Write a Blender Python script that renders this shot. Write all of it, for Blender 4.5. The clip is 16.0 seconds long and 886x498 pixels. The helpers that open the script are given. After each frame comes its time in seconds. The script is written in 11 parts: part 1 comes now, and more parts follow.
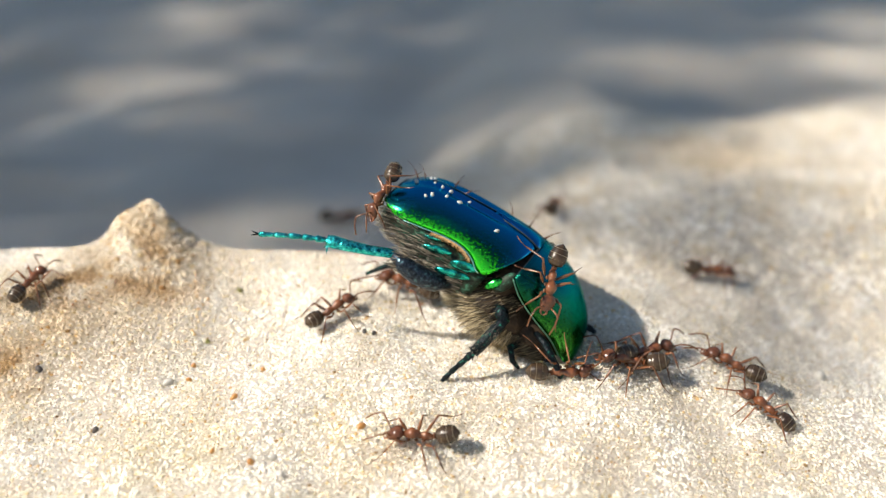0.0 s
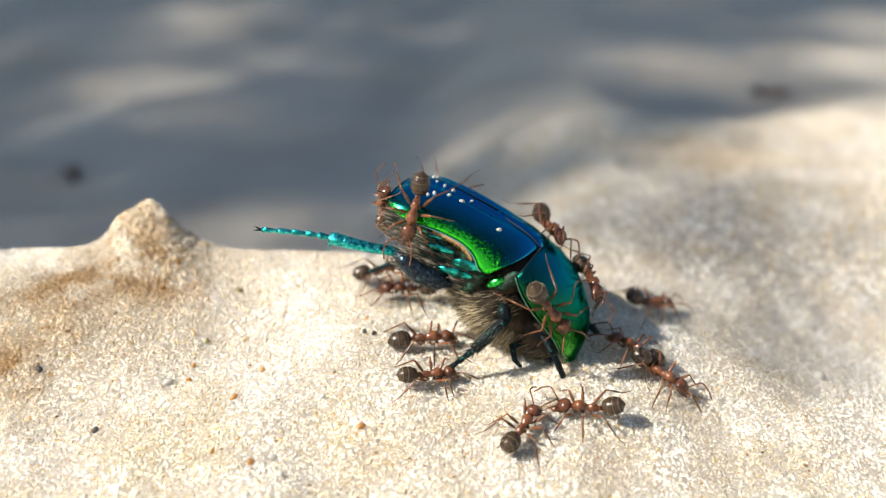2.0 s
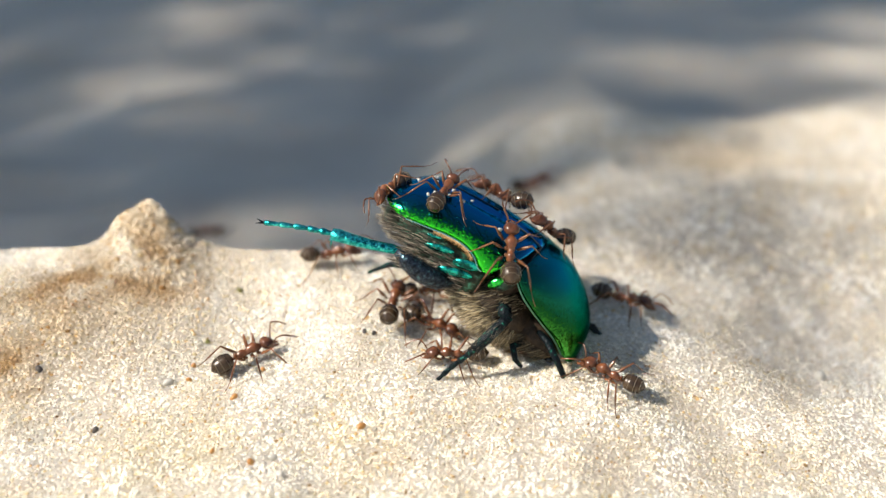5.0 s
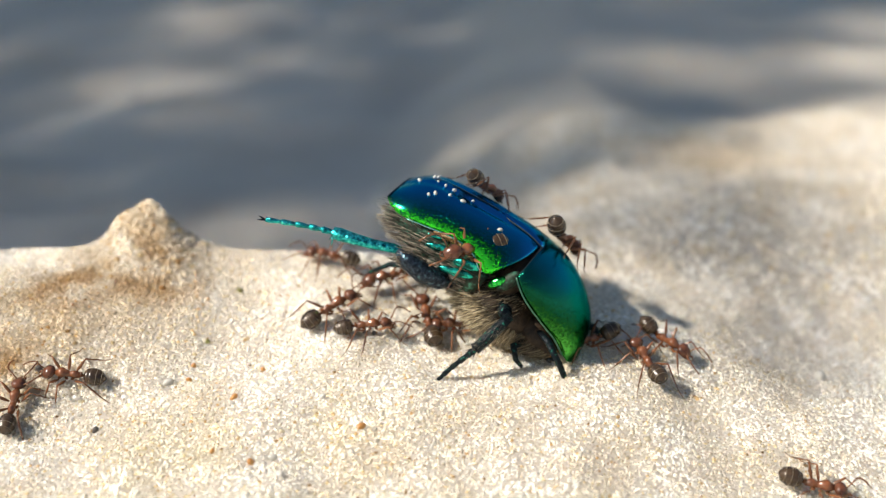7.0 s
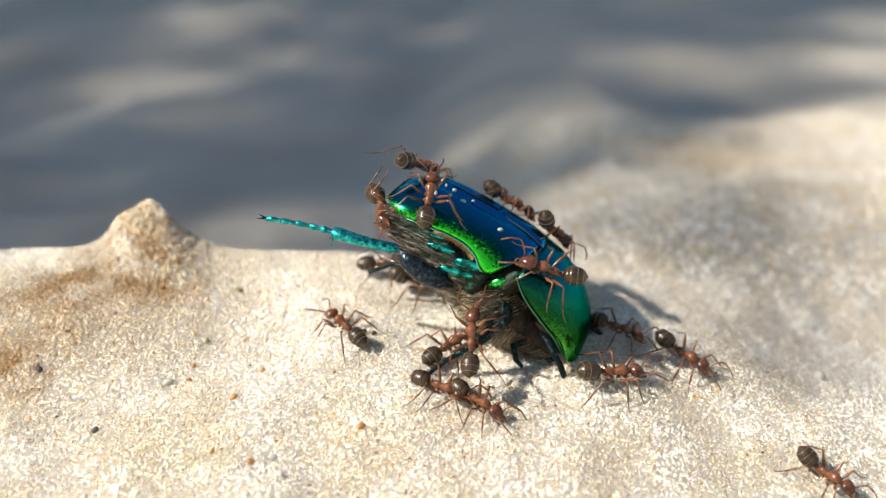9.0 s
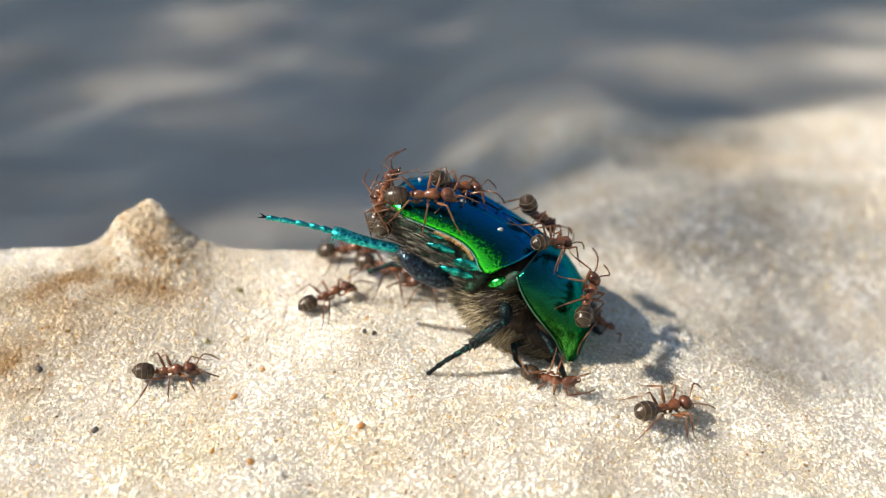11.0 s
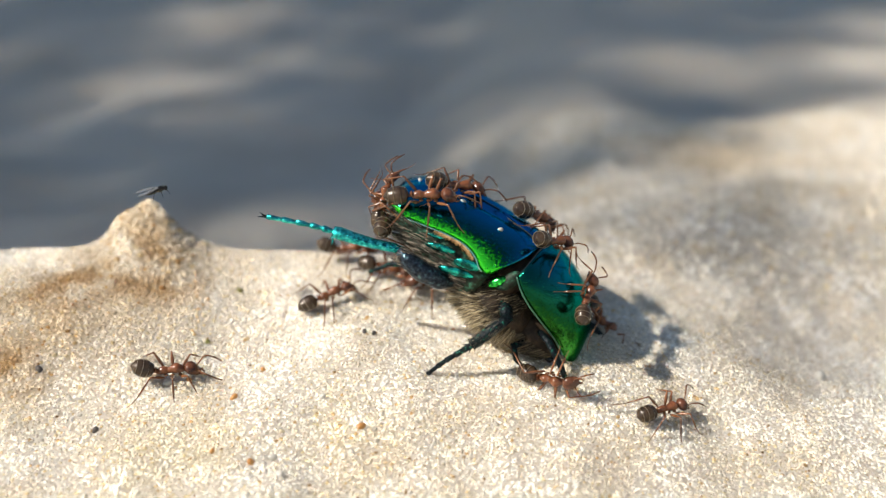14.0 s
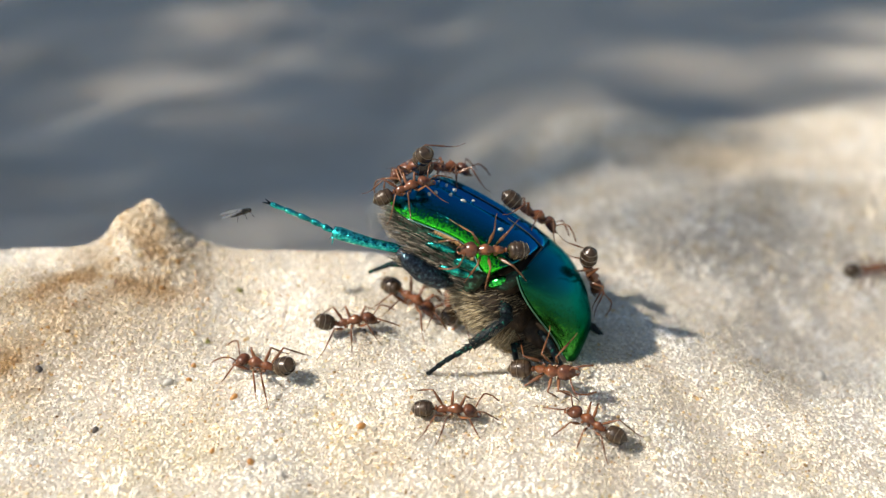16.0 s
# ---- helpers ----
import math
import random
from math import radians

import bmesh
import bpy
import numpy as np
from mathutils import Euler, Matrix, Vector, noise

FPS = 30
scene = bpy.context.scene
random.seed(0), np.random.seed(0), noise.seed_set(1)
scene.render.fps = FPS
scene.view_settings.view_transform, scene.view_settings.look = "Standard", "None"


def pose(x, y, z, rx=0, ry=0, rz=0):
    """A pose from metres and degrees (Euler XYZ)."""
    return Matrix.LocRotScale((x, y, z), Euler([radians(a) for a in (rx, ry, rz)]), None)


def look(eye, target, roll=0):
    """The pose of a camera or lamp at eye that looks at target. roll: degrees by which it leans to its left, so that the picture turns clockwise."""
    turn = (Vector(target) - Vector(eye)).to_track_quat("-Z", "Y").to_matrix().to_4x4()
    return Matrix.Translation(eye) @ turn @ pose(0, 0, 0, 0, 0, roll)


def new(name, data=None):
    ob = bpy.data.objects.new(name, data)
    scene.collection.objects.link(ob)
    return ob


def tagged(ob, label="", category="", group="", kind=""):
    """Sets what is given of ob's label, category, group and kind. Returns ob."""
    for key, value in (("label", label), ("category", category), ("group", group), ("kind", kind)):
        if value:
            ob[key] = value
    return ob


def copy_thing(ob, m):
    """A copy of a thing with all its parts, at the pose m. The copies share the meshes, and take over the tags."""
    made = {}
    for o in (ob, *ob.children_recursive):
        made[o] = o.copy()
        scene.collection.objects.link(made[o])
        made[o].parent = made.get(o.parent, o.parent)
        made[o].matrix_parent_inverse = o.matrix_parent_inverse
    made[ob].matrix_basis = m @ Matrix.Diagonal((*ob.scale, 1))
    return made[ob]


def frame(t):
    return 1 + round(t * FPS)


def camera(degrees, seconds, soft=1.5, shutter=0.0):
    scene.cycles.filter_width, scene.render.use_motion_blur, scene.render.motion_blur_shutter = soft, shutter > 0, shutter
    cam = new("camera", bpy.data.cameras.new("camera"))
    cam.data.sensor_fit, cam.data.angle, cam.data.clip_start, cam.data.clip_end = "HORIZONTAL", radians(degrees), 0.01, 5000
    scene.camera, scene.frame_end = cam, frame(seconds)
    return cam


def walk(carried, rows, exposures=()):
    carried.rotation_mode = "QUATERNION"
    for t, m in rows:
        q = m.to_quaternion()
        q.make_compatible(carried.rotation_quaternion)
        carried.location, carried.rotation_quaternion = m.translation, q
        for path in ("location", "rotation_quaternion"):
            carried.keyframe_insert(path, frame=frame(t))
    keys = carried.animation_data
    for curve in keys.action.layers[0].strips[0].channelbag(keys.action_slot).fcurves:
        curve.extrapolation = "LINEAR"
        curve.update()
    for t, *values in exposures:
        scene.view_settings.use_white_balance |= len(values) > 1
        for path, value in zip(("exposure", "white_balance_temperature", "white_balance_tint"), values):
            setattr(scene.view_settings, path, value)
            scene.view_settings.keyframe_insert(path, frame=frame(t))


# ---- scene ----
from mathutils import Quaternion

MM = 0.001
cam = camera(40, 16.0, soft=1.3)
# A close-up lens: the beetle is sharp, the sand behind it melts away.
cam.data.dof.use_dof = True
cam.data.dof.focus_distance = 0.0838
cam.data.dof.aperture_fstop = 18.5
EYE = (0.0, -0.0797, 0.0322)
walk(cam, [(0.0, look(EYE, (0, 0, 0))), (16.0, look(EYE, (0, 0, 0)))],
     exposures=[(0.0, 0.43, 6500, 11.5), (8.0, 0.34, 6500, 11.5), (16.0, 0.28, 6500, 11.5)])

# ---- light ----
SUN = Vector((-0.71, -0.24, 0.67)).normalized()
sky_world = bpy.data.worlds.new("sky")
scene.world = sky_world
sky_world.use_nodes = True
wn = sky_world.node_tree.nodes
sky = wn.new("ShaderNodeTexSky")
sky.sky_type = "NISHITA"
sky.sun_disc = False
sky.ozone_density, sky.dust_density, sky.air_density = 0.2, 0.2, 1.3
sky.sun_elevation = math.asin(SUN.z)
sky.sun_rotation = math.atan2(SUN.x, SUN.y)
wn["Background"].inputs["Strength"].default_value = 0.062
sky_world.node_tree.links.new(sky.outputs["Color"], wn["Background"].inputs["Color"])
sun = new("sun", bpy.data.lights.new("sun", "SUN"))
sun.data.energy, sun.data.angle, sun.data.color = 4.9, radians(0.53), (1.0, 0.937, 0.82)
sun.matrix_world = look(SUN * 2.0, (0, 0, 0))


# ---- materials ----
def material(name, color=(0.5, 0.5, 0.5), rough=0.5, metal=0.0, spec=0.5):
    m = bpy.data.materials.new(name)
    m.use_nodes = True
    b = m.node_tree.nodes["Principled BSDF"]
    b.inputs["Base Color"].default_value = (*color, 1)
    b.inputs["Roughness"].default_value = rough
    b.inputs["Metallic"].default_value = metal
    b.inputs["Specular IOR Level"].default_value = spec
    return m


def ramp(m, source, stops):
    r = m.node_tree.nodes.new("ShaderNodeValToRGB")
    m.node_tree.links.new(source, r.inputs[0])
    e = r.color_ramp.elements
    while len(e) < len(stops):
        e.new(0.5)
    for k, (at, c) in zip(e, stops):
        k.position, k.color = at, (*c, 1) if len(c) == 3 else c
    return r.outputs[0]


def texture(m, kind, scale, detail=3.0, rough=0.55, coord="Object"):
    n = m.node_tree.nodes
    t = n.new("ShaderNodeTexNoise" if kind == "noise" else "ShaderNodeTexVoronoi")
    t.inputs["Scale"].default_value = scale
    if kind == "noise":
        t.inputs["Detail"].default_value, t.inputs["Roughness"].default_value = detail, rough
    c = n.new("ShaderNodeTexCoord")
    m.node_tree.links.new(c.outputs[coord], t.inputs["Vector"])
    return t.outputs["Fac" if kind == "noise" else "Distance"]


def mix(m, fac, a, b, blend="MIX"):
    x = m.node_tree.nodes.new("ShaderNodeMix")
    x.data_type, x.blend_type = "RGBA", blend
    for k, v in ((0, fac), (6, a), (7, b)):
        if hasattr(v, "links"):
            m.node_tree.links.new(v, x.inputs[k])
        else:
            x.inputs[k].default_value = v if k == 0 else (*v, 1)
    return x.outputs[2]


def bump(m, source, strength, distance):
    n = m.node_tree.nodes.new("ShaderNodeBump")
    n.inputs["Strength"].default_value, n.inputs["Distance"].default_value = strength, distance
    m.node_tree.links.new(source, n.inputs["Height"])
    m.node_tree.links.new(n.outputs[0], m.node_tree.nodes["Principled BSDF"].inputs["Normal"])


def feed(m, source, socket):
    m.node_tree.links.new(source, m.node_tree.nodes["Principled BSDF"].inputs[socket])


def island(m):
    return m.node_tree.nodes.new("ShaderNodeNewGeometry").outputs["Random Per Island"]


def stained(m, base):
    """Rusty stains, duller patches and yellower ones at a few places of the sand."""
    n, link = m.node_tree.nodes, m.node_tree.links.new
    rag = ramp(m, texture(m, "noise", 420, 3), [(0.30, (0, 0, 0)), (0.60, (1, 1, 1))])
    for x, y, r, tint in STAINS:
        c, d, span = n.new("ShaderNodeTexCoord"), n.new("ShaderNodeVectorMath"), n.new("ShaderNodeMapRange")
        d.operation = "DISTANCE"
        flat = n.new("ShaderNodeVectorMath")
        flat.operation = "MULTIPLY"
        flat.inputs[1].default_value = (1, 1.3, 0)
        link(c.outputs["Object"], flat.inputs[0])
        link(flat.outputs[0], d.inputs[0])
        d.inputs[1].default_value = (x * MM, y * 1.3 * MM, 0)
        span.inputs[1].default_value, span.inputs[2].default_value, span.inputs[3].default_value, span.inputs[4].default_value = r * 0.3 * MM, r * MM, 1, 0
        link(d.outputs["Value"], span.inputs[0])
        fac = mix(m, 1.0, span.outputs[0], rag, "MULTIPLY")
        base = mix(m, fac, base, mix(m, 1.0, base, tint, "MULTIPLY"))
    return base


RUST, DUN = (0.60, 0.45, 0.28), (0.80, 0.72, 0.61)
STAINS = [(-27.9, 3.0, 4.2, RUST), (-21.4, 4.6, 4.6, RUST), (-25.2, 5.2, 3.6, DUN), (-30.0, -4.1, 3.0, RUST), (27.0, 41.0, 12.0, DUN), (-29.5, -1.0, 9.0, DUN), (-23.0, 8.0, 7.0, DUN), (-26.0, 3.5, 9.0, DUN),
          (-6.0, -9.0, 5.0, (0.95, 0.90, 0.78)), (-18.0, -10.0, 6.0, (0.96, 0.92, 0.80))]
SAND = material("sand", rough=0.85, spec=0.3)
feed(SAND, stained(SAND, mix(SAND, 0.5, ramp(SAND, texture(SAND, "noise", 60, 4), [(0.3, (0.46, 0.395, 0.31)), (0.7, (0.63, 0.57, 0.475))]),
               ramp(SAND, texture(SAND, "noise", 2500, 2), [(0.35, (0.49, 0.425, 0.34)), (0.65, (0.66, 0.60, 0.51))]))), "Base Color")
bump(SAND, texture(SAND, "voronoi", 2600), 0.5, 0.0002)
b_sand = SAND.node_tree.nodes["Principled BSDF"]
b_sand.inputs["Subsurface Weight"].default_value, b_sand.inputs["Subsurface Scale"].default_value = 0.7, 0.0012
b_sand.inputs["Subsurface Radius"].default_value = (1.0, 0.8, 0.55)


def quartz():
    """Rounded quartz grains: most milky, some clear, some amber, each with its own polish."""
    m = material("quartz_grain", rough=0.4, spec=0.25)
    n, link = m.node_tree.nodes, m.node_tree.links.new
    tint = ramp(m, island(m), [(0.0, (0.22, 0.14, 0.07)), (0.012, (0.58, 0.38, 0.17)), (0.03, (0.72, 0.62, 0.40)), (0.12, (0.78, 0.71, 0.59)),
                               (0.45, (0.82, 0.76, 0.66)), (0.75, (0.845, 0.80, 0.72)), (1.0, (0.89, 0.865, 0.81))])
    broad = ramp(m, texture(m, "noise", 210, 3), [(0.36, (0.80, 0.75, 0.67)), (0.60, (1, 1, 1))])
    base = stained(m, mix(m, 1.0, tint, broad, "MULTIPLY"))
    feed(m, base, "Base Color")
    bump(m, texture(m, "noise", 7000, 2), 0.3, 0.00003)

    def spread(period, low, high):
        wave, span = n.new("ShaderNodeMath"), n.new("ShaderNodeMapRange")
        wave.operation, wave.inputs[1].default_value = "PINGPONG", period
        link(island(m), wave.inputs[0])
        span.inputs[2].default_value, span.inputs[3].default_value, span.inputs[4].default_value = period, low, high
        link(wave.outputs[0], span.inputs[0])
        return span.outputs[0]
    b = n["Principled BSDF"]
    link(spread(0.013, 0.2, 0.65), b.inputs["Roughness"])
    b.subsurface_method = "BURLEY"
    b.inputs["Subsurface Weight"].default_value, b.inputs["Subsurface Scale"].default_value = 1.0, 0.0010
    b.inputs["Subsurface Radius"].default_value = (1.0, 0.85, 0.65)
    clear, whole = n.new("ShaderNodeBsdfTransparent"), n.new("ShaderNodeMixShader")
    clear.inputs[0].default_value = (0.97, 0.95, 0.91, 1)
    link(spread(0.17, 0.05, 0.45), whole.inputs[0])
    link(b.outputs[0], whole.inputs[1])
    link(clear.outputs[0], whole.inputs[2])
    link(whole.outputs[0], n["Material Output"].inputs[0])
    return m


GRAIN = quartz()


def shell(name, stops, rough, low, high, across, relief):
    """Metallic beetle shell: reflected sand and sky are painted as hue from flank to back, with fine punctures."""
    m = material(name, rough=rough, metal=0.9)
    n = m.node_tree.nodes
    c, s = n.new("ShaderNodeTexCoord"), n.new("ShaderNodeSeparateXYZ")
    m.node_tree.links.new(c.outputs["Object"], s.inputs[0])
    span = n.new("ShaderNodeMapRange")
    span.inputs[1].default_value, span.inputs[2].default_value = low * MM, high * MM
    if across:
        # along the arch from seam to rim; the painted green widens at the shoulder and ends before the tip
        span.inputs[1].default_value, span.inputs[2].default_value = 0.0, 1.0
        m.node_tree.links.new(c.outputs["UV"], s.inputs[0])
        wide = ramp(m, s.outputs[0], [(0.08, (0, 0, 0)), (0.22, (0.25, 0.25, 0.25)), (0.34, (0.48, 0.48, 0.48)), (0.60, (0.5, 0.5, 0.5)), (0.76, (0.86, 0.86, 0.86)), (0.86, (0.80, 0.80, 0.80)), (0.97, (0.12, 0.12, 0.12))])
        taper = n.new("ShaderNodeMath")
        taper.operation, taper.inputs[1].default_value = "MULTIPLY_ADD", 0.24
        m.node_tree.links.new(wide, taper.inputs[0])
        m.node_tree.links.new(s.outputs[1], taper.inputs[2])
        shift = n.new("ShaderNodeMath")
        shift.operation, shift.inputs[1].default_value = "SUBTRACT", 0.12
        m.node_tree.links.new(taper.outputs[0], shift.inputs[0])
        m.node_tree.links.new(shift.outputs[0], span.inputs[0])
    else:
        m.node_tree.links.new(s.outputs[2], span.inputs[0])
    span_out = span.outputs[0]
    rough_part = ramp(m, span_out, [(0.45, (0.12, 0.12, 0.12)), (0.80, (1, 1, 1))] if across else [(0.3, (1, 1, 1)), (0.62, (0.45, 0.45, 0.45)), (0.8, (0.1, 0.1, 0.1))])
    speck, sized, sum_ = n.new("ShaderNodeMath"), n.new("ShaderNodeMath"), n.new("ShaderNodeMath")
    speck.operation, speck.inputs[1].default_value = "SUBTRACT", 0.5
    sized.operation, sum_.operation, sum_.inputs[1].default_value = "MULTIPLY", "MULTIPLY_ADD", 0.6
    m.node_tree.links.new(texture(m, "noise", 5200, 2), speck.inputs[0])
    m.node_tree.links.new(speck.outputs[0], sized.inputs[0])
    m.node_tree.links.new(rough_part, sized.inputs[1])
    m.node_tree.links.new(sized.outputs[0], sum_.inputs[0])
    m.node_tree.links.new(span_out, sum_.inputs[2])
    base = ramp(m, sum_.outputs[0], stops)
    pits = ramp(m, texture(m, "voronoi", 4200), [(0.10, (0.3, 0.3, 0.3)), (0.30, (1, 1, 1))])
    feed(m, mix(m, rough_part, base, mix(m, 0.7, base, pits, "MULTIPLY")), "Base Color")
    dents = ramp(m, texture(m, "voronoi", 4200), [(0.10, (0, 0, 0)), (0.28, (1, 1, 1))])
    bump(m, mix(m, rough_part, (1, 1, 1), dents), relief, 0.00008)
    b = n["Principled BSDF"]
    b.inputs["Metallic"].default_value, b.inputs["Specular Tint"].default_value = 1.0, (0.22, 0.5, 0.5, 1)
    return m


# Blue paints the sky's reflection on the back, bright green the lit sand's.
SHELL = shell("wing_case_shell", [(0.0, (0.035, 0.23, 0.62)), (0.35, (0.016, 0.22, 0.50)), (0.60, (0.008, 0.17, 0.24)), (0.76, (0.004, 0.10, 0.07)), (0.85, (0.012, 0.30, 0.03)), (0.92, (0.06, 0.90, 0.03)), (1.0, (0.05, 0.80, 0.05))], 0.2, 0, 5, True, 0.6)
# Reflections painted by height: lit sand green below, a dark band, sky blue above.
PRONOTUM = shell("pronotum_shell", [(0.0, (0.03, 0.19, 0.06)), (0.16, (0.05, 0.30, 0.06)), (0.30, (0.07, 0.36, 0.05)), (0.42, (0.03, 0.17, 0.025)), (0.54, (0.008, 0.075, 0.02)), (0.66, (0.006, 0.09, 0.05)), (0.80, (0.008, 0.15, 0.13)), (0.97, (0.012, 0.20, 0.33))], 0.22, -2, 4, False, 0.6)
TEAL = material("teal_leg_shell", (0.02, 0.30, 0.30), 0.2, 0.95)
# Bright noise spots paint the glitter into the teal.
feed(TEAL, ramp(TEAL, texture(TEAL, "noise", 4200, 3), [(0.36, (0.004, 0.10, 0.12)), (0.54, (0.02, 0.52, 0.50)), (0.66, (0.14, 0.9, 0.8))]), "Base Color")
bump(TEAL, texture(TEAL, "noise", 5000, 2), 0.8, 0.00012)
PLATE = material("plate_shell", (0.01, 0.2, 0.18), 0.22, 0.9)
feed(PLATE, ramp(PLATE, texture(PLATE, "noise", 1800, 3), [(0.4, (0.006, 0.07, 0.06)), (0.60, (0.02, 0.55, 0.44))]), "Base Color")
bump(PLATE, texture(PLATE, "noise", 5000, 2), 0.3, 0.0001)
SHOULDER = material("shoulder_shell", (0.03, 0.5, 0.06), 0.2, 1.0)
feed(SHOULDER, ramp(SHOULDER, texture(SHOULDER, "noise", 4500, 2), [(0.38, (0.008, 0.16, 0.03)), (0.6, (0.05, 0.75, 0.10))]), "Base Color")
bump(SHOULDER, texture(SHOULDER, "voronoi", 5200), 0.4, 0.00006)
RIMDARK = material("dull_rim", (0.10, 0.26, 0.18), 0.3, 0.9)
SEAM = material("dark_seam", (0.004, 0.010, 0.016), 0.5)
RIM = material("bright_rim", (0.30, 0.62, 0.55), 0.22, 0.9)
DARKLEG = material("dark_leg_shell", (0.012, 0.03, 0.04), 0.5, 0.5, 0.25)
# Green noise spots paint glints into the dark leg.
feed(DARKLEG, ramp(DARKLEG, texture(DARKLEG, "noise", 3800, 3), [(0.35, (0.006, 0.007, 0.011)), (0.62, (0.008, 0.02, 0.022)), (0.74, (0.03, 0.25, 0.17))]), "Base Color")
bump(DARKLEG, texture(DARKLEG, "voronoi", 4500), 0.5, 0.0001)
THORAX = material("thorax_cuticle", (0.03, 0.02, 0.013), 0.6, 0.0, 0.3)
feed(THORAX, ramp(THORAX, texture(THORAX, "noise", 1500, 4), [(0.35, (0.018, 0.012, 0.008)), (0.65, (0.06, 0.038, 0.022))]), "Base Color")
bump(THORAX, texture(THORAX, "noise", 4000, 3), 0.5, 0.0001)
FEMUR = material("femur_shell", (0.03, 0.05, 0.07), 0.4, 0.7, 0.3)
feed(FEMUR, ramp(FEMUR, texture(FEMUR, "noise", 3400, 3), [(0.35, (0.012, 0.016, 0.024)), (0.58, (0.04, 0.06, 0.085)), (0.72, (0.10, 0.22, 0.24))]), "Base Color")
bump(FEMUR, texture(FEMUR, "voronoi", 4500), 0.5, 0.0001)
BELLY = material("belly_plate", (0.02, 0.035, 0.03), 0.55, 0.4, 0.25)
feed(BELLY, ramp(BELLY, texture(BELLY, "noise", 2600, 4), [(0.35, (0.020, 0.018, 0.014)), (0.55, (0.03, 0.06, 0.04)), (0.68, (0.06, 0.20, 0.13))]), "Base Color")
bump(BELLY, texture(BELLY, "noise", 3000, 3), 0.5, 0.0001)
FUR = material("straw_hair", (0.42, 0.33, 0.18), 0.45)
feed(FUR, ramp(FUR, island(FUR), [(0.0, (0.06, 0.045, 0.03)), (0.4, (0.28, 0.22, 0.13)), (0.75, (0.56, 0.45, 0.26)), (1.0, (0.75, 0.66, 0.46))]), "Base Color")
FRINGE = material("amber_hair", (0.55, 0.33, 0.13), 0.45)
FURGREY = material("grey_hair", (0.20, 0.17, 0.13), 0.5)
feed(FURGREY, ramp(FURGREY, island(FURGREY), [(0.0, (0.03, 0.026, 0.02)), (0.6, (0.12, 0.10, 0.075)), (1.0, (0.42, 0.36, 0.27))]), "Base Color")
FURDUN = material("dun_hair", (0.2, 0.15, 0.09), 0.5)
feed(FURDUN, ramp(FURDUN, island(FURDUN), [(0.0, (0.02, 0.016, 0.012)), (0.6, (0.11, 0.085, 0.05)), (1.0, (0.42, 0.34, 0.21))]), "Base Color")
CLUB = material("antenna_club", (0.22, 0.18, 0.12), 0.4)
PALEGRAIN = material("pale_grain", (0.55, 0.52, 0.46), 0.3)
EYEBALL = material("beetle_eye", (0.01, 0.008, 0.006), 0.12)
ANTRED = material("ant_red_cuticle", (0.16, 0.045, 0.02), 0.2, 0.0, 0.65)
feed(ANTRED, ramp(ANTRED, texture(ANTRED, "noise", 1800, 3), [(0.3, (0.07, 0.024, 0.011)), (0.7, (0.26, 0.090, 0.035))]), "Base Color")
ANTDARK = material("ant_dark_cuticle", (0.03, 0.015, 0.01), 0.22)
feed(ANTDARK, ramp(ANTDARK, texture(ANTDARK, "noise", 2000, 3), [(0.3, (0.04, 0.016, 0.010)), (0.7, (0.17, 0.062, 0.03))]), "Base Color")
GASTER = material("ant_gaster", (0.06, 0.042, 0.026), 0.27, 0.1, 0.6)
feed(GASTER, ramp(GASTER, texture(GASTER, "noise", 1500, 3), [(0.3, (0.026, 0.016, 0.010)), (0.7, (0.085, 0.052, 0.028))]), "Base Color")
bump(GASTER, texture(GASTER, "noise", 9000, 2), 0.35, 0.00005)
TERGITE = material("gaster_edge", (0.16, 0.12, 0.07), 0.35)
ANTLEG = material("ant_leg_cuticle", (0.15, 0.068, 0.03), 0.25, 0.0, 0.6)
feed(ANTLEG, ramp(ANTLEG, texture(ANTLEG, "noise", 900, 2), [(0.35, (0.09, 0.036, 0.016)), (0.65, (0.25, 0.10, 0.042))]), "Base Color")
WING = material("clear_wing", (0.30, 0.30, 0.30), 0.3)
WING.node_tree.nodes["Principled BSDF"].inputs["Alpha"].default_value = 0.25
AMBER = material("amber_grain", (0.50, 0.24, 0.07), 0.3)
OLIVE = material("olive_crumb", (0.20, 0.19, 0.05), 0.5)
DARKBIT = material("dark_grain", (0.06, 0.05, 0.045), 0.5)
LEAF = material("leaf", (0.06, 0.10, 0.03), 0.5)
BARK = material("bark", (0.15, 0.11, 0.08), 0.8)


# ---- shaping helpers (millimetres in, metres out) ----
def add_mesh(name, verts, faces, mat, parent=None, label="", smooth=True):
    me = bpy.data.meshes.new(name)
    me.from_pydata((np.asarray(verts, float) * MM).tolist(), [], [tuple(f) for f in faces])
    me.materials.append(mat)
    if smooth:
        me.shade_smooth()
    me.update()
    ob = new(name, me)
    ob.parent = parent
    return tagged(ob, label)


def spline(xs, ys, t):
    """Smooth values through control values (cubic, finite-difference tangents)."""
    xs, ys, t = np.asarray(xs, float), np.asarray(ys, float), np.clip(np.asarray(t, float), xs[0], xs[-1])
    d = np.gradient(ys, xs)
    i = np.clip(np.searchsorted(xs, t) - 1, 0, len(xs) - 2)
    h = xs[i + 1] - xs[i]
    u = (t - xs[i]) / h
    return ((1 + 2 * u) * (1 - u) ** 2 * ys[i] + u * (1 - u) ** 2 * h * d[i]
            + u * u * (3 - 2 * u) * ys[i + 1] + u * u * (u - 1) * h * d[i + 1])


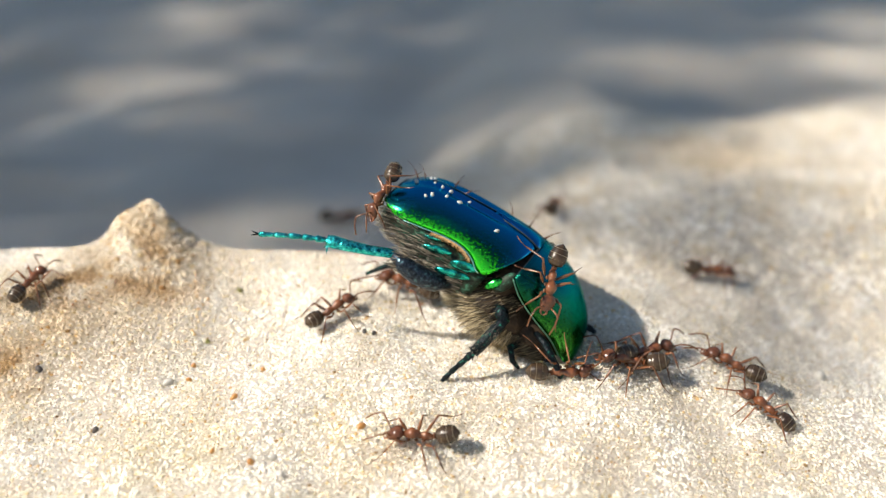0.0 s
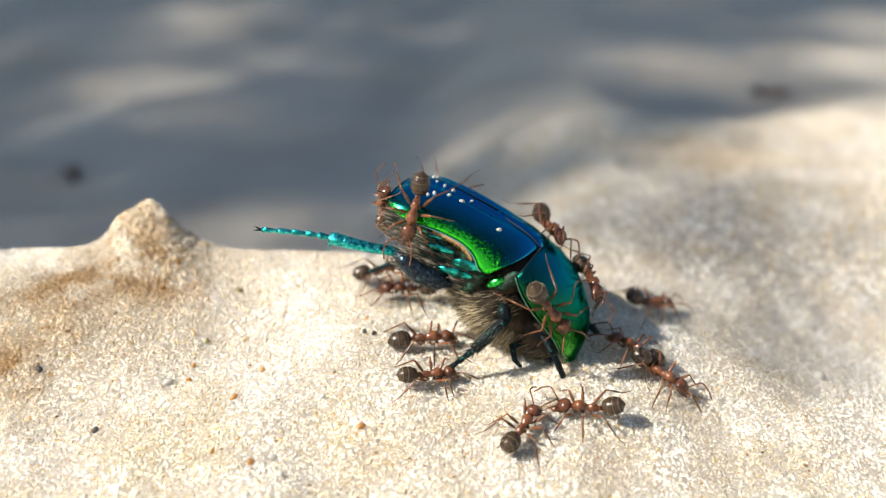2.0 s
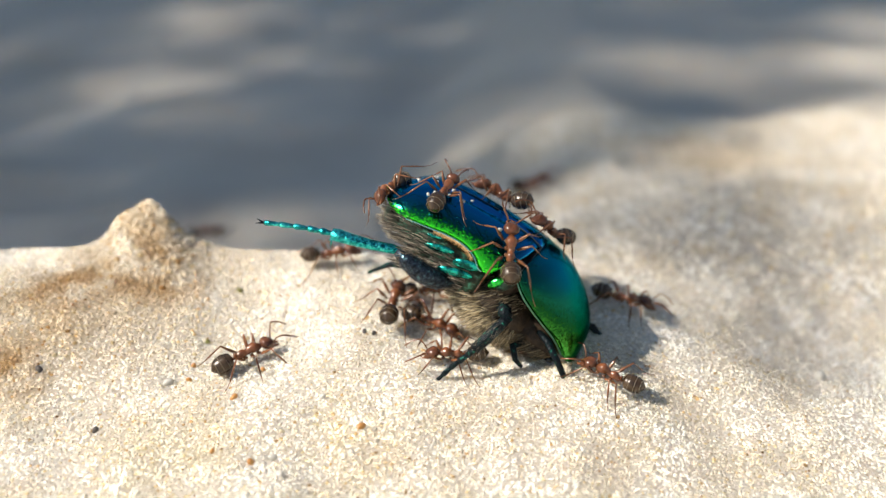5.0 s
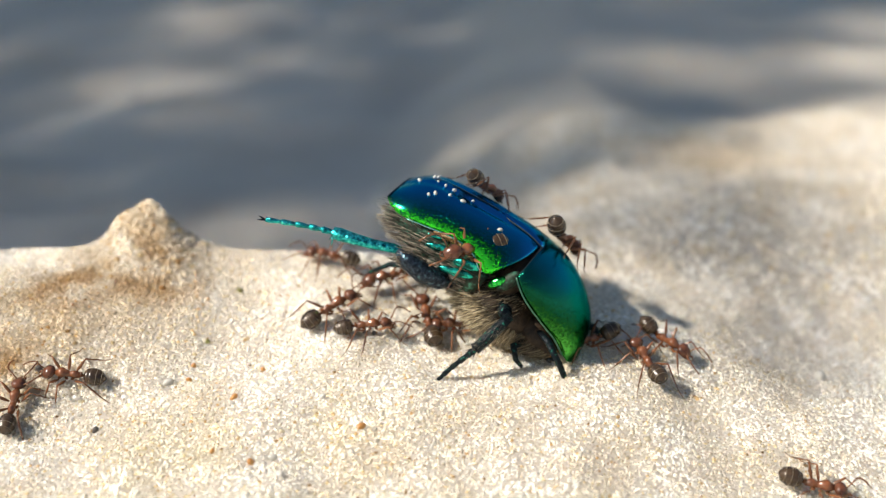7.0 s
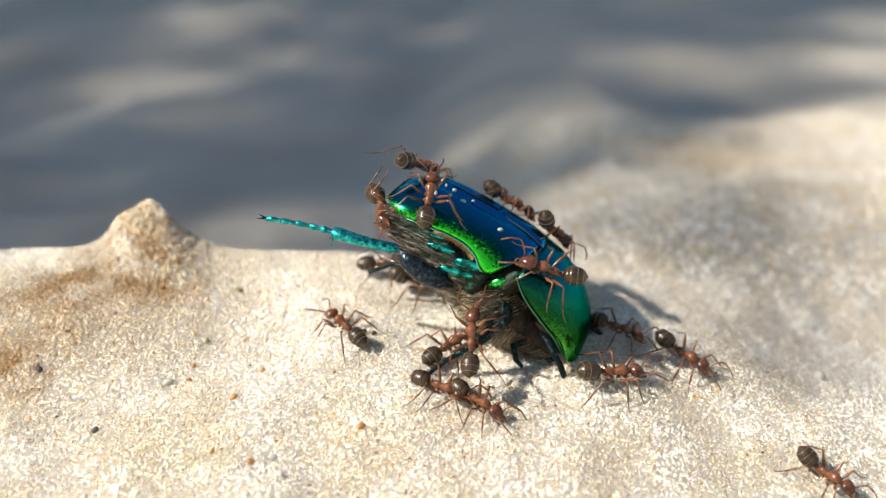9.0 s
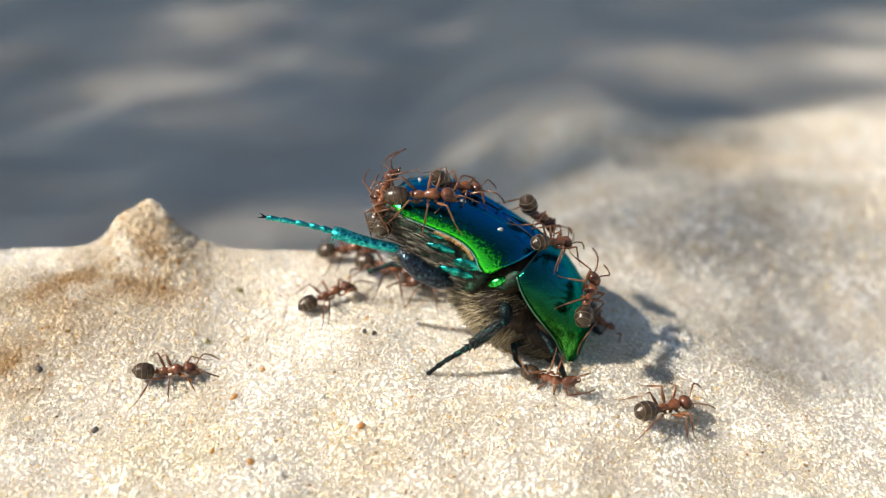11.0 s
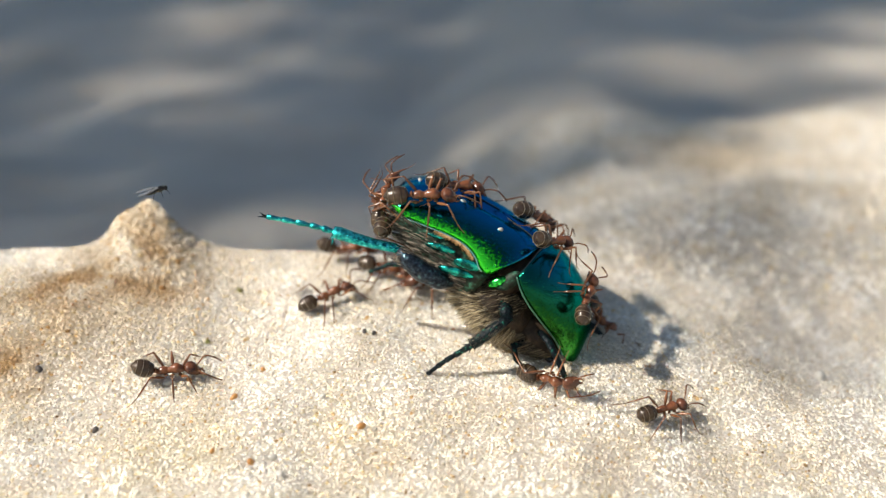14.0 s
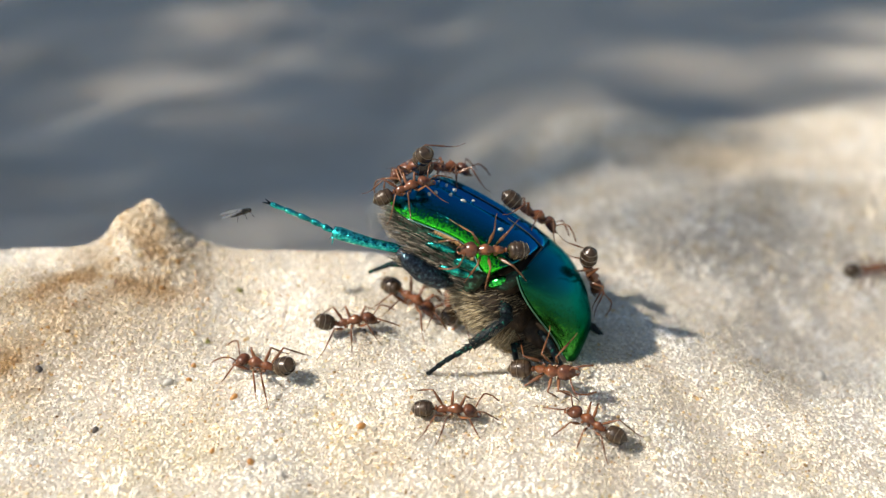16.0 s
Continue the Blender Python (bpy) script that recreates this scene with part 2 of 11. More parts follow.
def grid_faces(n, m, wrap=False, base=0):
    f = []
    for i in range(n - 1):
        for j in range(m if wrap else m - 1):
            k = (j + 1) % m
            f.append((base + i * m + j, base + i * m + k, base + (i + 1) * m + k, base + (i + 1) * m + j))
    return f


def tube(points, radii, sides=8, squash=1.0, cap=True):
    """A tube along points, with one radius a point: verts and faces."""
    pts = [Vector(p) for p in points]
    verts, side = [], None
    for i, p in enumerate(pts):
        way = (pts[min(i + 1, len(pts) - 1)] - pts[max(i - 1, 0)]).normalized()
        if side is None:
            side = way.orthogonal().normalized()
        side = (side - way * side.dot(way)).normalized()
        up = way.cross(side)
        for k in range(sides):
            a = 2 * math.pi * k / sides
            verts.append(p + (side * math.cos(a) + up * math.sin(a) * squash) * radii[i])
    faces = grid_faces(len(pts), sides, True)
    if cap:
        faces.append(tuple(reversed(range(sides))))
        faces.append(tuple(range(len(verts) - sides, len(verts))))
    return [tuple(v) for v in verts], faces


def blob(center, radii, turn=None, n=12, m=14, power=1.0):
    """An ellipsoid, its long axis along x: verts and faces."""
    c, verts = Vector(center), []
    for i in range(n + 1):
        a = math.pi * i / n
        for j in range(m):
            b = 2 * math.pi * j / m
            s = max(math.sin(a), 0.02) ** power
            v = Vector((-math.cos(a) * radii[0], s * math.cos(b) * radii[1], s * math.sin(b) * radii[2]))
            verts.append(tuple(c + (turn @ v if turn else v)))
    faces = grid_faces(n + 1, m, True)
    faces.append(tuple(reversed(range(m))))
    faces.append(tuple(range(n * m, n * m + m)))
    return verts, faces


def merged(*pieces):
    verts, faces = [], []
    for v, f in pieces:
        k = len(verts)
        verts += list(v)
        faces += [tuple(i + k for i in q) for q in f]
    return verts, faces


# ---- the sand ----
LATTICE = np.random.RandomState(7).rand(256, 256)


def value_noise(x, y):
    xi, yi = np.floor(x).astype(int), np.floor(y).astype(int)
    u, v = x - xi, y - yi
    u, v = u * u * (3 - 2 * u), v * v * (3 - 2 * v)
    g = lambda a, b: LATTICE[a % 256, b % 256]
    return (g(xi, yi) * (1 - u) + g(xi + 1, yi) * u) * (1 - v) + (g(xi, yi + 1) * (1 - u) + g(xi + 1, yi + 1) * u) * v - 0.5


def smin(a, b, k):
    h = np.clip(0.5 + 0.5 * (b - a) / k, 0, 1)
    return b * (1 - h) + a * h - k * h * (1 - h)


def step(a, b, x):
    u = np.clip((x - a) / (b - a), 0, 1)
    return u * u * (3 - 2 * u)


def mound(x, y, cx, cy, sx, sy, h):
    return h * np.exp(-((x - cx) / sx) ** 2 - ((y - cy) / sy) ** 2)


def height(x, y):
    """Height of the sand, in millimetres."""
    front = -8.2 + 0.38 * (y + 3.3)
    front = np.where(y < -22, -8.2 + 0.38 * -18.7 + 0.1 * (y + 22), front)
    front = np.maximum(front, -24)
    valley = -17 + 5.5 * value_noise(x / 34 + 3.1, y / 26 + 1.7) + 3.0 * value_noise(x / 15, y / 13 + 5)
    back = -3.1 - 0.8 * (y - 8.6)
    left = -smin(-smin(front, back, 2.0), -valley, 4.0)
    plateau = -5.4 - 0.012 * y + (1.5 * value_noise(x / 17 + 2, y / 21 + 8) + 0.7 * value_noise(x / 7, y / 9)) * step(12, 40, y)
    right = smin(front, plateau, 3.5)
    m = step(-17, 15, x - 0.10 * (y - 8))
    m = m * (1 - 0.9 * step(150, 250, y))
    z = left * (1 - m) + right * m
    z = z - 0.14 * np.maximum(x - 9, 0) * (1 - step(6, 30, y)) * (1 - step(40, 80, x))
    r = np.sqrt(((x + 22.8) / 3.3) ** 2 + ((y - 9.4) / 3.4) ** 2)
    z = z + (4.3 + 1.2 * value_noise(x / 1.7, y / 1.7) + 0.6 * value_noise(x / 0.8 + 4, y / 0.8)) * np.exp(-(r * 1.15) ** 1.45) + mound(x, y, -25.0, 9.2, 1.1, 1.6, 0.7)
    z = z + mound(x, y, -36, 0.5, 11, 5.0, 3.2) + mound(x, y, -15, 1.0, 4, 5, -0.5) + mound(x, y, -6, -4.5, 8, 5, 0.8) + mound(x, y, 9.5, -3.6, 2.6, 1.6, 0.55)
    z = z + mound(x, y, 30, 9, 8, 10, -3.0) + mound(x, y, 14, 48, 9, 10, 1.2) + mound(x, y, 34, 64, 13, 7, -2.0) + mound(x, y, 55, 92, 34, 16, 2.0)
    near = np.exp(-((x / 60) ** 2 + (y / 60) ** 2))
    z = z + 0.9 * value_noise(x / 6.5 + 9, y / 6.5) * near + 0.35 * value_noise(x / 2.1, y / 2.1) * near
    far = np.sqrt(x * x + y * y)
    k = step(220, 700, far)
    z = z * (1 - k) + (-15 + 9 * value_noise(x / 130, y / 130) + 4 * value_noise(x / 45, y / 45)) * k
    return np.where(far > 900, z + (value_noise(x / 4000, y / 4000)) * np.minimum((far - 900) * 0.03, 600), z)


def sheet_axis(n, centre, reach):
    u = np.linspace(-1, 1, n)
    a = 9.0
    k = math.asinh(reach / a)
    return centre + a * np.sinh(k * u)


def build_ground():
    n = 560
    xs, ys = sheet_axis(n, 0.0, 400000.0), sheet_axis(n, 4.0, 400000.0)
    gx, gy = np.meshgrid(xs, ys)
    verts = np.stack([gx, gy, height(gx, gy) + 0.04], -1).reshape(-1, 3)
    idx = np.arange(n * n).reshape(n, n)
    faces = np.stack([idx[:-1, :-1], idx[:-1, 1:], idx[1:, 1:], idx[1:, :-1]], -1).reshape(-1, 4)
    ob = add_mesh("ground", verts, faces.tolist(), SAND)
    tagged(ob, "pale cream dry sand heaped into soft mounds", "sand", kind="structure")


def icosahedron():
    g = (1 + 5 ** 0.5) / 2
    v = np.array([(-1, g, 0), (1, g, 0), (-1, -g, 0), (1, -g, 0), (0, -1, g), (0, 1, g), (0, -1, -g), (0, 1, -g), (g, 0, -1), (g, 0, 1), (-g, 0, -1), (-g, 0, 1)]) / math.sqrt(1 + g * g)
    f = np.array([(0, 11, 5), (0, 5, 1), (0, 1, 7), (0, 7, 10), (0, 10, 11), (1, 5, 9), (5, 11, 4), (11, 10, 2), (10, 7, 6), (7, 1, 8),
                  (3, 9, 4), (3, 4, 2), (3, 2, 6), (3, 6, 8), (3, 8, 9), (4, 9, 5), (2, 4, 11), (6, 2, 10), (8, 6, 7), (9, 8, 1)])
    return v, f


def grains(name, xs, ys, size, rng, label, lift=0.0):
    """Loose sand grains: rounded, uneven pebbles of quartz in one mesh."""
    v, f = icosahedron()
    n = len(xs)
    r = size * np.exp(rng.normal(0, 0.22, n)) / 2
    stretch = 1 + rng.uniform(-0.2, 0.2, (n, 1, 3))
    q = rng.normal(size=(n, 4))
    q /= np.linalg.norm(q, axis=1, keepdims=True)
    w, a, b, c = q.T
    rot = np.stack([np.stack([1 - 2 * (b * b + c * c), 2 * (a * b - w * c), 2 * (a * c + w * b)], -1),
                    np.stack([2 * (a * b + w * c), 1 - 2 * (a * a + c * c), 2 * (b * c - w * a)], -1),
                    np.stack([2 * (a * c - w * b), 2 * (b * c + w * a), 1 - 2 * (a * a + b * b)], -1)], 1)
    local = v[None] * stretch * (1 + rng.uniform(-0.07, 0.07, (n, 12, 1))) * r[:, None, None]
    local = np.einsum("nij,nkj->nki", rot, local)
    place = np.stack([xs, ys, height(xs, ys) + lift + (0.48 - rng.uniform(0.0, 0.18, n)) * size - r], -1)
    verts = (local + place[:, None]).reshape(-1, 3)
    faces = (f[None] + 12 * np.arange(n)[:, None, None]).reshape(-1, 3)
    ob = add_mesh(name, verts, faces.tolist(), GRAIN)
    return tagged(ob, label, "sand", kind="stuff")


def build_grains():
    rng = np.random.RandomState(3)
    s = 0.215
    gx, gy = np.meshgrid(np.arange(-34, 36, s), np.arange(-18, 13.5, s))
    gx = (gx + rng.uniform(-0.15, 0.15, gx.shape)).ravel()
    gy = (gy + rng.uniform(-0.15, 0.15, gy.shape)).ravel()
    grains("sand_grains", gx, gy, 0.31, rng, "loose pale quartz sand grains, some amber", 0.01)
    gx, gy = rng.uniform(-34, 36, 2600), rng.uniform(-17, 12, 2600)
    grains("sand_grains", gx, gy, 0.37, rng, "larger clear and amber quartz grains among the sand", 0.03)
    turn, out = rng.uniform(0, 2 * math.pi, 420), 5.2 * np.sqrt(rng.uniform(0, 1, 420))
    grains("sand_grains", -22.8 + out * np.cos(turn), 8.6 + out * np.sin(turn), 0.46, rng, "coarse clear quartz grains on the small peak", 0.06)
    s = 0.5
    gx, gy = np.meshgrid(np.arange(-8, 50, s), np.arange(13.5, 60, s))
    gx = (gx + rng.uniform(-0.25, 0.25, gx.shape)).ravel()
    gy = (gy + rng.uniform(-0.25, 0.25, gy.shape)).ravel()
    grains("sand_grains", gx, gy, 0.62, rng, "loose pale quartz sand grains behind the beetle")


build_ground()
build_grains()


# ---- the beetle ----
def beetle_pose(dx=0.0, dy=0.0, dz=0.0, swing=0.0, roll=0.0):
    """The beetle's pose: head down in the sand, tail up, its back turned a little to the south."""
    c, s = 0.9270, 0.3745
    right, up, near = Vector((1, 0, 0)), Vector((0, s, c)), Vector((0, -c, s))
    a, f = radians(42.7 + swing), radians(20 + roll)
    fore = right * math.cos(a) - up * math.sin(a)
    p = right * math.sin(a) + up * math.cos(a)
    back = p * math.cos(f) + near * math.sin(f)
    leftward = back.cross(fore)
    m = Matrix((fore, leftward, back)).transposed().to_4x4()
    place = (right * 3.62 + up * -0.94 + near * -1.5 + Vector((dx, dy, dz))) * MM
    return Matrix.Translation(place) @ m


def section_sheet(stations, mid, rim, wide, angles, power=1.0):
    """A vaulted plate: at each station an arch from its rim over the middle line."""
    verts = []
    for (mx, mz), (rx, rz), w in zip(mid, rim, wide):
        for a in angles:
            c, s = math.cos(a), math.sin(a)
            c2 = math.copysign(abs(c) ** power, c)
            verts.append((rx + (mx - rx) * c2, -w * s, rz + (mz - rz) * c2))
    return verts, grid_faces(len(stations), len(angles))


def arch_coords(ob, along, arch):
    """Surface coordinates of a vaulted plate: along the body and over the arch."""
    layer = ob.data.uv_layers.new(name="arch")
    for loop in ob.data.loops:
        layer.data[loop.index].uv = (along[loop.vertex_index], arch[loop.vertex_index])


def thicken(ob, mm, offset=-1):
    mod = ob.modifiers.new("thickness", "SOLIDIFY")
    mod.thickness, mod.offset = mm * MM, offset
    return ob


def build_beetle():
    root = tagged(new("beetle"), "metallic green and blue rose chafer, dead, head down in the sand", "beetle")
    # wing cases
    s = np.concatenate([[0, 0.012, 0.03, 0.055], np.linspace(0.09, 1, 36)])
    w = spline([0, 0.03, 0.1, 0.3, 0.55, 0.8, 0.95, 1], [3.0, 3.5, 4.05, 4.45, 4.5, 4.8, 4.75, 4.55], s)
    mx = -8.6 + 10.2 * s
    mz = spline([0, 0.03, 0.08, 0.17, 0.3, 0.46, 0.7, 0.95, 1], [-0.2, 0.3, 0.97, 1.72, 2.22, 2.67, 3.27, 3.74, 3.72], s)
    rz = spline([0, 0.11, 0.30, 0.465, 0.62, 0.72, 0.80, 0.92, 1], [-0.75, -0.7, 0.05, 0.75, 1.1, 1.0, 0.65, 0.8, 1.25], s)
    for side, sign in (("right", 1), ("left", -1)):
        ang = sign * np.linspace(0.012, math.pi * 0.5, 22)
        v, f = section_sheet(s, list(zip(mx, mz)), list(zip(mx + 0.25 * s - 1.45 * s ** 6, rz)), w, ang, 0.86)
        v = np.array(v)
        # the long hollow beside the seam, and the shoulder's swelling
        t = np.abs(v[:, 1])
        u = (v[:, 0] + 8.6) / 10.2
        v[:, 2] -= 0.20 * np.exp(-((t - 0.95) / 0.42) ** 2) * np.exp(-((u - 0.5) / 0.3) ** 2)
        v[:, 2] += 0.09 * np.exp(-((t - 1.9) / 0.3) ** 2) * np.exp(-((u - 0.42) / 0.26) ** 2)
        v[:, 2] += 0.12 * np.exp(-((t - 0.15) / 0.25) ** 2)
        if sign < 0:
            f = [tuple(reversed(q)) for q in f]
        case = add_mesh("wing_case", v, f, SHELL, root, "glossy metallic green wing case, sky reflection painted blue on the back")
        tail = [tuple(p) for p in v.reshape(len(s), 22, 3)[0]]
        add_mesh("tail_edge", *tube(tail, [0.07] * 22, 6), SEAM, root, "dark hind edge of the wing case")
        arch_coords(case, np.repeat(s, 22), np.tile(np.linspace(0, 1, 22), len(s)))
        thicken(case, 0.18, -1)
    # rim that edges the wing case; its pale colour paints the highlight there
    for sign in (1, -1):
        k = slice(8, 34)
        pts = list(zip(mx[k] + 0.25 * s[k] - 1.45 * s[k] ** 6, -sign * (w[k] + 0.02), rz[k] - 0.05))
        v, f = tube(pts, [0.06] * len(pts), 6)
        add_mesh("wing_case_rim", v, f, RIM, root, "bright narrow rim of the wing case")
    # pronotum
    n = 22
    u = np.linspace(0, 1, n)
    k = [0, 0.3, 0.6, 0.85, 1]
    pm = list(zip(spline(k, [1.75, 4.0, 6.5, 8.4, 9.1], u), spline(k, [3.72, 3.72, 2.82, 1.05, -0.9], u)))
    pr = list(zip(spline(k, [1.65, 3.0, 4.9, 6.9, 8.25], u), spline(k, [1.9, 1.2, 0.5, -0.2, -0.95], u)))
    pw = spline([0, 0.15, 0.4, 0.7, 0.9, 1], [4.5, 4.65, 4.45, 3.5, 2.7, 2.3], u)
    v, f = section_sheet(u, pm, pr, pw, np.linspace(-math.pi / 2, math.pi / 2, 41), 0.9)
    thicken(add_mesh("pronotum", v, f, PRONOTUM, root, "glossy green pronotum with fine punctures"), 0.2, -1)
    for sign in (1, -1):
        pts = [(x, sign * (wd + 0.02), z - 0.04) for (x, z), wd in zip(pr, pw)]
        add_mesh("pronotum_rim", *tube(pts, [0.065] * len(pts), 6), RIMDARK, root, "narrow raised rim of the pronotum")
    # scutellum
    n = 10
    verts = []
    for i in range(n):
        a = i / (n - 1)
        x = -2.0 + 3.75 * a
        w = 0.05 + 1.25 * a ** 0.8
        z = float(spline([0, 0.46, 0.7, 0.95, 1], [1.6, 2.67, 3.27, 3.74, 3.72], (x + 8.6) / 10.2))
        for j in range(9):
            b = -1 + j / 4
            verts.append((x, w * b, z + 0.16 - 0.10 * b * b - 0.16 * abs(b) ** 6))
    shield = add_mesh("scutellum", verts, grid_faces(n, 9), SHELL, root, "triangular blue-green scutellum")
    arch_coords(shield, np.full(9 * n, 0.4), np.full(9 * n, 0.2))
    thicken(shield, 0.3, 1)
    grid = np.array(verts).reshape(n, 9, 3)
    for edge in (0, 8):
        pts = [tuple(p + np.array((0, (-0.10 if edge == 0 else 0.10), 0.06))) for p in grid[1:, edge]]
        add_mesh("seam", *tube(pts, [0.06] * len(pts), 6), SEAM, root, "dark groove beside the scutellum")
    pts = [(x, 0, z + 0.10) for x, z in ((-7.9, 0.75), (-6.9, 1.70), (-5.5, 2.23), (-3.9, 2.68), (-2.2, 3.1))]
    add_mesh("seam", *tube(pts, [0.045] * len(pts), 6), SEAM, root, "dark groove where the wing cases meet")
    ring = np.linspace(-1.35, 1.35, 31)
    pts = [(1.72, -4.5 * math.sin(a), 1.6 + 2.08 * math.cos(a) ** 0.9) for a in ring]
    add_mesh("seam", *tube(pts, [0.08] * len(pts), 6), SEAM, root, "dark gap behind the pronotum")
    # head
    turn = Euler((0, radians(62), 0)).to_matrix()
    head = add_mesh("head", *merged(blob((8.1, 0, -1.9), (1.5, 1.6, 0.95), turn, 12, 16, 0.8), blob((8.6, 0, -3.1), (0.9, 1.25, 0.45), turn, 10, 14, 0.6)), DARKLEG, root, "small dark green head pushed into the sand")
    for sign in (1, -1):
        add_mesh("eye", *blob((7.7, sign * 1.5, -2.0), (0.42, 0.35, 0.42), None, 8, 10), EYEBALL, head)
    add_mesh("antenna", *merged(tube([(7.3, -2.0, -1.3), (7.25, -2.5, -1.1), (7.6, -2.75, -0.95)], [0.09, 0.08, 0.09], 6), blob((7.95, -2.8, -0.85), (0.42, 0.13, 0.17), None, 8, 8)), CLUB, root, "short pale-brown antenna with a leafed club")
    # under side
    a = np.linspace(0, 1, 24)
    bx = -8.3 + 8.6 * a
    half = spline([0, 0.1, 0.35, 0.7, 1], [2.3, 3.3, 4.2, 4.4, 4.35], a)
    low = spline([0, 0.1, 0.35, 0.7, 1], [-1.9, -2.6, -3.0, -3.0, -3.0], a)
    high = spline([0, 0.1, 0.35, 0.7, 1], [-0.35, 0.1, 0.8, 1.0, 1.0], a)
    verts = []
    for i in range(len(a)):
        ring = 1 - 0.05 * (abs((a[i] * 6.5) % 1 - 0.5) < 0.12)
        for j in range(20):
            t = 2 * math.pi * j / 20
            z = (high[i] if math.sin(t) > 0 else -low[i]) * math.sin(t)
            verts.append((bx[i], half[i] * ring * math.copysign(abs(math.cos(t)) ** 0.8, math.cos(t)), z * ring - 0.1))
    add_mesh("pygidium", *blob((-7.6, 0, -1.55), (0.75, 2.9, 1.35), None, 12, 18, 0.8), BELLY, root, "dark blunt tail plate")
    f = grid_faces(24, 20, True) + [tuple(reversed(range(20))), tuple(range(460, 480))]
    add_mesh("abdomen", verts, f, BELLY, root, "dark hairy abdomen with segment rings")
    add_mesh("thorax", *merged(blob((2.2, 0, -1.4), (3.2, 4.0, 2.2), None, 12, 18, 0.8), blob((5.6, 0, -1.2), (2.6, 2.9, 1.6), None, 10, 14), blob((1.6, 0, 1.0), (1.3, 4.1, 2.3), None, 12, 18)), THORAX, root, "dark thorax under dense straw-coloured hair")
    # side plates between wing case and legs
    lean = Euler((radians(18), radians(-28), 0)).to_matrix()
    for p, r in (((-3.5, -4.5, -0.35), (1.1, 0.2, 0.32)), ((-1.35, -4.6, 0.12), (1.0, 0.2, 0.42)), ((-4.3, -4.4, 0.0), (0.6, 0.12, 0.18)), ((-1.6, -4.45, -0.9), (1.3, 0.2, 0.35))):
        add_mesh("side_plate", *blob(p, r, lean, 10, 12), PLATE, root, "teal metallic plate under the wing case")
    for sign in (1, -1):
        add_mesh("shoulder_plate", *blob((0.95, -sign * 4.42, 0.62), (0.34, 0.32, 0.72), Euler((0, radians(20), 0)).to_matrix(), 12, 14), SHOULDER, root, "small bright green shoulder plate")
        add_mesh("shoulder_plate", *blob((1.50, -sign * 4.18, 1.15), (0.5, 0.42, 1.05), Euler((0, radians(12), 0)).to_matrix(), 12, 14), BELLY, root, "dark green pitted shoulder plate")
    # pale sand grains that stick to the wing case
    rng = random.Random(5)
    for p in ((-6.31, -2.5, 1.68), (-5.53, -0.7, 2.2), (-4.53, -1.9, 2.4), (-5.49, -1.95, 2.1), (-4.05, -0.75, 2.57), (-1.31, -2.7, 2.98), (-7.84, -0.6, 0.98),
              (-6.59, -2.9, 1.43), (-7.06, 1.16, 1.52), (-6.19, -0.7, 2.03), (-7.2, 0.6, 1.5), (-6.8, -0.4, 1.75)):
        r = rng.uniform(0.10, 0.18)
        turn = Euler([rng.uniform(0, 3) for _ in range(3)]).to_matrix()
        add_mesh("sand_grain", *blob(p, (r * 1.3, r, r * 0.9), turn, 5, 7), PALEGRAIN, root, "pale sand grain stuck to the shell")
    # hind leg: stout femur, teal tibia, jointed foot
    hind = jointed("hind_leg", root, (-1.3, -3.3, -2.0), FEMUR, "stretched hind leg with a dark femur")
    fill(hind, tube([(-1.2, -3.2, -1.9), (-2.1, -4.1, -2.3), (-3.3, -4.75, -2.45), (-4.6, -5.1, -2.4), (-5.6, -5.3, -2.25)], [0.55, 0.92, 1.0, 0.80, 0.36], 14, 0.75))
    shin = jointed("tibia", hind, (-5.6, -5.3, -2.2), TEAL, "teal tibia, its glitter painted in")
    fill(shin, tube([(-5.2, -5.25, -2.1), (-5.8, -5.4, -2.3), (-7.0, -5.75, -2.95), (-8.3, -6.05, -3.55), (-9.2, -6.2, -3.95), (-9.62, -6.28, -4.12)], [0.26, 0.35, 0.37, 0.42, 0.48, 0.38], 14, 0.85))
    for spur in ((0.35, -0.1, -0.6), (-0.1, 0.3, -0.55)):
        add_spike(shin, (-9.4, -6.2, -4.35), spur, TEAL)
    foot = jointed("tarsus", hind, FOOT_JOINT, TEAL, "thin five-jointed teal foot with a dark claw")
    start = Vector(FOOT_JOINT)
    way = (Vector((-13.54, -7.13, -6.44)) - start)
    pieces, p = [], start
    for i in range(5):
        a, b = start + way * (i / 5), start + way * ((i + 1) / 5)
        sag = Vector((0.12, 0, 0.18)) * math.sin(math.pi * i / 5)
        sag2 = Vector((0.12, 0, 0.18)) * math.sin(math.pi * (i + 1) / 5)
        a, b = a + sag, b + sag2
        pieces.append(tube([a, a.lerp(b, 0.25), a.lerp(b, 0.8), b], [0.13, 0.19 - 0.008 * i, 0.25 - 0.012 * i, 0.17], 10))
    fill(foot, merged(*pieces))
    end = start + way
    add_spike(foot, end, (-0.55, -0.1, -0.1), DARKLEG)
    add_spike(foot, end, (-0.45, -0.1, -0.42), DARKLEG)
    # middle leg
    mid = jointed("middle_leg", root, MID_JOINT, DARKLEG, "dark middle leg braced on the sand")
    joints = [(3.04, -5.1, -3.8), (2.95, -5.05, -4.55), (2.85, -5.0, -5.3), (2.75, -4.95, -6.1), (2.7, -4.9, -6.9), (2.68, -4.83, -8.0)]
    toes = [tube([joints[i], joints[i + 1]], [0.19 - 0.015 * i, 0.25 - 0.015 * i], 10) for i in range(5)]
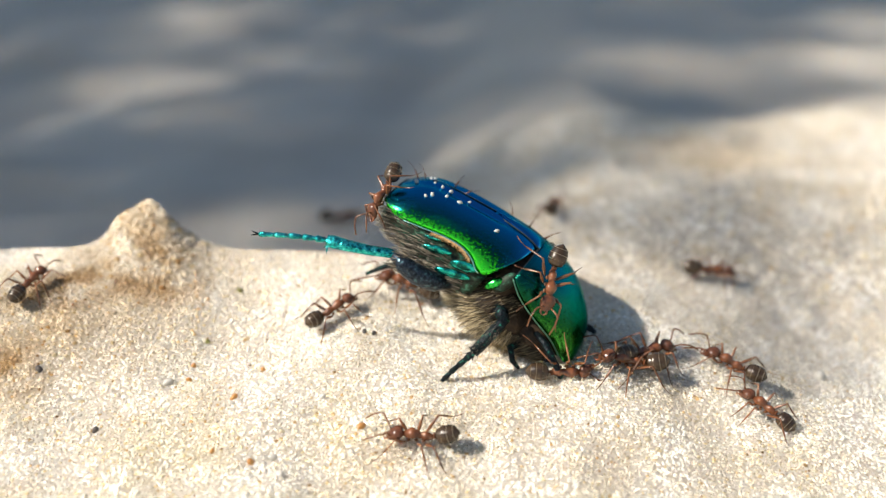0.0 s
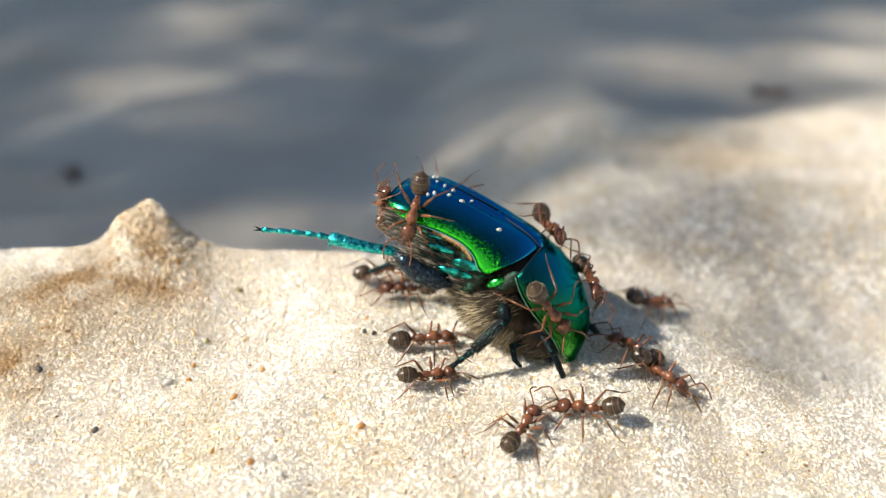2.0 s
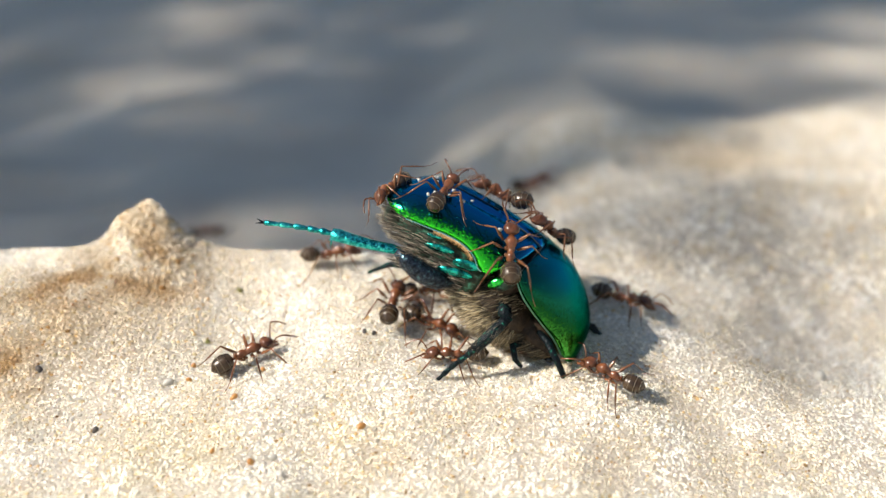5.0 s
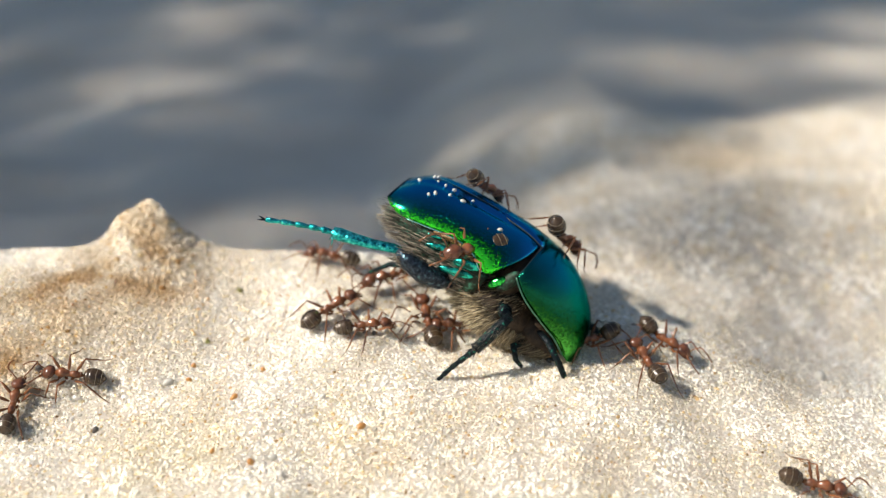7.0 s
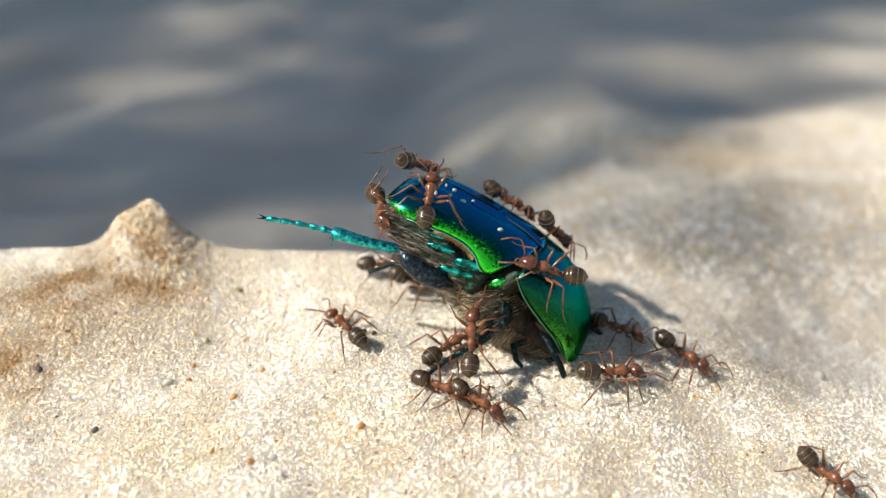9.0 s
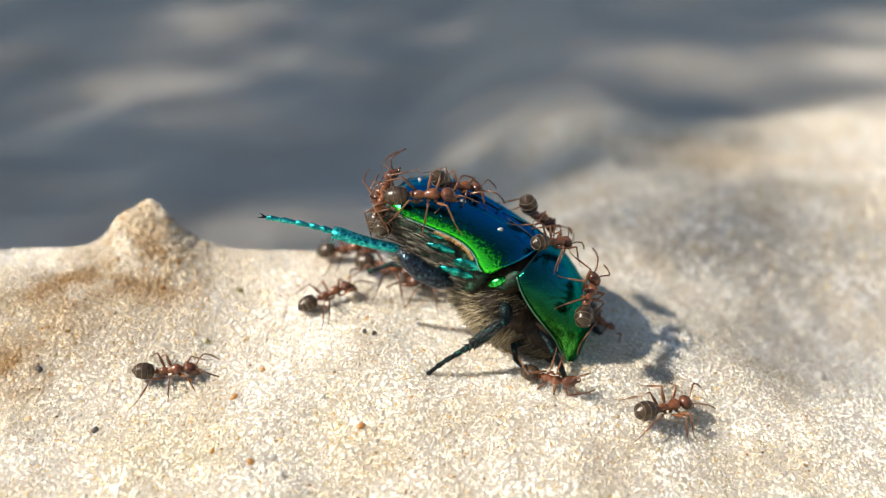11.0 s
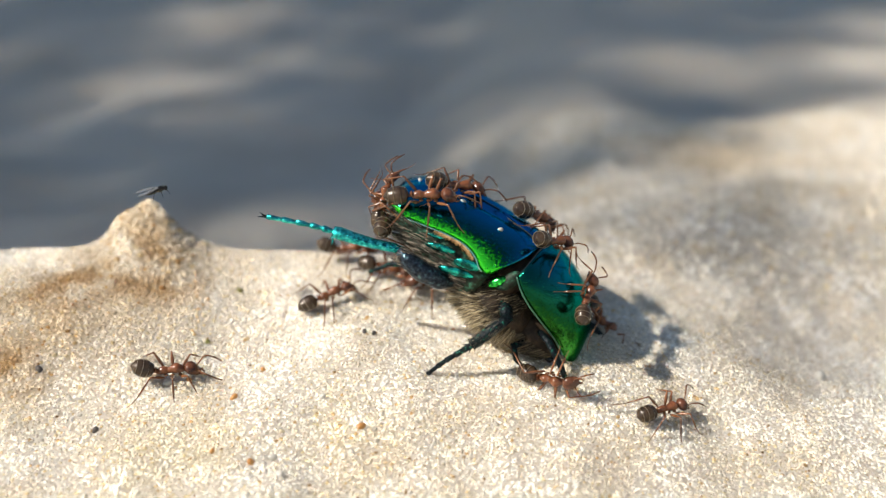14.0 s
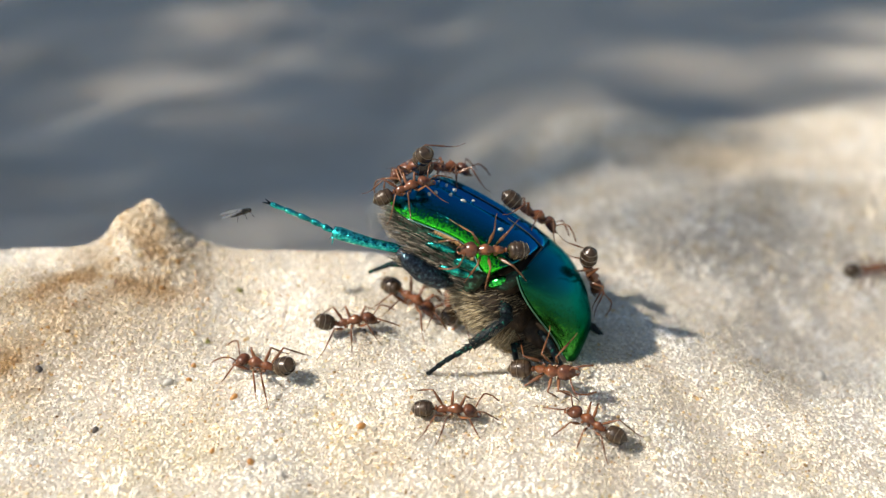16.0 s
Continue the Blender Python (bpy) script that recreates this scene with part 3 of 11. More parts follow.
    fill(mid, merged(tube([(2.1, -3.1, -0.9), (2.8, -3.9, -0.75), (3.2, -4.35, -0.8)], [0.46, 0.5, 0.36], 12),
                     tube([(3.2, -4.35, -0.6), (3.18, -4.6, -1.5), (3.1, -4.9, -2.8), (3.04, -5.1, -3.85)], [0.34, 0.40, 0.42, 0.38], 12), *toes))
    for spur in ((0.3, -0.1, -0.7), (-0.45, -0.2, -0.6), (-0.5, 0.1, -0.1)):
        add_spike(mid, (3.04, -5.1, -3.7), spur, DARKLEG)
    # front legs, mostly dug into the sand
    for pts in ([(5.6, -2.6, -0.6), (6.4, -3.4, -0.4), (8.0, -3.7, -0.95), (9.3, -3.0, -1.8), (10.0, -2.6, -2.4)], [(6.5, 2.0, 0.2), (8.7, 2.3, 0.75), (9.75, 2.2, 0.65), (10.5, 2.1, -0.3), (11.1, 2.0, -1.3)]):
        add_mesh("front_leg", *tube(pts, [0.22, 0.28, 0.24, 0.22, 0.14], 12, 0.75), DARKLEG, root, "dark front leg dug into the sand")
    add_mesh("mouthpart", *tube([(5.4, -2.2, -1.9), (4.95, -3.2, -2.5), (5.7, -3.5, -3.0), (6.4, -3.2, -3.2)], [0.3, 0.28, 0.2, 0.12], 8), DARKLEG, root)
    add_mesh("hind_leg", *tube([(-1.8, 2.6, -2.2), (-3.8, 0.3, -4.1), (-5.4, 0.1, -5.6), (-6.15, 0.0, -7.2)], [0.5, 0.42, 0.2, 0.13], 10), DARKLEG, root, "far hind leg folded under the body")
    # hair
    def on_thorax(rng):
        a, b = rng.uniform(-2.9, -0.1), rng.uniform(-1.15, 1.0)
        n = Vector((math.sin(b) / 3.2, -math.cos(b) * abs(math.cos(a * 0.62)) / 4.0, -math.cos(b) * abs(math.sin(a * 0.62)) / 2.2 + 0.06)).normalized()
        p = Vector((2.0 + 3.2 * math.sin(b), -3.85 * math.cos(b) * abs(math.cos(a * 0.62)), -1.3 - 2.1 * math.cos(b) * abs(math.sin(a * 0.62))))
        return p, (n + Vector((-0.55, -0.1, -0.55))).normalized()

    def on_abdomen(rng):
        x, a = rng.uniform(-8.2, -0.5), rng.uniform(0.0, 1.5) ** 0.8
        if (x * 0.75) % 1 < 0.3:
            x += 0.25
        u = (x + 8.3) / 8.6
        w = float(spline([0, 0.1, 0.35, 0.7, 1], [2.3, 3.3, 4.2, 4.4, 4.35], u))
        z = float(spline([0, 0.1, 0.35, 0.7, 1], [1.9, 2.6, 3.0, 3.0, 3.0], u))
        p = Vector((x, -w * math.cos(a) ** 0.8, -z * math.sin(a) - 0.1))
        return p, Vector((-0.8, -0.35 * math.cos(a), -0.45 * math.sin(a))).normalized()

    def on_chin(rng):
        a, b = rng.uniform(0.2, 1.5), rng.uniform(-1.2, 1.2)
        p = Vector((5.6 + 2.5 * math.sin(b), -2.9 * math.cos(b) * math.cos(a), -1.2 - 1.5 * math.cos(b) * math.sin(a)))
        return p, Vector((-0.5, -0.55 * math.cos(a), -0.7)).normalized()

    def under_rim(rng):
        x = rng.uniform(-4.6, -1.3)
        z = float(spline([-4.6, -3.4, -2.2, -1.3], [0.38, 0.80, 0.98, 0.75], x))
        return Vector((x, -4.5, z + rng.uniform(-0.06, 0.02))), Vector((0.25, -0.3, -1)).normalized()

    def on_femur(rng):
        a, b = rng.random(), rng.uniform(-1.2, 2.6)
        p = Vector((-1.9 - 3.4 * a, -4.0 - 1.2 * a, -2.3)) - Vector(tuple(hind["joint"]))
        r = 0.74 - 0.25 * max(0, a - 0.5)
        return p + Vector((0.2 * math.cos(b), -0.62 * r * math.cos(b) - 0.1, -r * math.sin(b))), Vector((-0.9, -0.3, -0.35)).normalized()

    def on_shin(rng):
        a, b = rng.random(), rng.uniform(0, 6.28)
        p = Vector((3.15, -4.6, -1.2)).lerp(Vector((3.02, -5.1, -3.9)), a) - Vector(tuple(mid["joint"]))
        return p + Vector((math.cos(b), math.sin(b), 0)) * 0.36, Vector((0.7 * math.cos(b), 0.7 * math.sin(b), -0.8)).normalized()

    def on_flank(rng):
        d = Vector((rng.uniform(-0.8, 0.95), -1, rng.uniform(-0.8, 1.1))).normalized()
        p = Vector((2.0 + 3.1 * d.x, 4.05 * d.y, -1.2 + 2.2 * d.z))
        return p, (Vector((-0.5, 0.55 * d.y, -0.75)) + d * 0.25).normalized()

    build_hair(root, "hair", 650, on_flank, 17, 0.75, 0.028, "matted brown hair on the flank", FURDUN)
    build_hair(hind, "hair", 300, on_femur, 15, 0.5, 0.024, "short grey hair on the femur", FURGREY)
    build_hair(mid, "hair", 240, on_shin, 16, 0.35, 0.012, "short grey bristles", FURGREY)
    build_hair(root, "hair", 3000, on_thorax, 11, 1.15, 0.034, "dense straw-coloured hair on the breast")
    build_hair(root, "hair", 800, on_abdomen, 12, 0.85, 0.03, "thin grey-brown hair on the abdomen", FURGREY)
    build_hair(root, "hair", 1000, on_chin, 14, 0.95, 0.026, "brown hair round the mouth and front legs", FURDUN)
    build_hair(root, "hair", 320, under_rim, 13, 0.3, 0.014, "short amber fringe under the wing case", FRINGE)
    return root


FOOT_JOINT = (-9.6, -6.28, -4.11)
MID_JOINT = (3.14, -4.3, -0.7)


def jointed(name, parent, joint, mat, label):
    """An empty mesh part whose origin is its joint; fill() gives it its shape."""
    me = bpy.data.meshes.new(name)
    me.materials.append(mat)
    ob = new(name, me)
    ob.parent = parent
    at = Vector(joint) * MM
    ob["joint"] = tuple(joint)
    ob.location = at - (Vector(tuple(parent["joint"])) * MM if "joint" in parent else Vector())
    return tagged(ob, label)


def fill(ob, piece):
    base = np.array(tuple(ob["joint"]))
    ob.data.from_pydata(((np.array([tuple(v) for v in piece[0]]) - base) * MM).tolist(), [], piece[1])
    ob.data.shade_smooth()
    ob.data.update()


def add_spike(parent, at, way, mat):
    base = Vector(tuple(parent["joint"]))
    a = Vector(at) - base
    add_mesh("spur", *tube([a, a + Vector(way) * 0.6, a + Vector(way)], [0.08, 0.055, 0.015], 6), mat, parent)


def build_hair(root, name, count, place, seed, length, thick, label, mat=None):
    """Hair as thin three-sided blades, rooted where place() says."""
    rng = random.Random(seed)
    verts, faces = [], []
    for _ in range(count):
        p, way = place(rng)
        side = way.orthogonal().normalized() * thick
        up = way.cross(side).normalized() * thick
        ln = length * rng.uniform(0.6, 1.3)
        droop = Vector((rng.uniform(-0.3, 0.1), rng.uniform(-0.25, 0.25), rng.uniform(-0.3, 0.2))) * ln
        k = len(verts)
        mid, tip = p + way * ln * 0.55 + droop * 0.2, p + way * ln + droop * 0.6
        verts += [p + side, p - side * 0.5 + up, p - side * 0.5 - up, mid + side * 0.7, mid - side * 0.35 + up * 0.7, mid - side * 0.35 - up * 0.7, tip]
        for q in range(3):
            r = (q + 1) % 3
            faces += [(k + q, k + r, k + 3 + r, k + 3 + q), (k + 3 + q, k + 3 + r, k + 6)]
    ob = add_mesh(name, [tuple(v) for v in verts], faces, mat or FUR, root, label)
    return tagged(ob, kind="stuff")


beetle = build_beetle()
beetle.matrix_world = beetle_pose()


# ---- the ants ----
def build_ant(stance, feel, curl):
    """One worker, five millimetres long, heading along +x, feet at z = 0."""
    root = tagged(new("ant"), "rust-red and dark brown wood ant swarming at the beetle", "ant", "ants round the beetle")
    def body_of(stations, sides=16):
        """A body part from stations along it: x, height, half width and half depth."""
        xs, zs, ws, hs = (np.array(c, float) for c in zip(*stations))
        t = np.linspace(0, len(xs) - 1, 4 * len(xs))
        k = np.arange(len(xs))
        rows = [spline(k, c, t) for c in (xs, zs, ws, hs)]
        verts = [(x, max(w, 0.02) * math.cos(a), z + max(h, 0.02) * math.sin(a)) for x, z, w, h in zip(*rows) for a in np.arange(sides) * 2 * math.pi / sides]
        m = len(t)
        return verts, grid_faces(m, sides, True) + [tuple(reversed(range(sides))), tuple(range((m - 1) * sides, m * sides))]

    add_mesh("thorax", *body_of([(-0.98, 1.08, 0.10, 0.10), (-0.82, 1.14, 0.22, 0.24), (-0.5, 1.22, 0.27, 0.31), (-0.2, 1.20, 0.21, 0.23), (0.05, 1.30, 0.27, 0.29), (0.4, 1.36, 0.38, 0.36), (0.72, 1.28, 0.27, 0.25), (0.95, 1.24, 0.12, 0.12)]), ANTRED, root, "rust-red thorax with a narrow waist")
    add_mesh("petiole", *merged(blob((-1.02, 0, 1.10), (0.20, 0.11, 0.10), None, 8, 8), blob((-1.0, 0, 1.26), (0.09, 0.19, 0.24), None, 8, 8)), ANTRED, root, "upright scale on the waist")
    tilt = Euler((0, radians(curl), 0)).to_matrix()
    seat = Vector((-1.14, 0, 1.16))
    swing = lambda piece: ([tuple(seat + tilt @ Vector(v)) for v in piece[0]], piece[1])
    edges = ((0.0, -0.50, 0.10, 0.60), (-0.40, -0.92, 0.57, 0.62), (-0.80, -1.30, 0.57, 0.50), (-1.18, -1.62, 0.43, 0.06))
    pieces = []
    for front, back, wide, end in edges:
        mid = (front + back) / 2
        swell = 0.60 if wide < 0.2 else max(wide, end) + 0.02
        pieces.append(body_of([(front, 0.04, wide, wide * 0.95), (mid + 0.08, 0.05, (wide + swell) / 2 + (0.12 if wide < 0.2 else 0.02), ((wide + swell) / 2 + (0.12 if wide < 0.2 else 0.02)) * 0.95), (back, 0.02, end, end * 0.95)], sides=18))
    gaster = add_mesh("gaster", *swing(merged(*pieces)), GASTER, root, "olive-brown satin gaster with four overlapping plates")
    for back, wide in ((-0.50, 0.61), (-0.92, 0.63), (-1.30, 0.51)):
        hoop = [(back, wide * math.cos(a), 0.02 + wide * 0.95 * math.sin(a)) for a in np.linspace(0, 2 * math.pi, 21)]
        add_mesh("plate_edge", *swing(tube(hoop, [0.022] * 21, 5, 1.0, False)), TERGITE, gaster, "pale edge of a gaster plate")
    nod = Euler((0, radians(26), 0)).to_matrix()
    front = body_of([(-0.48, 0.05, 0.12, 0.10), (-0.38, 0.05, 0.36, 0.26), (-0.12, 0.04, 0.52, 0.38), (0.18, 0.02, 0.49, 0.37), (0.45, -0.02, 0.38, 0.29), (0.66, -0.06, 0.26, 0.17)])
    head = add_mesh("head", *merged(([tuple(Vector((1.34, 0, 1.24)) + nod @ Vector(v)) for v in front[0]], front[1]), blob((0.88, 0, 1.25), (0.2, 0.11, 0.11), None, 6, 8)), ANTDARK, root, "dark red-brown head, broad behind")
    for sign in (1, -1):
        add_mesh("eye", *blob((1.25, sign * 0.42, 1.38), (0.12, 0.08, 0.1), None, 6, 8), EYEBALL, head)
        add_mesh("mandible", *tube([(1.8, sign * 0.2, 0.98), (2.05, sign * 0.22, 0.9), (2.2, sign * 0.03, 0.86)], [0.09, 0.08, 0.03], 6), ANTRED, head)
        out = feel if sign > 0 else 1.9 - feel
        add_mesh("antenna", *tube([(1.72, sign * 0.22, 1.3), (1.95, sign * 0.5 * out, 1.6), (2.25, sign * 0.85 * out, 1.78), (2.42, sign * 0.92 * out, 1.76), (2.9, sign * 0.98 * out, 1.5), (3.4, sign * 0.9 * out, 1.1)], [0.05, 0.05, 0.06, 0.055, 0.06, 0.05], 6), ANTLEG, head)
        for i, (hip, foot, lift) in enumerate(((0.6, (2.2, 2.0), 0.85), (0.1, (-0.15, 2.6), 0.95), (-0.35, (-2.8, 2.3), 1.1))):
            hx, hy = hip, 0.25
            fx, fy = foot[0] + stance * (0.45 if (i + (sign > 0)) % 2 else -0.45), foot[1]
            kx, ky = (fx - hx) * 0.36, (fy - hy) * 0.42
            ax, ay = (fx - hx) * 0.72, (fy - hy) * 0.76
            knee, ankle, toe = Vector((kx, sign * ky, lift)), Vector((ax, sign * ay, -0.45)), Vector((fx - hx, sign * (fy - hy), -0.98))
            coxa = Vector((kx * 0.12, sign * ky * 0.18, -0.12))
            thigh = tube([coxa, coxa.lerp(knee, 0.12), coxa.lerp(knee, 0.45), coxa.lerp(knee, 0.85), knee], [0.05, 0.085, 0.125, 0.075, 0.06], 8)
            shin = tube([knee, knee.lerp(ankle, 0.15), knee.lerp(ankle, 0.6), ankle], [0.058, 0.05, 0.075, 0.045], 7)
            mids = ankle.lerp(toe, 0.5) + Vector((0, 0, -0.12))
            toes = tube([ankle, mids, toe], [0.036, 0.032, 0.026], 6)
            leg = add_mesh("leg", *merged(blob((0, 0, -0.03), (0.15, 0.11, 0.14), None, 6, 8), thigh, shin, toes), ANTLEG, root)
            leg.location = (hx * MM, sign * hy * MM, 1.0 * MM)
    for p in (root, *root.children_recursive):
        if p.type == "MESH":
            for v in p.data.vertices:
                if p.name.startswith("leg"):
                    v.co.z *= 0.72
                else:
                    v.co.z -= 0.28 * MM
        if p.name.startswith("leg"):
            p.location.z *= 0.72
    return root


ANT_COUNT = 24
models = [build_ant(1.0, 1.0, 8), build_ant(-1.0, 1.35, -12), build_ant(0.4, 0.7, 25)]
ants = list(models)
rng_ant = random.Random(21)
while len(ants) < ANT_COUNT:
    ants.append(copy_thing(models[len(ants) % 3], pose(0, 0, 0)))
for one in ants:
    one.scale = [rng_ant.uniform(0.92, 1.14)] * 3


# ---- a small fly ----
def build_fly():
    root = tagged(new("fly"), "tiny black midge with clear wings", "fly")
    add_mesh("body", *merged(blob((0.25, 0, 0.5), (0.4, 0.26, 0.28)), blob((-0.45, 0, 0.45), (0.62, 0.2, 0.2)), blob((0.72, 0, 0.45), (0.2, 0.22, 0.22))), EYEBALL, root, "slim black body")
    for sign in (1, -1):
        outline = [(0.2, 0.1), (-0.2, 0.45), (-0.9, 0.75), (-1.6, 0.7), (-1.9, 0.45), (-1.5, 0.25), (-0.7, 0.12)]
        verts = [(x, sign * y, 0.72 + z) for z in (0, 0.012) for x, y in outline]
        k = len(outline)
        faces = [tuple(range(k)), tuple(reversed(range(k, 2 * k)))] + [(i, (i + 1) % k, k + (i + 1) % k, k + i) for i in range(k)]
        wing = add_mesh("wing", verts, faces, WING, root, "clear glassy wing", False)
        for x, y in ((0.7, 0.7), (0.0, 0.9), (-0.9, 0.8)):
            add_mesh("leg", *tube([(0.2 + x * 0.2, sign * 0.15, 0.45), (0.2 + x * 0.6, sign * y * 0.6, 0.6), (0.2 + x, sign * y, 0.0)], [0.035, 0.03, 0.02], 5), EYEBALL, root)
    return root


fly = build_fly()
fly.scale = (0.8, 0.8, 0.8)
flies = [fly, copy_thing(fly, pose(0, 0, 0))]


# ---- loose bits on the sand ----
def build_bits():
    rng = random.Random(8)
    for x, y, r, mat, label in ((-19.2, -4.3, 0.3, PALEGRAIN, "large white quartz grain"), (-14.4, -5.8, 0.24, AMBER, "orange-brown sand grain"), (-23.5, -8.0, 0.22, DARKBIT, "dark grey sand grain"),
                                (-5.0, -0.4, 0.2, DARKBIT, "small dark crumb"), (-28.3, -3.8, 0.26, DARKBIT, "small dark crumb"), (-5.5, -8.1, 0.27, AMBER, "amber sand grain"),
                                (28.5, 2.0, 0.4, PALEGRAIN, "large white quartz grain"), (-17.8, -4.0, 0.2, AMBER, "orange-brown sand grain"), (-12.7, -3.2, 0.2, AMBER, "orange-brown sand grain"), (-30.5, -10.2, 0.25, DARKBIT, "dark grey sand grain"),
                                (-17.1, -0.2, 0.2, OLIVE, "olive-green crumb"), (-17.7, -2.7, 0.2, AMBER, "orange-brown sand grain"), (-11.2, -10.5, 0.26, PALEGRAIN, "large white quartz grain"), (-10.6, -11.8, 0.24, PALEGRAIN, "large white quartz grain"), (-8.3, -5.9, 0.22, PALEGRAIN, "large white quartz grain"), (-15.3, -10.0, 0.2, AMBER, "orange-brown sand grain"), (-15.4, 4.7, 0.22, OLIVE, "olive-green crumb"), (-5.7, -0.3, 0.2, DARKBIT, "small dark crumb"), (-23.5, -8.0, 0.22, DARKBIT, "dark grey sand grain"), (-12.6, -10.9, 0.24, AMBER, "orange-brown sand grain")):
        z = float(height(np.array(x), np.array(y)))
        v, f = blob((0, 0, 0), (r * 1.25, r, r * 0.85), Euler([rng.uniform(0, 3) for _ in range(3)]).to_matrix(), 6, 8, 0.8)
        ob = add_mesh("pebble", [tuple(c * rng.uniform(0.9, 1.1) for c in q) for q in v], f, mat)
        ob.location = (x * MM, y * MM, (z + r * 0.5) * MM)
        tagged(ob, label + " lying on the sand", "pebble", "larger grains on the sand")


build_bits()


# ---- an unseen shrub, added beyond the view to shade the hollow behind the mound ----
# spots of sand kept sunlit by leaving leaves out: centre, spread and how much sun
LIT_SPOTS = ((-50, 115, 12, 22, 0.42), (-33, 92, 8, 11, 0.26), (-47, 163, 10, 24, 0.6), (-25, 152, 12, 16, 0.16), (-61, 104, 12, 7, 0.22), (-72, 126, 7, 18, 0.2),
        (47, 79, 17, 8, 0.95), (68, 100, 9, 22, 0.5), (60, 74, 10, 13, 0.75), (3, 63, 6, 11, 0.28), (36, 120, 11, 18, 0.12), (-19, 45, 9, 7, 0.25))
# spots of open sand that added leaves shade: centre, spread and how much of the sun they take
SHADED_SPOTS = ((28, 34, 22, 20, 0.38), (18, 58, 10, 10, 0.75), (13, 38, 8, 13, 0.5), (34, 63, 12, 5, 0.95), (43, 65.5, 7.5, 4.5, 0.9), (14, 27, 7, 8, 0.42), (24, 50, 11, 9, 0.66), (21, 14, 6, 8, 0.68), (27, 16, 9, 8, 0.45), (29, 4, 6, 6, 0.45), (15.5, 21, 4.5, 10, 0.42), (34, 9, 6, 8, 0.45), (-29, 0, 7, 5, 0.10), (35, 27, 9, 6, 0.1))


def sun_share(x, y):
    """How much of the sun should reach this place of the sand; the leaves are set to it."""
    hollow = step(20, 32, y) * (1 - step(-1, 16, x - 0.13 * y))
    share = 1 - 0.97 * np.maximum(hollow, step(54, 68, y))
    for cx, cy, sx, sy, k in LIT_SPOTS:
        share = np.maximum(share, k * np.exp(-((x - cx) / sx) ** 2 - ((y - cy) / sy) ** 2))
    for cx, cy, sx, sy, k in SHADED_SPOTS:
        share = share * (1 - k * np.exp(-((x - cx) / sx) ** 2 - ((y - cy) / sy) ** 2))
    return share


def build_shrub():
    root = tagged(new("shrub"), "unseen low leafy shrub, added to shade the sand behind", "shrub")
    rng = random.Random(4)
    verts, faces, stems = [], [], []
    pick = np.random.RandomState(4)
    px, py = pick.uniform(-150, 125, 26000), pick.uniform(-8, 275, 26000)
    lx, ly = px, py
    for _ in range(3):
        drop = height(lx, ly) + 13
        lx, ly = px + SUN.x / SUN.z * drop, py + SUN.y / SUN.z * drop
    # Unseen leaves are placed by the shade wanted on the sand below.
    cover = np.clip(-np.log(np.clip(sun_share(lx, ly), 0.02, 1)) / 7.0, 0, 1)
    keep = pick.rand(26000) < cover
    for gx, gy in zip(px[keep].tolist(), py[keep].tolist()):
        rim = ((gx + 10) / 128) ** 2 + ((gy - 112) / 140) ** 2 + 0.25 * math.sin(gx * 0.13) * math.cos(gy * 0.11)
        if rim > rng.uniform(0.85, 1.1):
            continue
        c = Vector((gx, gy, -13)) + SUN * (1250 + 60 * math.sin(gx * 0.05) * math.cos(gy * 0.04) + rng.uniform(-70, 70))
        turn = Euler([rng.uniform(-0.7, 0.7), rng.uniform(-0.7, 0.7), rng.uniform(0, 6.3)]).to_matrix()
        ln, wd = 5 * rng.uniform(0.7, 1.3), 5 * rng.uniform(0.35, 0.5)
        n = len(verts)
        for x, y, z in ((-1, 0, 0), (-0.4, 0.9, 0.12), (0.3, 0.8, 0.12), (1.1, 0, -0.1), (0.3, -0.8, 0.12), (-0.4, -0.9, 0.12), (0, 0, 0)):
            verts.append(tuple(c + turn @ Vector((x * ln, y * wd, z * 4))))
        faces += [(n, n + 6, n + 1), (n + 1, n + 6, n + 2), (n + 2, n + 6, n + 3), (n + 3, n + 6, n + 4), (n + 4, n + 6, n + 5), (n + 5, n + 6, n)]
        if rng.random() < 0.004:
            stems.append(c)
    crown = thicken(add_mesh("crown", verts, faces, LEAF, root, "dense small green leaves"), 0.2)
    tagged(crown, kind="stuff")
    foot = Vector((-1180, 90, -16))
    top = foot + Vector((60, 10, 640))
    add_mesh("trunk", *tube([foot, foot + Vector((10, 5, 120)), top], [13, 10, 6], 10), BARK, root, "grey-brown stem")
    pieces = [tube([top + Vector((0, 0, -20)), top.lerp(c, 0.5) + Vector((0, 0, 30)), c], [2.0, 1.0, 0.4], 6) for c in stems]
    add_mesh("branch", *merged(*pieces), BARK, root, "thin twigs")
    return root


shrub = build_shrub()


def crawl(rows):
    """Rows of seconds, place in millimetres and turn as a quaternion."""
    return [(t, Matrix.LocRotScale(Vector((x, y, z)) * MM, Quaternion((w, a, b, c)), None)) for t, x, y, z, w, a, b, c in rows]


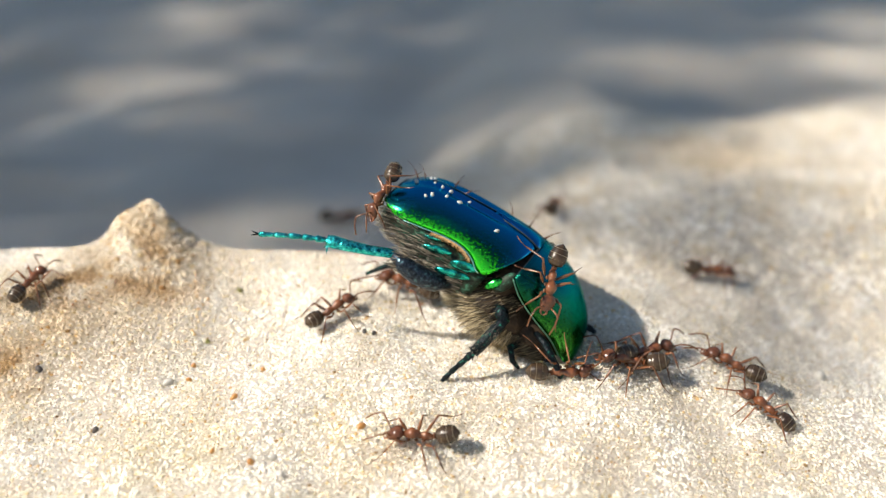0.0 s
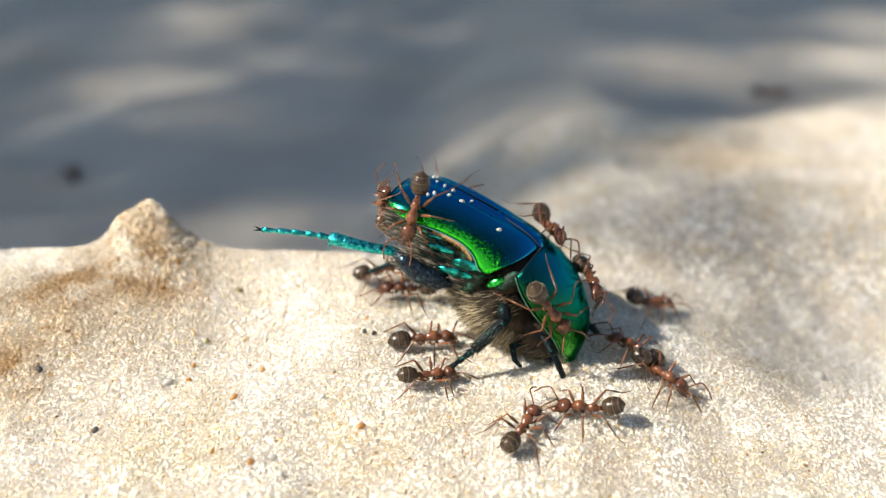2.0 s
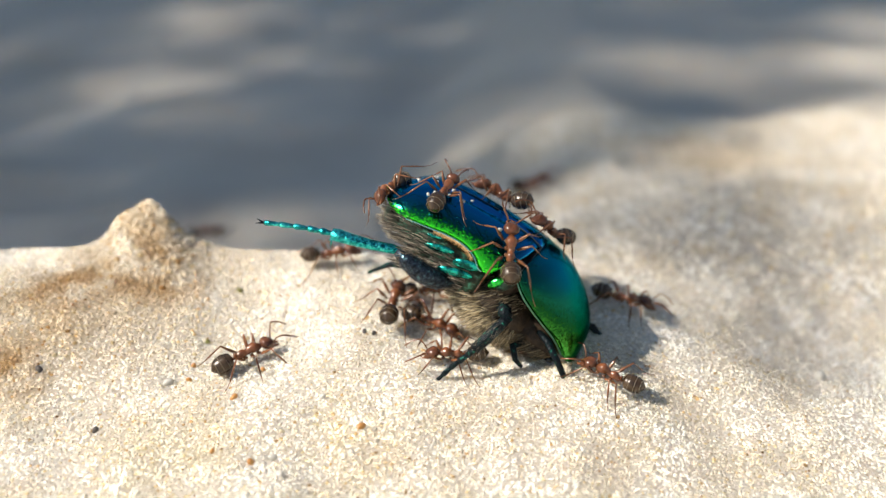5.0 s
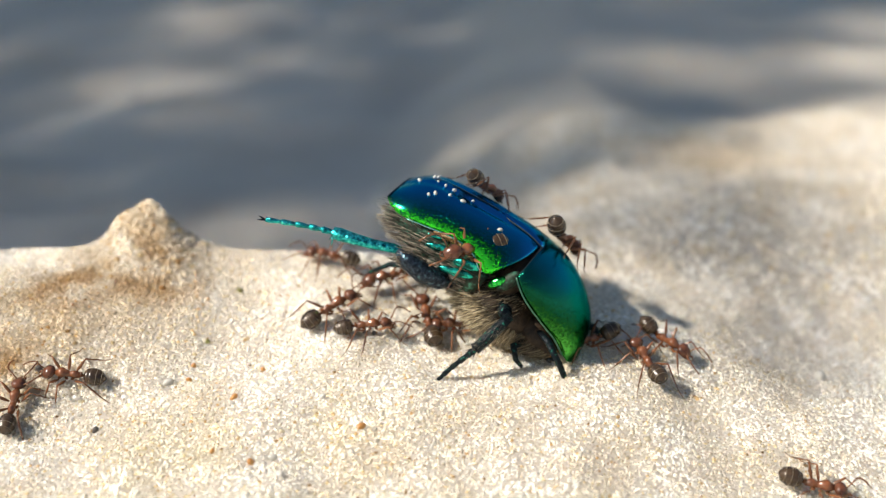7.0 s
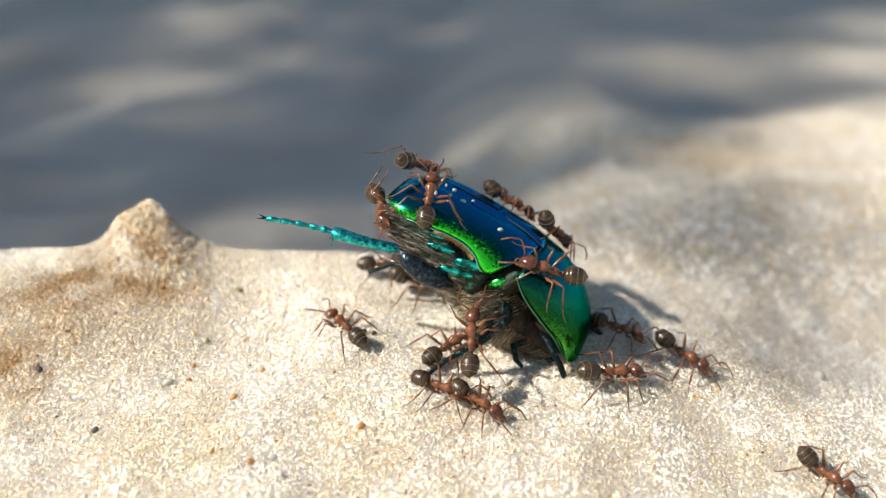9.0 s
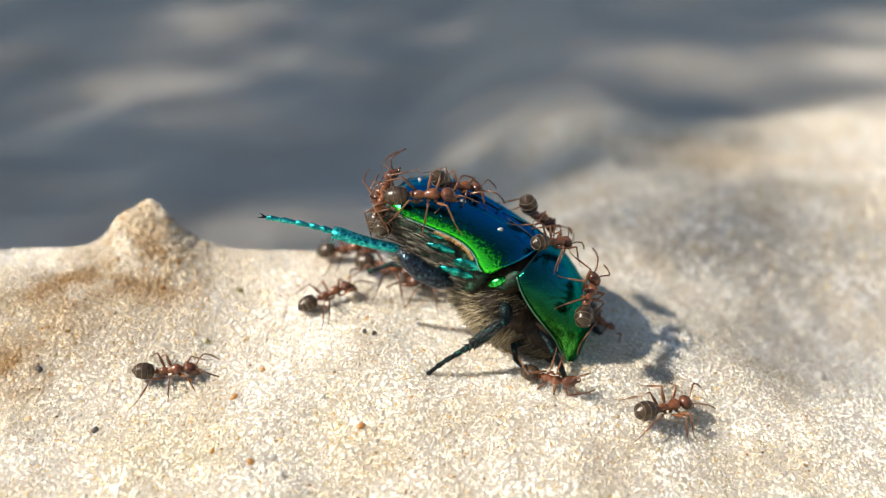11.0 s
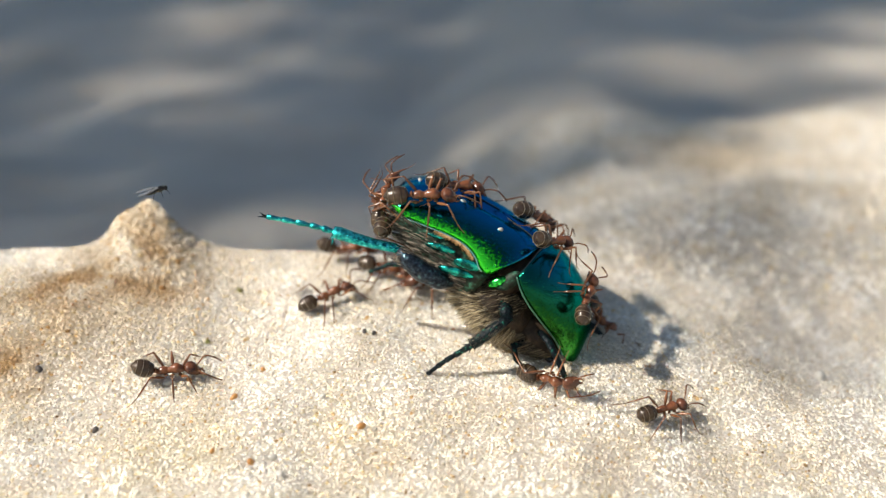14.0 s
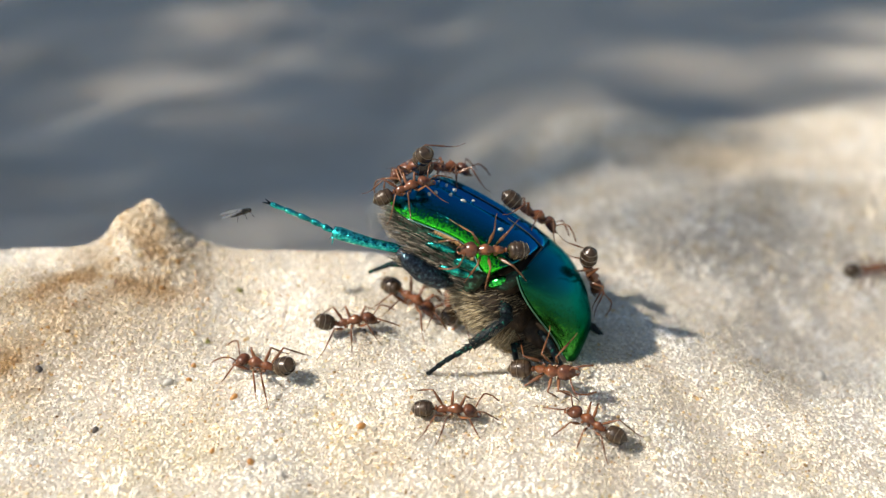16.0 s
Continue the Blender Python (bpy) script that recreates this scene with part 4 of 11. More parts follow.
def motions():
    walk(beetle, [(0.0, beetle_pose(-0.22, 0, -0.1)), (1.0, beetle_pose(-0.1, 0, -0.02)), (4.2, beetle_pose(-0.05, 0, 0)), (7.0, beetle_pose()), (12.0, beetle_pose(0.02, 0, 0.02)), (16.0, beetle_pose(0.03, 0, 0.02))])
    # the added shrub tilts so that its shade drifts over the sand
    base = Vector((-1.18, 0.09, -0.016))
    lean = lambda deg: Matrix.Translation(base) @ Matrix.Rotation(radians(deg), 4, "Y") @ Matrix.Translation(-base)
    walk(shrub, [(0.0, lean(-0.16)), (8.0, lean(0.0)), (16.0, lean(0.16))])
    near = Vector((0, -0.94, 0.342))
    hind = next(p for p in beetle.children if p.name.startswith("hind_leg") and p.children)
    foot = next(p for p in hind.children if p.name.startswith("tarsus"))
    swing = lambda part, deg: Matrix.LocRotScale(part.location.copy(), Quaternion(near, radians(deg)), None)
    walk(foot, [(t, swing(foot, a)) for t, a in ((0.0, 2.2), (3.5, 1.4), (7.0, 0.0), (12.5, -1.5), (14.3, -1.8), (14.9, -12.5), (16.0, -13.0))])
    walk(hind, [(t, swing(hind, a)) for t, a in ((0.0, 3.2), (2.0, 2.4), (4.0, 1.2), (7.0, 0.0), (16.0, -0.2))])
    mid = next(p for p in beetle.children if p.name.startswith("middle_leg"))
    walk(mid, [(t, swing(mid, a)) for t, a in ((0.0, 3.0), (1.2, 0.0), (7.6, 0.0), (8.1, -6.5), (16.0, -6.8))])
    for i, one in enumerate(ants):
        for k, leg in enumerate(p for p in one.children if p.name.startswith("leg")):
            side = 1 if k % 2 else -1
            turn = lambda n: 13 * side * math.sin(n * 2.1 + i) + 4 * math.sin(n * 1.3 + k)
            walk(leg, [(0.25 * n, Matrix.LocRotScale(leg.location.copy(), Euler((0, 0, radians(turn(n)))), None)) for n in range(65)])
    walk(ants[0], crawl([
        (0, -7.84, 1.38, -5.91, 0.926, 0.131, -0.101, 0.338),
        (0.25, -5.14, 0.63, -6.10, 0.921, 0.151, -0.017, 0.359),
        (0.5, -2.44, -0.12, -7.01, 0.905, 0.177, 0.077, 0.378),
        (0.75, -3.76, -0.93, -6.80, 0.912, 0.188, 0.045, 0.362),
        (1, -5.08, -1.75, -6.88, 0.922, 0.177, 0.002, 0.346),
        (1.25, -6.68, -1.73, -6.75, 0.857, 0.145, -0.073, 0.490),
        (1.5, -8.27, -1.71, -6.80, 0.770, 0.063, -0.133, 0.621),
        (1.75, -4.59, -3.04, -7.34, 0.902, 0.150, -0.019, 0.405),
        (2, -0.92, -4.37, -8.30, 0.971, 0.163, 0.073, 0.157),
        (2.25, -3.92, -4.67, -7.97, 0.894, 0.221, -0.072, 0.384),
        (2.5, -6.92, -4.97, -8.15, 0.766, 0.174, -0.138, 0.603),
        (2.75, -4.40, -1.67, -6.97, 0.433, 0.144, -0.112, 0.883),
        (3, -1.88, 1.62, -6.46, 0.034, 0.090, -0.192, 0.977),
        (3.17, -5.19, 8.00, -3.83, 0.121, 0.070, -0.040, 0.989),
        (3.335, -8.39, 14.19, -7.69, 0.182, -0.061, 0.324, 0.926),
        (3.5, -11.60, 20.38, -12.48, 0.275, -0.087, 0.321, 0.902),
        (3.67, -11.21, 10.41, -4.48, 0.378, -0.098, 0.270, 0.880),
        (3.835, -10.83, 0.73, -6.69, 0.520, 0.019, -0.210, 0.827),
        (4, -10.45, -8.95, -10.02, 0.615, 0.177, -0.130, 0.757),
        (4.17, -15.48, -7.32, -9.38, 0.427, 0.053, -0.180, 0.884),
        (4.335, -20.36, -5.73, -8.92, 0.194, 0.032, -0.191, 0.962),
        (4.5, -25.24, -4.15, -8.12, 0.043, 0.012, 0.286, -0.957),
        (4.67, -32.64, -1.36, -5.22, 0.210, -0.011, 0.298, -0.931),
        (4.835, -39.82, 1.35, -3.84, 0.324, 0.097, 0.055, -0.940),
        (5, -47.00, 4.06, -4.59, 0.463, 0.118, 0.069, -0.876),
        (5.5, -47.00, 4.06, -4.59, 0.463, 0.118, 0.069, -0.876),
        (6, -47.00, 4.06, -4.59, 0.463, 0.118, 0.069, -0.876),
        (6.5, -47.00, 4.06, -4.59, 0.463, 0.118, 0.069, -0.876),
        (7, -47.00, 4.06, -4.59, 0.463, 0.118, 0.069, -0.876),
        (7.5, -47.00, 4.06, -4.59, 0.463, 0.118, 0.069, -0.876),
        (8, -47.00, 4.06, -4.59, 0.463, 0.118, 0.069, -0.876),
        (8.5, -47.00, 4.06, -4.59, 0.463, 0.118, 0.069, -0.876),
        (9, -47.00, 4.06, -4.59, 0.463, 0.118, 0.069, -0.876),
        (9.5, -47.00, 4.06, -4.59, 0.463, 0.118, 0.069, -0.876),
        (10, -47.00, 4.06, -4.59, 0.463, 0.118, 0.069, -0.876),
        (10.5, -47.00, 4.06, -4.59, 0.463, 0.118, 0.069, -0.876),
        (11, -47.00, 4.06, -4.59, 0.463, 0.118, 0.069, -0.876),
        (11.5, -47.00, 4.06, -4.59, 0.463, 0.118, 0.069, -0.876),
        (12, -47.00, 4.06, -4.59, 0.463, 0.118, 0.069, -0.876),
        (12.5, -47.00, 4.06, -4.59, 0.463, 0.118, 0.069, -0.876),
        (13, -47.00, 4.06, -4.59, 0.463, 0.118, 0.069, -0.876),
        (13.5, -47.00, 4.06, -4.59, 0.463, 0.118, 0.069, -0.876),
        (14, -47.00, 4.06, -4.59, 0.463, 0.118, 0.069, -0.876),
        (14.5, -47.00, 4.06, -4.59, 0.463, 0.118, 0.069, -0.876),
        (15, -47.00, 4.06, -4.59, 0.463, 0.118, 0.069, -0.876),
        (15.5, -47.00, 4.06, -4.59, 0.463, 0.118, 0.069, -0.876),
        (16, -47.00, 4.06, -4.59, 0.463, 0.118, 0.069, -0.876)]))
    walk(ants[1], crawl([
        (0, -2.98, 4.49, -5.22, 0.167, 0.059, -0.171, 0.969),
        (0.25, -1.77, 3.55, -5.70, 0.513, 0.149, -0.131, 0.835),
        (0.5, -0.56, 2.61, -6.20, 0.792, 0.173, -0.083, 0.579),
        (0.75, 0.10, 0.32, -7.30, 0.820, 0.143, -0.087, 0.548),
        (1, 0.77, -1.97, -7.73, 0.842, 0.124, -0.025, 0.525),
        (1.25, -0.22, -0.96, -7.53, 0.902, 0.081, -0.000, 0.424),
        (1.5, -1.21, 0.05, -7.24, 0.935, 0.161, 0.031, 0.315),
        (1.75, -1.21, -0.40, -7.34, 0.967, 0.128, 0.054, 0.216),
        (2, -1.22, -0.85, -7.41, 0.987, 0.100, 0.061, 0.111),
        (2.25, -5.40, -1.47, -6.73, 0.981, 0.166, 0.034, 0.097),
        (2.5, -9.57, -2.09, -7.20, 0.984, 0.116, -0.117, 0.060),
        (2.75, -7.67, -1.92, -6.82, 0.988, 0.152, -0.028, -0.001),
        (3, -5.76, -1.75, -6.79, 0.984, 0.161, 0.052, -0.064),
        (3.25, -6.27, 1.06, -5.92, 0.983, 0.153, -0.019, 0.102),
        (3.5, -6.78, 3.87, -5.08, 0.952, 0.130, -0.070, 0.268),
        (3.75, -6.68, 3.36, -5.22, 0.931, 0.128, -0.069, 0.335),
        (4, -6.59, 2.85, -5.37, 0.905, 0.127, -0.069, 0.399),
        (4.25, -6.17, 0.55, -6.10, 0.974, 0.148, -0.030, 0.170),
        (4.5, -5.76, -1.75, -6.79, 0.984, 0.161, 0.052, -0.064),
        (4.75, -9.76, -1.96, -7.21, 0.981, 0.107, -0.124, 0.099),
        (5, -13.76, -2.16, -7.82, 0.952, 0.104, -0.050, 0.283),
        (5.25, -11.67, -2.12, -7.61, 0.978, 0.085, -0.085, 0.171),
        (5.5, -9.57, -2.09, -7.20, 0.984, 0.116, -0.117, 0.060),
        (5.67, -9.09, 0.88, -6.28, 0.982, 0.166, -0.087, 0.037),
        (5.835, -8.61, 3.76, -5.37, 0.989, 0.141, -0.042, 0.011),
        (6, -8.14, 6.64, -4.18, 0.985, 0.172, -0.015, -0.014),
        (6.17, -8.25, 3.16, -5.47, 0.991, 0.117, -0.055, 0.043),
        (6.335, -8.36, -0.22, -6.51, 0.984, 0.117, -0.089, 0.099),
        (6.5, -8.46, -3.59, -7.50, 0.966, 0.190, -0.057, 0.166),
        (6.75, -8.16, -1.03, -6.64, 0.965, 0.098, -0.092, 0.227),
        (7, -7.85, 1.54, -5.85, 0.941, 0.134, -0.094, 0.297),
        (7.25, -6.76, 2.73, -5.41, 0.935, 0.129, -0.063, 0.323),
        (7.5, -5.66, 3.91, -5.10, 0.924, 0.152, -0.004, 0.352),
        (7.75, -4.72, 3.17, -5.44, 0.849, 0.135, -0.004, 0.510),
        (8, -3.78, 2.43, -5.73, 0.745, 0.156, -0.017, 0.649),
        (8.25, -3.68, 2.04, -5.87, 0.782, 0.171, -0.007, 0.600),
        (8.5, -3.58, 1.65, -6.03, 0.816, 0.185, 0.005, 0.548),
        (8.67, -2.39, 2.34, -2.42, 0.611, 0.654, -0.394, 0.210),
        (8.835, -2.00, -0.21, 0.41, 0.747, 0.218, -0.070, 0.625),
        (9, -1.06, -0.96, 3.78, 0.708, 0.233, -0.107, 0.658),
        (9.25, -0.53, -0.55, 3.86, 0.755, 0.222, -0.023, 0.617),
        (9.5, -0.01, -0.11, 3.86, 0.800, 0.193, 0.038, 0.567),
        (9.75, -0.51, -0.99, 2.48, 0.839, 0.477, -0.085, 0.247),
        (10, -0.64, -2.06, 1.49, 0.711, 0.666, -0.192, -0.122),
        (10.25, -1.09, 0.10, 3.31, 0.845, 0.370, -0.279, -0.265),
        (10.5, -1.87, 2.51, 4.29, 0.867, 0.025, -0.329, -0.373),
        (10.75, -1.64, 0.77, 3.88, 0.931, 0.035, 0.298, -0.205),
        (11, -1.22, -1.03, 3.77, 0.957, 0.281, 0.050, 0.043),
        (11.25, -0.96, -1.08, 3.71, 0.869, 0.224, 0.182, -0.402),
        (11.5, -0.69, -1.12, 3.64, 0.585, 0.114, 0.265, -0.758),
        (11.75, 0.62, -1.37, 3.24, 0.682, 0.083, 0.244, -0.684),
        (12, 1.90, -1.58, 2.74, 0.763, 0.064, 0.239, -0.597),
        (12.25, 0.14, 0.31, 3.96, 0.834, 0.069, 0.197, -0.510),
        (12.5, -1.87, 2.51, 4.29, 0.866, 0.026, -0.331, -0.373),
        (12.75, -0.89, 0.27, 3.25, 0.693, -0.114, 0.221, -0.676),
        (13, 0.40, -2.06, 2.79, 0.331, 0.118, 0.385, -0.853),
        (13.25, 1.87, -1.39, 2.84, 0.682, 0.006, 0.235, -0.693),
        (13.5, 3.23, -0.60, 2.56, 0.873, 0.059, 0.235, -0.423),
        (13.75, 1.05, -0.86, 3.31, 0.958, 0.118, 0.187, -0.184),
        (14, -1.22, -1.03, 3.77, 0.957, 0.281, 0.050, 0.043),
        (14.25, -0.49, -1.22, 3.54, 0.901, 0.276, -0.033, 0.333),
        (14.5, 0.25, -1.40, 3.32, 0.755, 0.246, -0.064, 0.604),
        (14.75, 0.27, -1.65, 3.16, 0.701, 0.275, -0.151, 0.641),
        (15, 0.30, -1.88, 2.98, 0.644, 0.276, -0.220, 0.678),
        (15.25, 1.19, -1.11, 3.18, 0.856, 0.227, 0.055, 0.460),
        (15.5, 2.01, -0.25, 3.15, 0.961, 0.203, 0.136, 0.128),
        (15.75, 1.17, 2.02, 3.77, 0.962, 0.133, 0.143, 0.193),
        (16, 0.03, 4.47, 3.57, 0.953, -0.057, 0.124, 0.271)]))
    walk(ants[2], crawl([
        (0, -1.67, -9.43, -10.19, 0.035, 0.021, -0.198, 0.979),
        (0.25, -2.78, -8.84, -9.94, 0.089, 0.005, -0.215, 0.972),
        (0.5, -3.89, -8.24, -9.70, 0.139, 0.012, -0.210, 0.968),
        (0.67, -4.27, -6.33, -8.97, 0.218, 0.048, 0.223, -0.949),
        (0.835, -2.55, -2.94, -0.34, 0.595, -0.195, 0.115, -0.771),
        (1, -5.00, -2.62, 1.34, 0.843, -0.245, 0.035, -0.477),
        (1.25, -5.18, -2.80, 1.08, 0.503, -0.231, -0.087, -0.828),
        (1.5, -5.19, -2.60, 1.41, 0.034, -0.158, -0.187, -0.969),
        (1.75, -3.71, -2.43, 1.56, 0.295, 0.116, 0.108, -0.942),
        (2, -1.85, -1.55, 3.24, 0.488, 0.363, 0.377, -0.699),
        (2.25, -2.14, -1.72, 2.68, 0.233, 0.845, 0.356, -0.324),
        (2.5, -3.07, -2.93, 0.98, 0.627, 0.376, 0.489, -0.476),
        (2.75, -1.12, -1.04, 2.80, 0.902, 0.198, 0.253, -0.289),
        (3, 0.36, 1.55, 3.54, 0.977, 0.077, 0.199, -0.018),
        (3.25, 0.59, 3.07, 3.80, 0.927, -0.234, 0.205, -0.211),
        (3.5, 0.45, 4.32, 3.44, 0.861, -0.219, 0.112, -0.445),
        (3.75, 0.84, 4.27, 3.61, 0.859, -0.141, 0.154, -0.468),
        (4, 1.00, 4.16, 3.24, 0.848, -0.261, 0.107, -0.450),
        (4.25, 0.97, 5.52, 3.04, 0.833, 0.375, 0.049, -0.405),
        (4.5, 0.79, 6.73, 2.53, 0.476, 0.857, -0.029, -0.194),
        (4.67, 3.73, 15.85, -7.39, 0.698, 0.654, -0.135, -0.257),
        (4.835, 6.59, 24.71, -9.19, 0.871, 0.023, -0.330, -0.364),
        (5, 9.45, 33.56, -7.34, 0.904, 0.087, -0.293, -0.300),
        (5.17, 3.18, 29.11, -12.79, 0.912, 0.065, -0.353, -0.200),
        (5.335, -2.91, 24.79, -15.17, 0.969, -0.187, -0.099, -0.128),
        (5.5, -9.00, 20.47, -12.70, 0.956, -0.290, 0.029, -0.039),
        (6, -9.00, 20.47, -12.70, 0.956, -0.290, 0.029, -0.039),
        (6.17, -7.45, 15.47, -8.72, 0.847, -0.323, 0.137, 0.399),
        (6.335, -5.94, 10.61, -4.56, 0.474, -0.134, 0.286, 0.822),
        (6.5, -4.44, 5.76, -4.59, 0.068, 0.049, -0.182, 0.980),
        (6.75, -4.37, 5.37, -4.77, 0.076, -0.027, 0.195, -0.978),
        (7, -4.30, 4.98, -4.95, 0.218, -0.004, 0.194, -0.956),
        (7.17, -3.47, 2.98, -2.21, 0.231, -0.101, -0.173, 0.952),
        (7.335, -2.53, 4.04, 1.11, 0.621, -0.182, -0.117, 0.753),
        (7.5, -1.73, 3.60, 4.07, 0.886, -0.227, -0.038, 0.402),
        (7.75, -0.83, 1.77, 4.27, 0.864, 0.009, 0.074, 0.498),
        (8, -0.01, -0.09, 3.86, 0.800, 0.193, 0.038, 0.567),
        (8.17, 1.53, -1.53, 2.87, 0.952, 0.223, 0.109, 0.180),
        (8.335, 2.83, -3.07, 1.34, 0.831, 0.411, 0.236, -0.290),
        (8.5, 4.08, -3.72, -0.47, 0.621, 0.337, 0.366, -0.606),
        (8.75, 5.37, -3.74, -0.41, 0.302, 0.157, 0.452, -0.825),
        (9, 6.66, -3.44, -0.55, 0.015, -0.222, 0.314, -0.923),
        (9.25, 6.67, -1.00, -0.16, 0.158, -0.517, 0.334, -0.772),
        (9.5, 7.06, 1.29, 0.33, 0.265, -0.366, 0.016, -0.892),
        (9.67, 7.36, 1.74, 0.26, 0.237, 0.350, 0.113, 0.899),
        (9.835, 7.16, 2.14, -0.29, 0.626, 0.262, 0.329, 0.657),
        (10, 7.45, 2.59, -0.39, 0.881, 0.015, 0.366, 0.298),
        (10.25, 6.16, 3.36, 0.82, 0.937, -0.116, 0.299, 0.140),
        (10.5, 4.46, 3.90, 1.42, 0.951, -0.157, 0.259, -0.058),
        (10.75, 5.63, 3.51, 1.13, 0.933, -0.100, 0.312, 0.146),
        (11, 6.46, 2.95, 0.38, 0.883, -0.018, 0.323, 0.341),
        (11.17, 5.38, 1.76, -2.00, 0.896, 0.024, 0.335, 0.290),
        (11.335, 4.85, 0.28, -4.82, 0.965, 0.094, 0.077, 0.233),
        (11.5, 2.64, -0.70, -7.42, 0.973, 0.146, -0.048, 0.171),
        (11.67, 5.79, -0.10, -7.14, 0.981, 0.139, -0.014, 0.132),
        (11.835, 8.85, 0.41, -7.21, 0.862, -0.503, 0.052, 0.038),
        (12, 11.92, 1.07, -7.04, 0.990, 0.119, 0.060, 0.056),
        (12.17, 10.63, -0.46, -4.82, 0.711, 0.262, 0.603, 0.250),
        (12.335, 9.26, -2.25, -2.41, 0.826, 0.358, 0.391, 0.193),
        (12.5, 6.99, -3.34, -0.66, 0.896, 0.369, 0.200, 0.142),
        (12.67, 9.71, -1.66, -2.74, 0.819, 0.307, 0.458, 0.161),
        (12.835, 10.67, 0.18, -5.11, 0.735, -0.028, 0.678, -0.001),
        (13, 14.10, 1.98, -7.17, 0.988, 0.089, 0.090, -0.087),
        (13.25, 13.45, 2.53, -6.97, 0.994, 0.075, 0.082, -0.009),
        (13.5, 12.80, 3.08, -6.80, 0.993, 0.066, 0.066, 0.069),
        (13.75, 12.13, 2.34, -6.80, 0.993, 0.075, 0.066, -0.055),
        (14, 11.46, 1.59, -7.49, 0.910, -0.163, 0.369, -0.093),
        (14.25, 12.02, 0.70, -7.15, 0.924, 0.088, 0.112, -0.354),
        (14.5, 12.57, -0.18, -7.47, 0.860, 0.065, 0.132, -0.489),
        (14.67, 11.76, -0.15, -7.34, 0.988, 0.126, 0.079, -0.040),
        (14.835, 10.68, -0.10, -5.17, 0.738, 0.494, 0.288, 0.358),
        (15, 10.20, -0.07, -4.04, 0.384, 0.545, 0.264, 0.697),
        (15.25, 10.43, 0.01, -3.73, 0.512, 0.483, 0.365, 0.610),
        (15.5, 10.08, 0.12, -3.58, 0.625, 0.398, 0.446, 0.502),
        (15.75, 10.23, 0.50, -3.07, 0.731, 0.251, 0.514, 0.374),
        (16, 9.76, 0.88, -2.78, 0.807, 0.102, 0.540, 0.218)]))
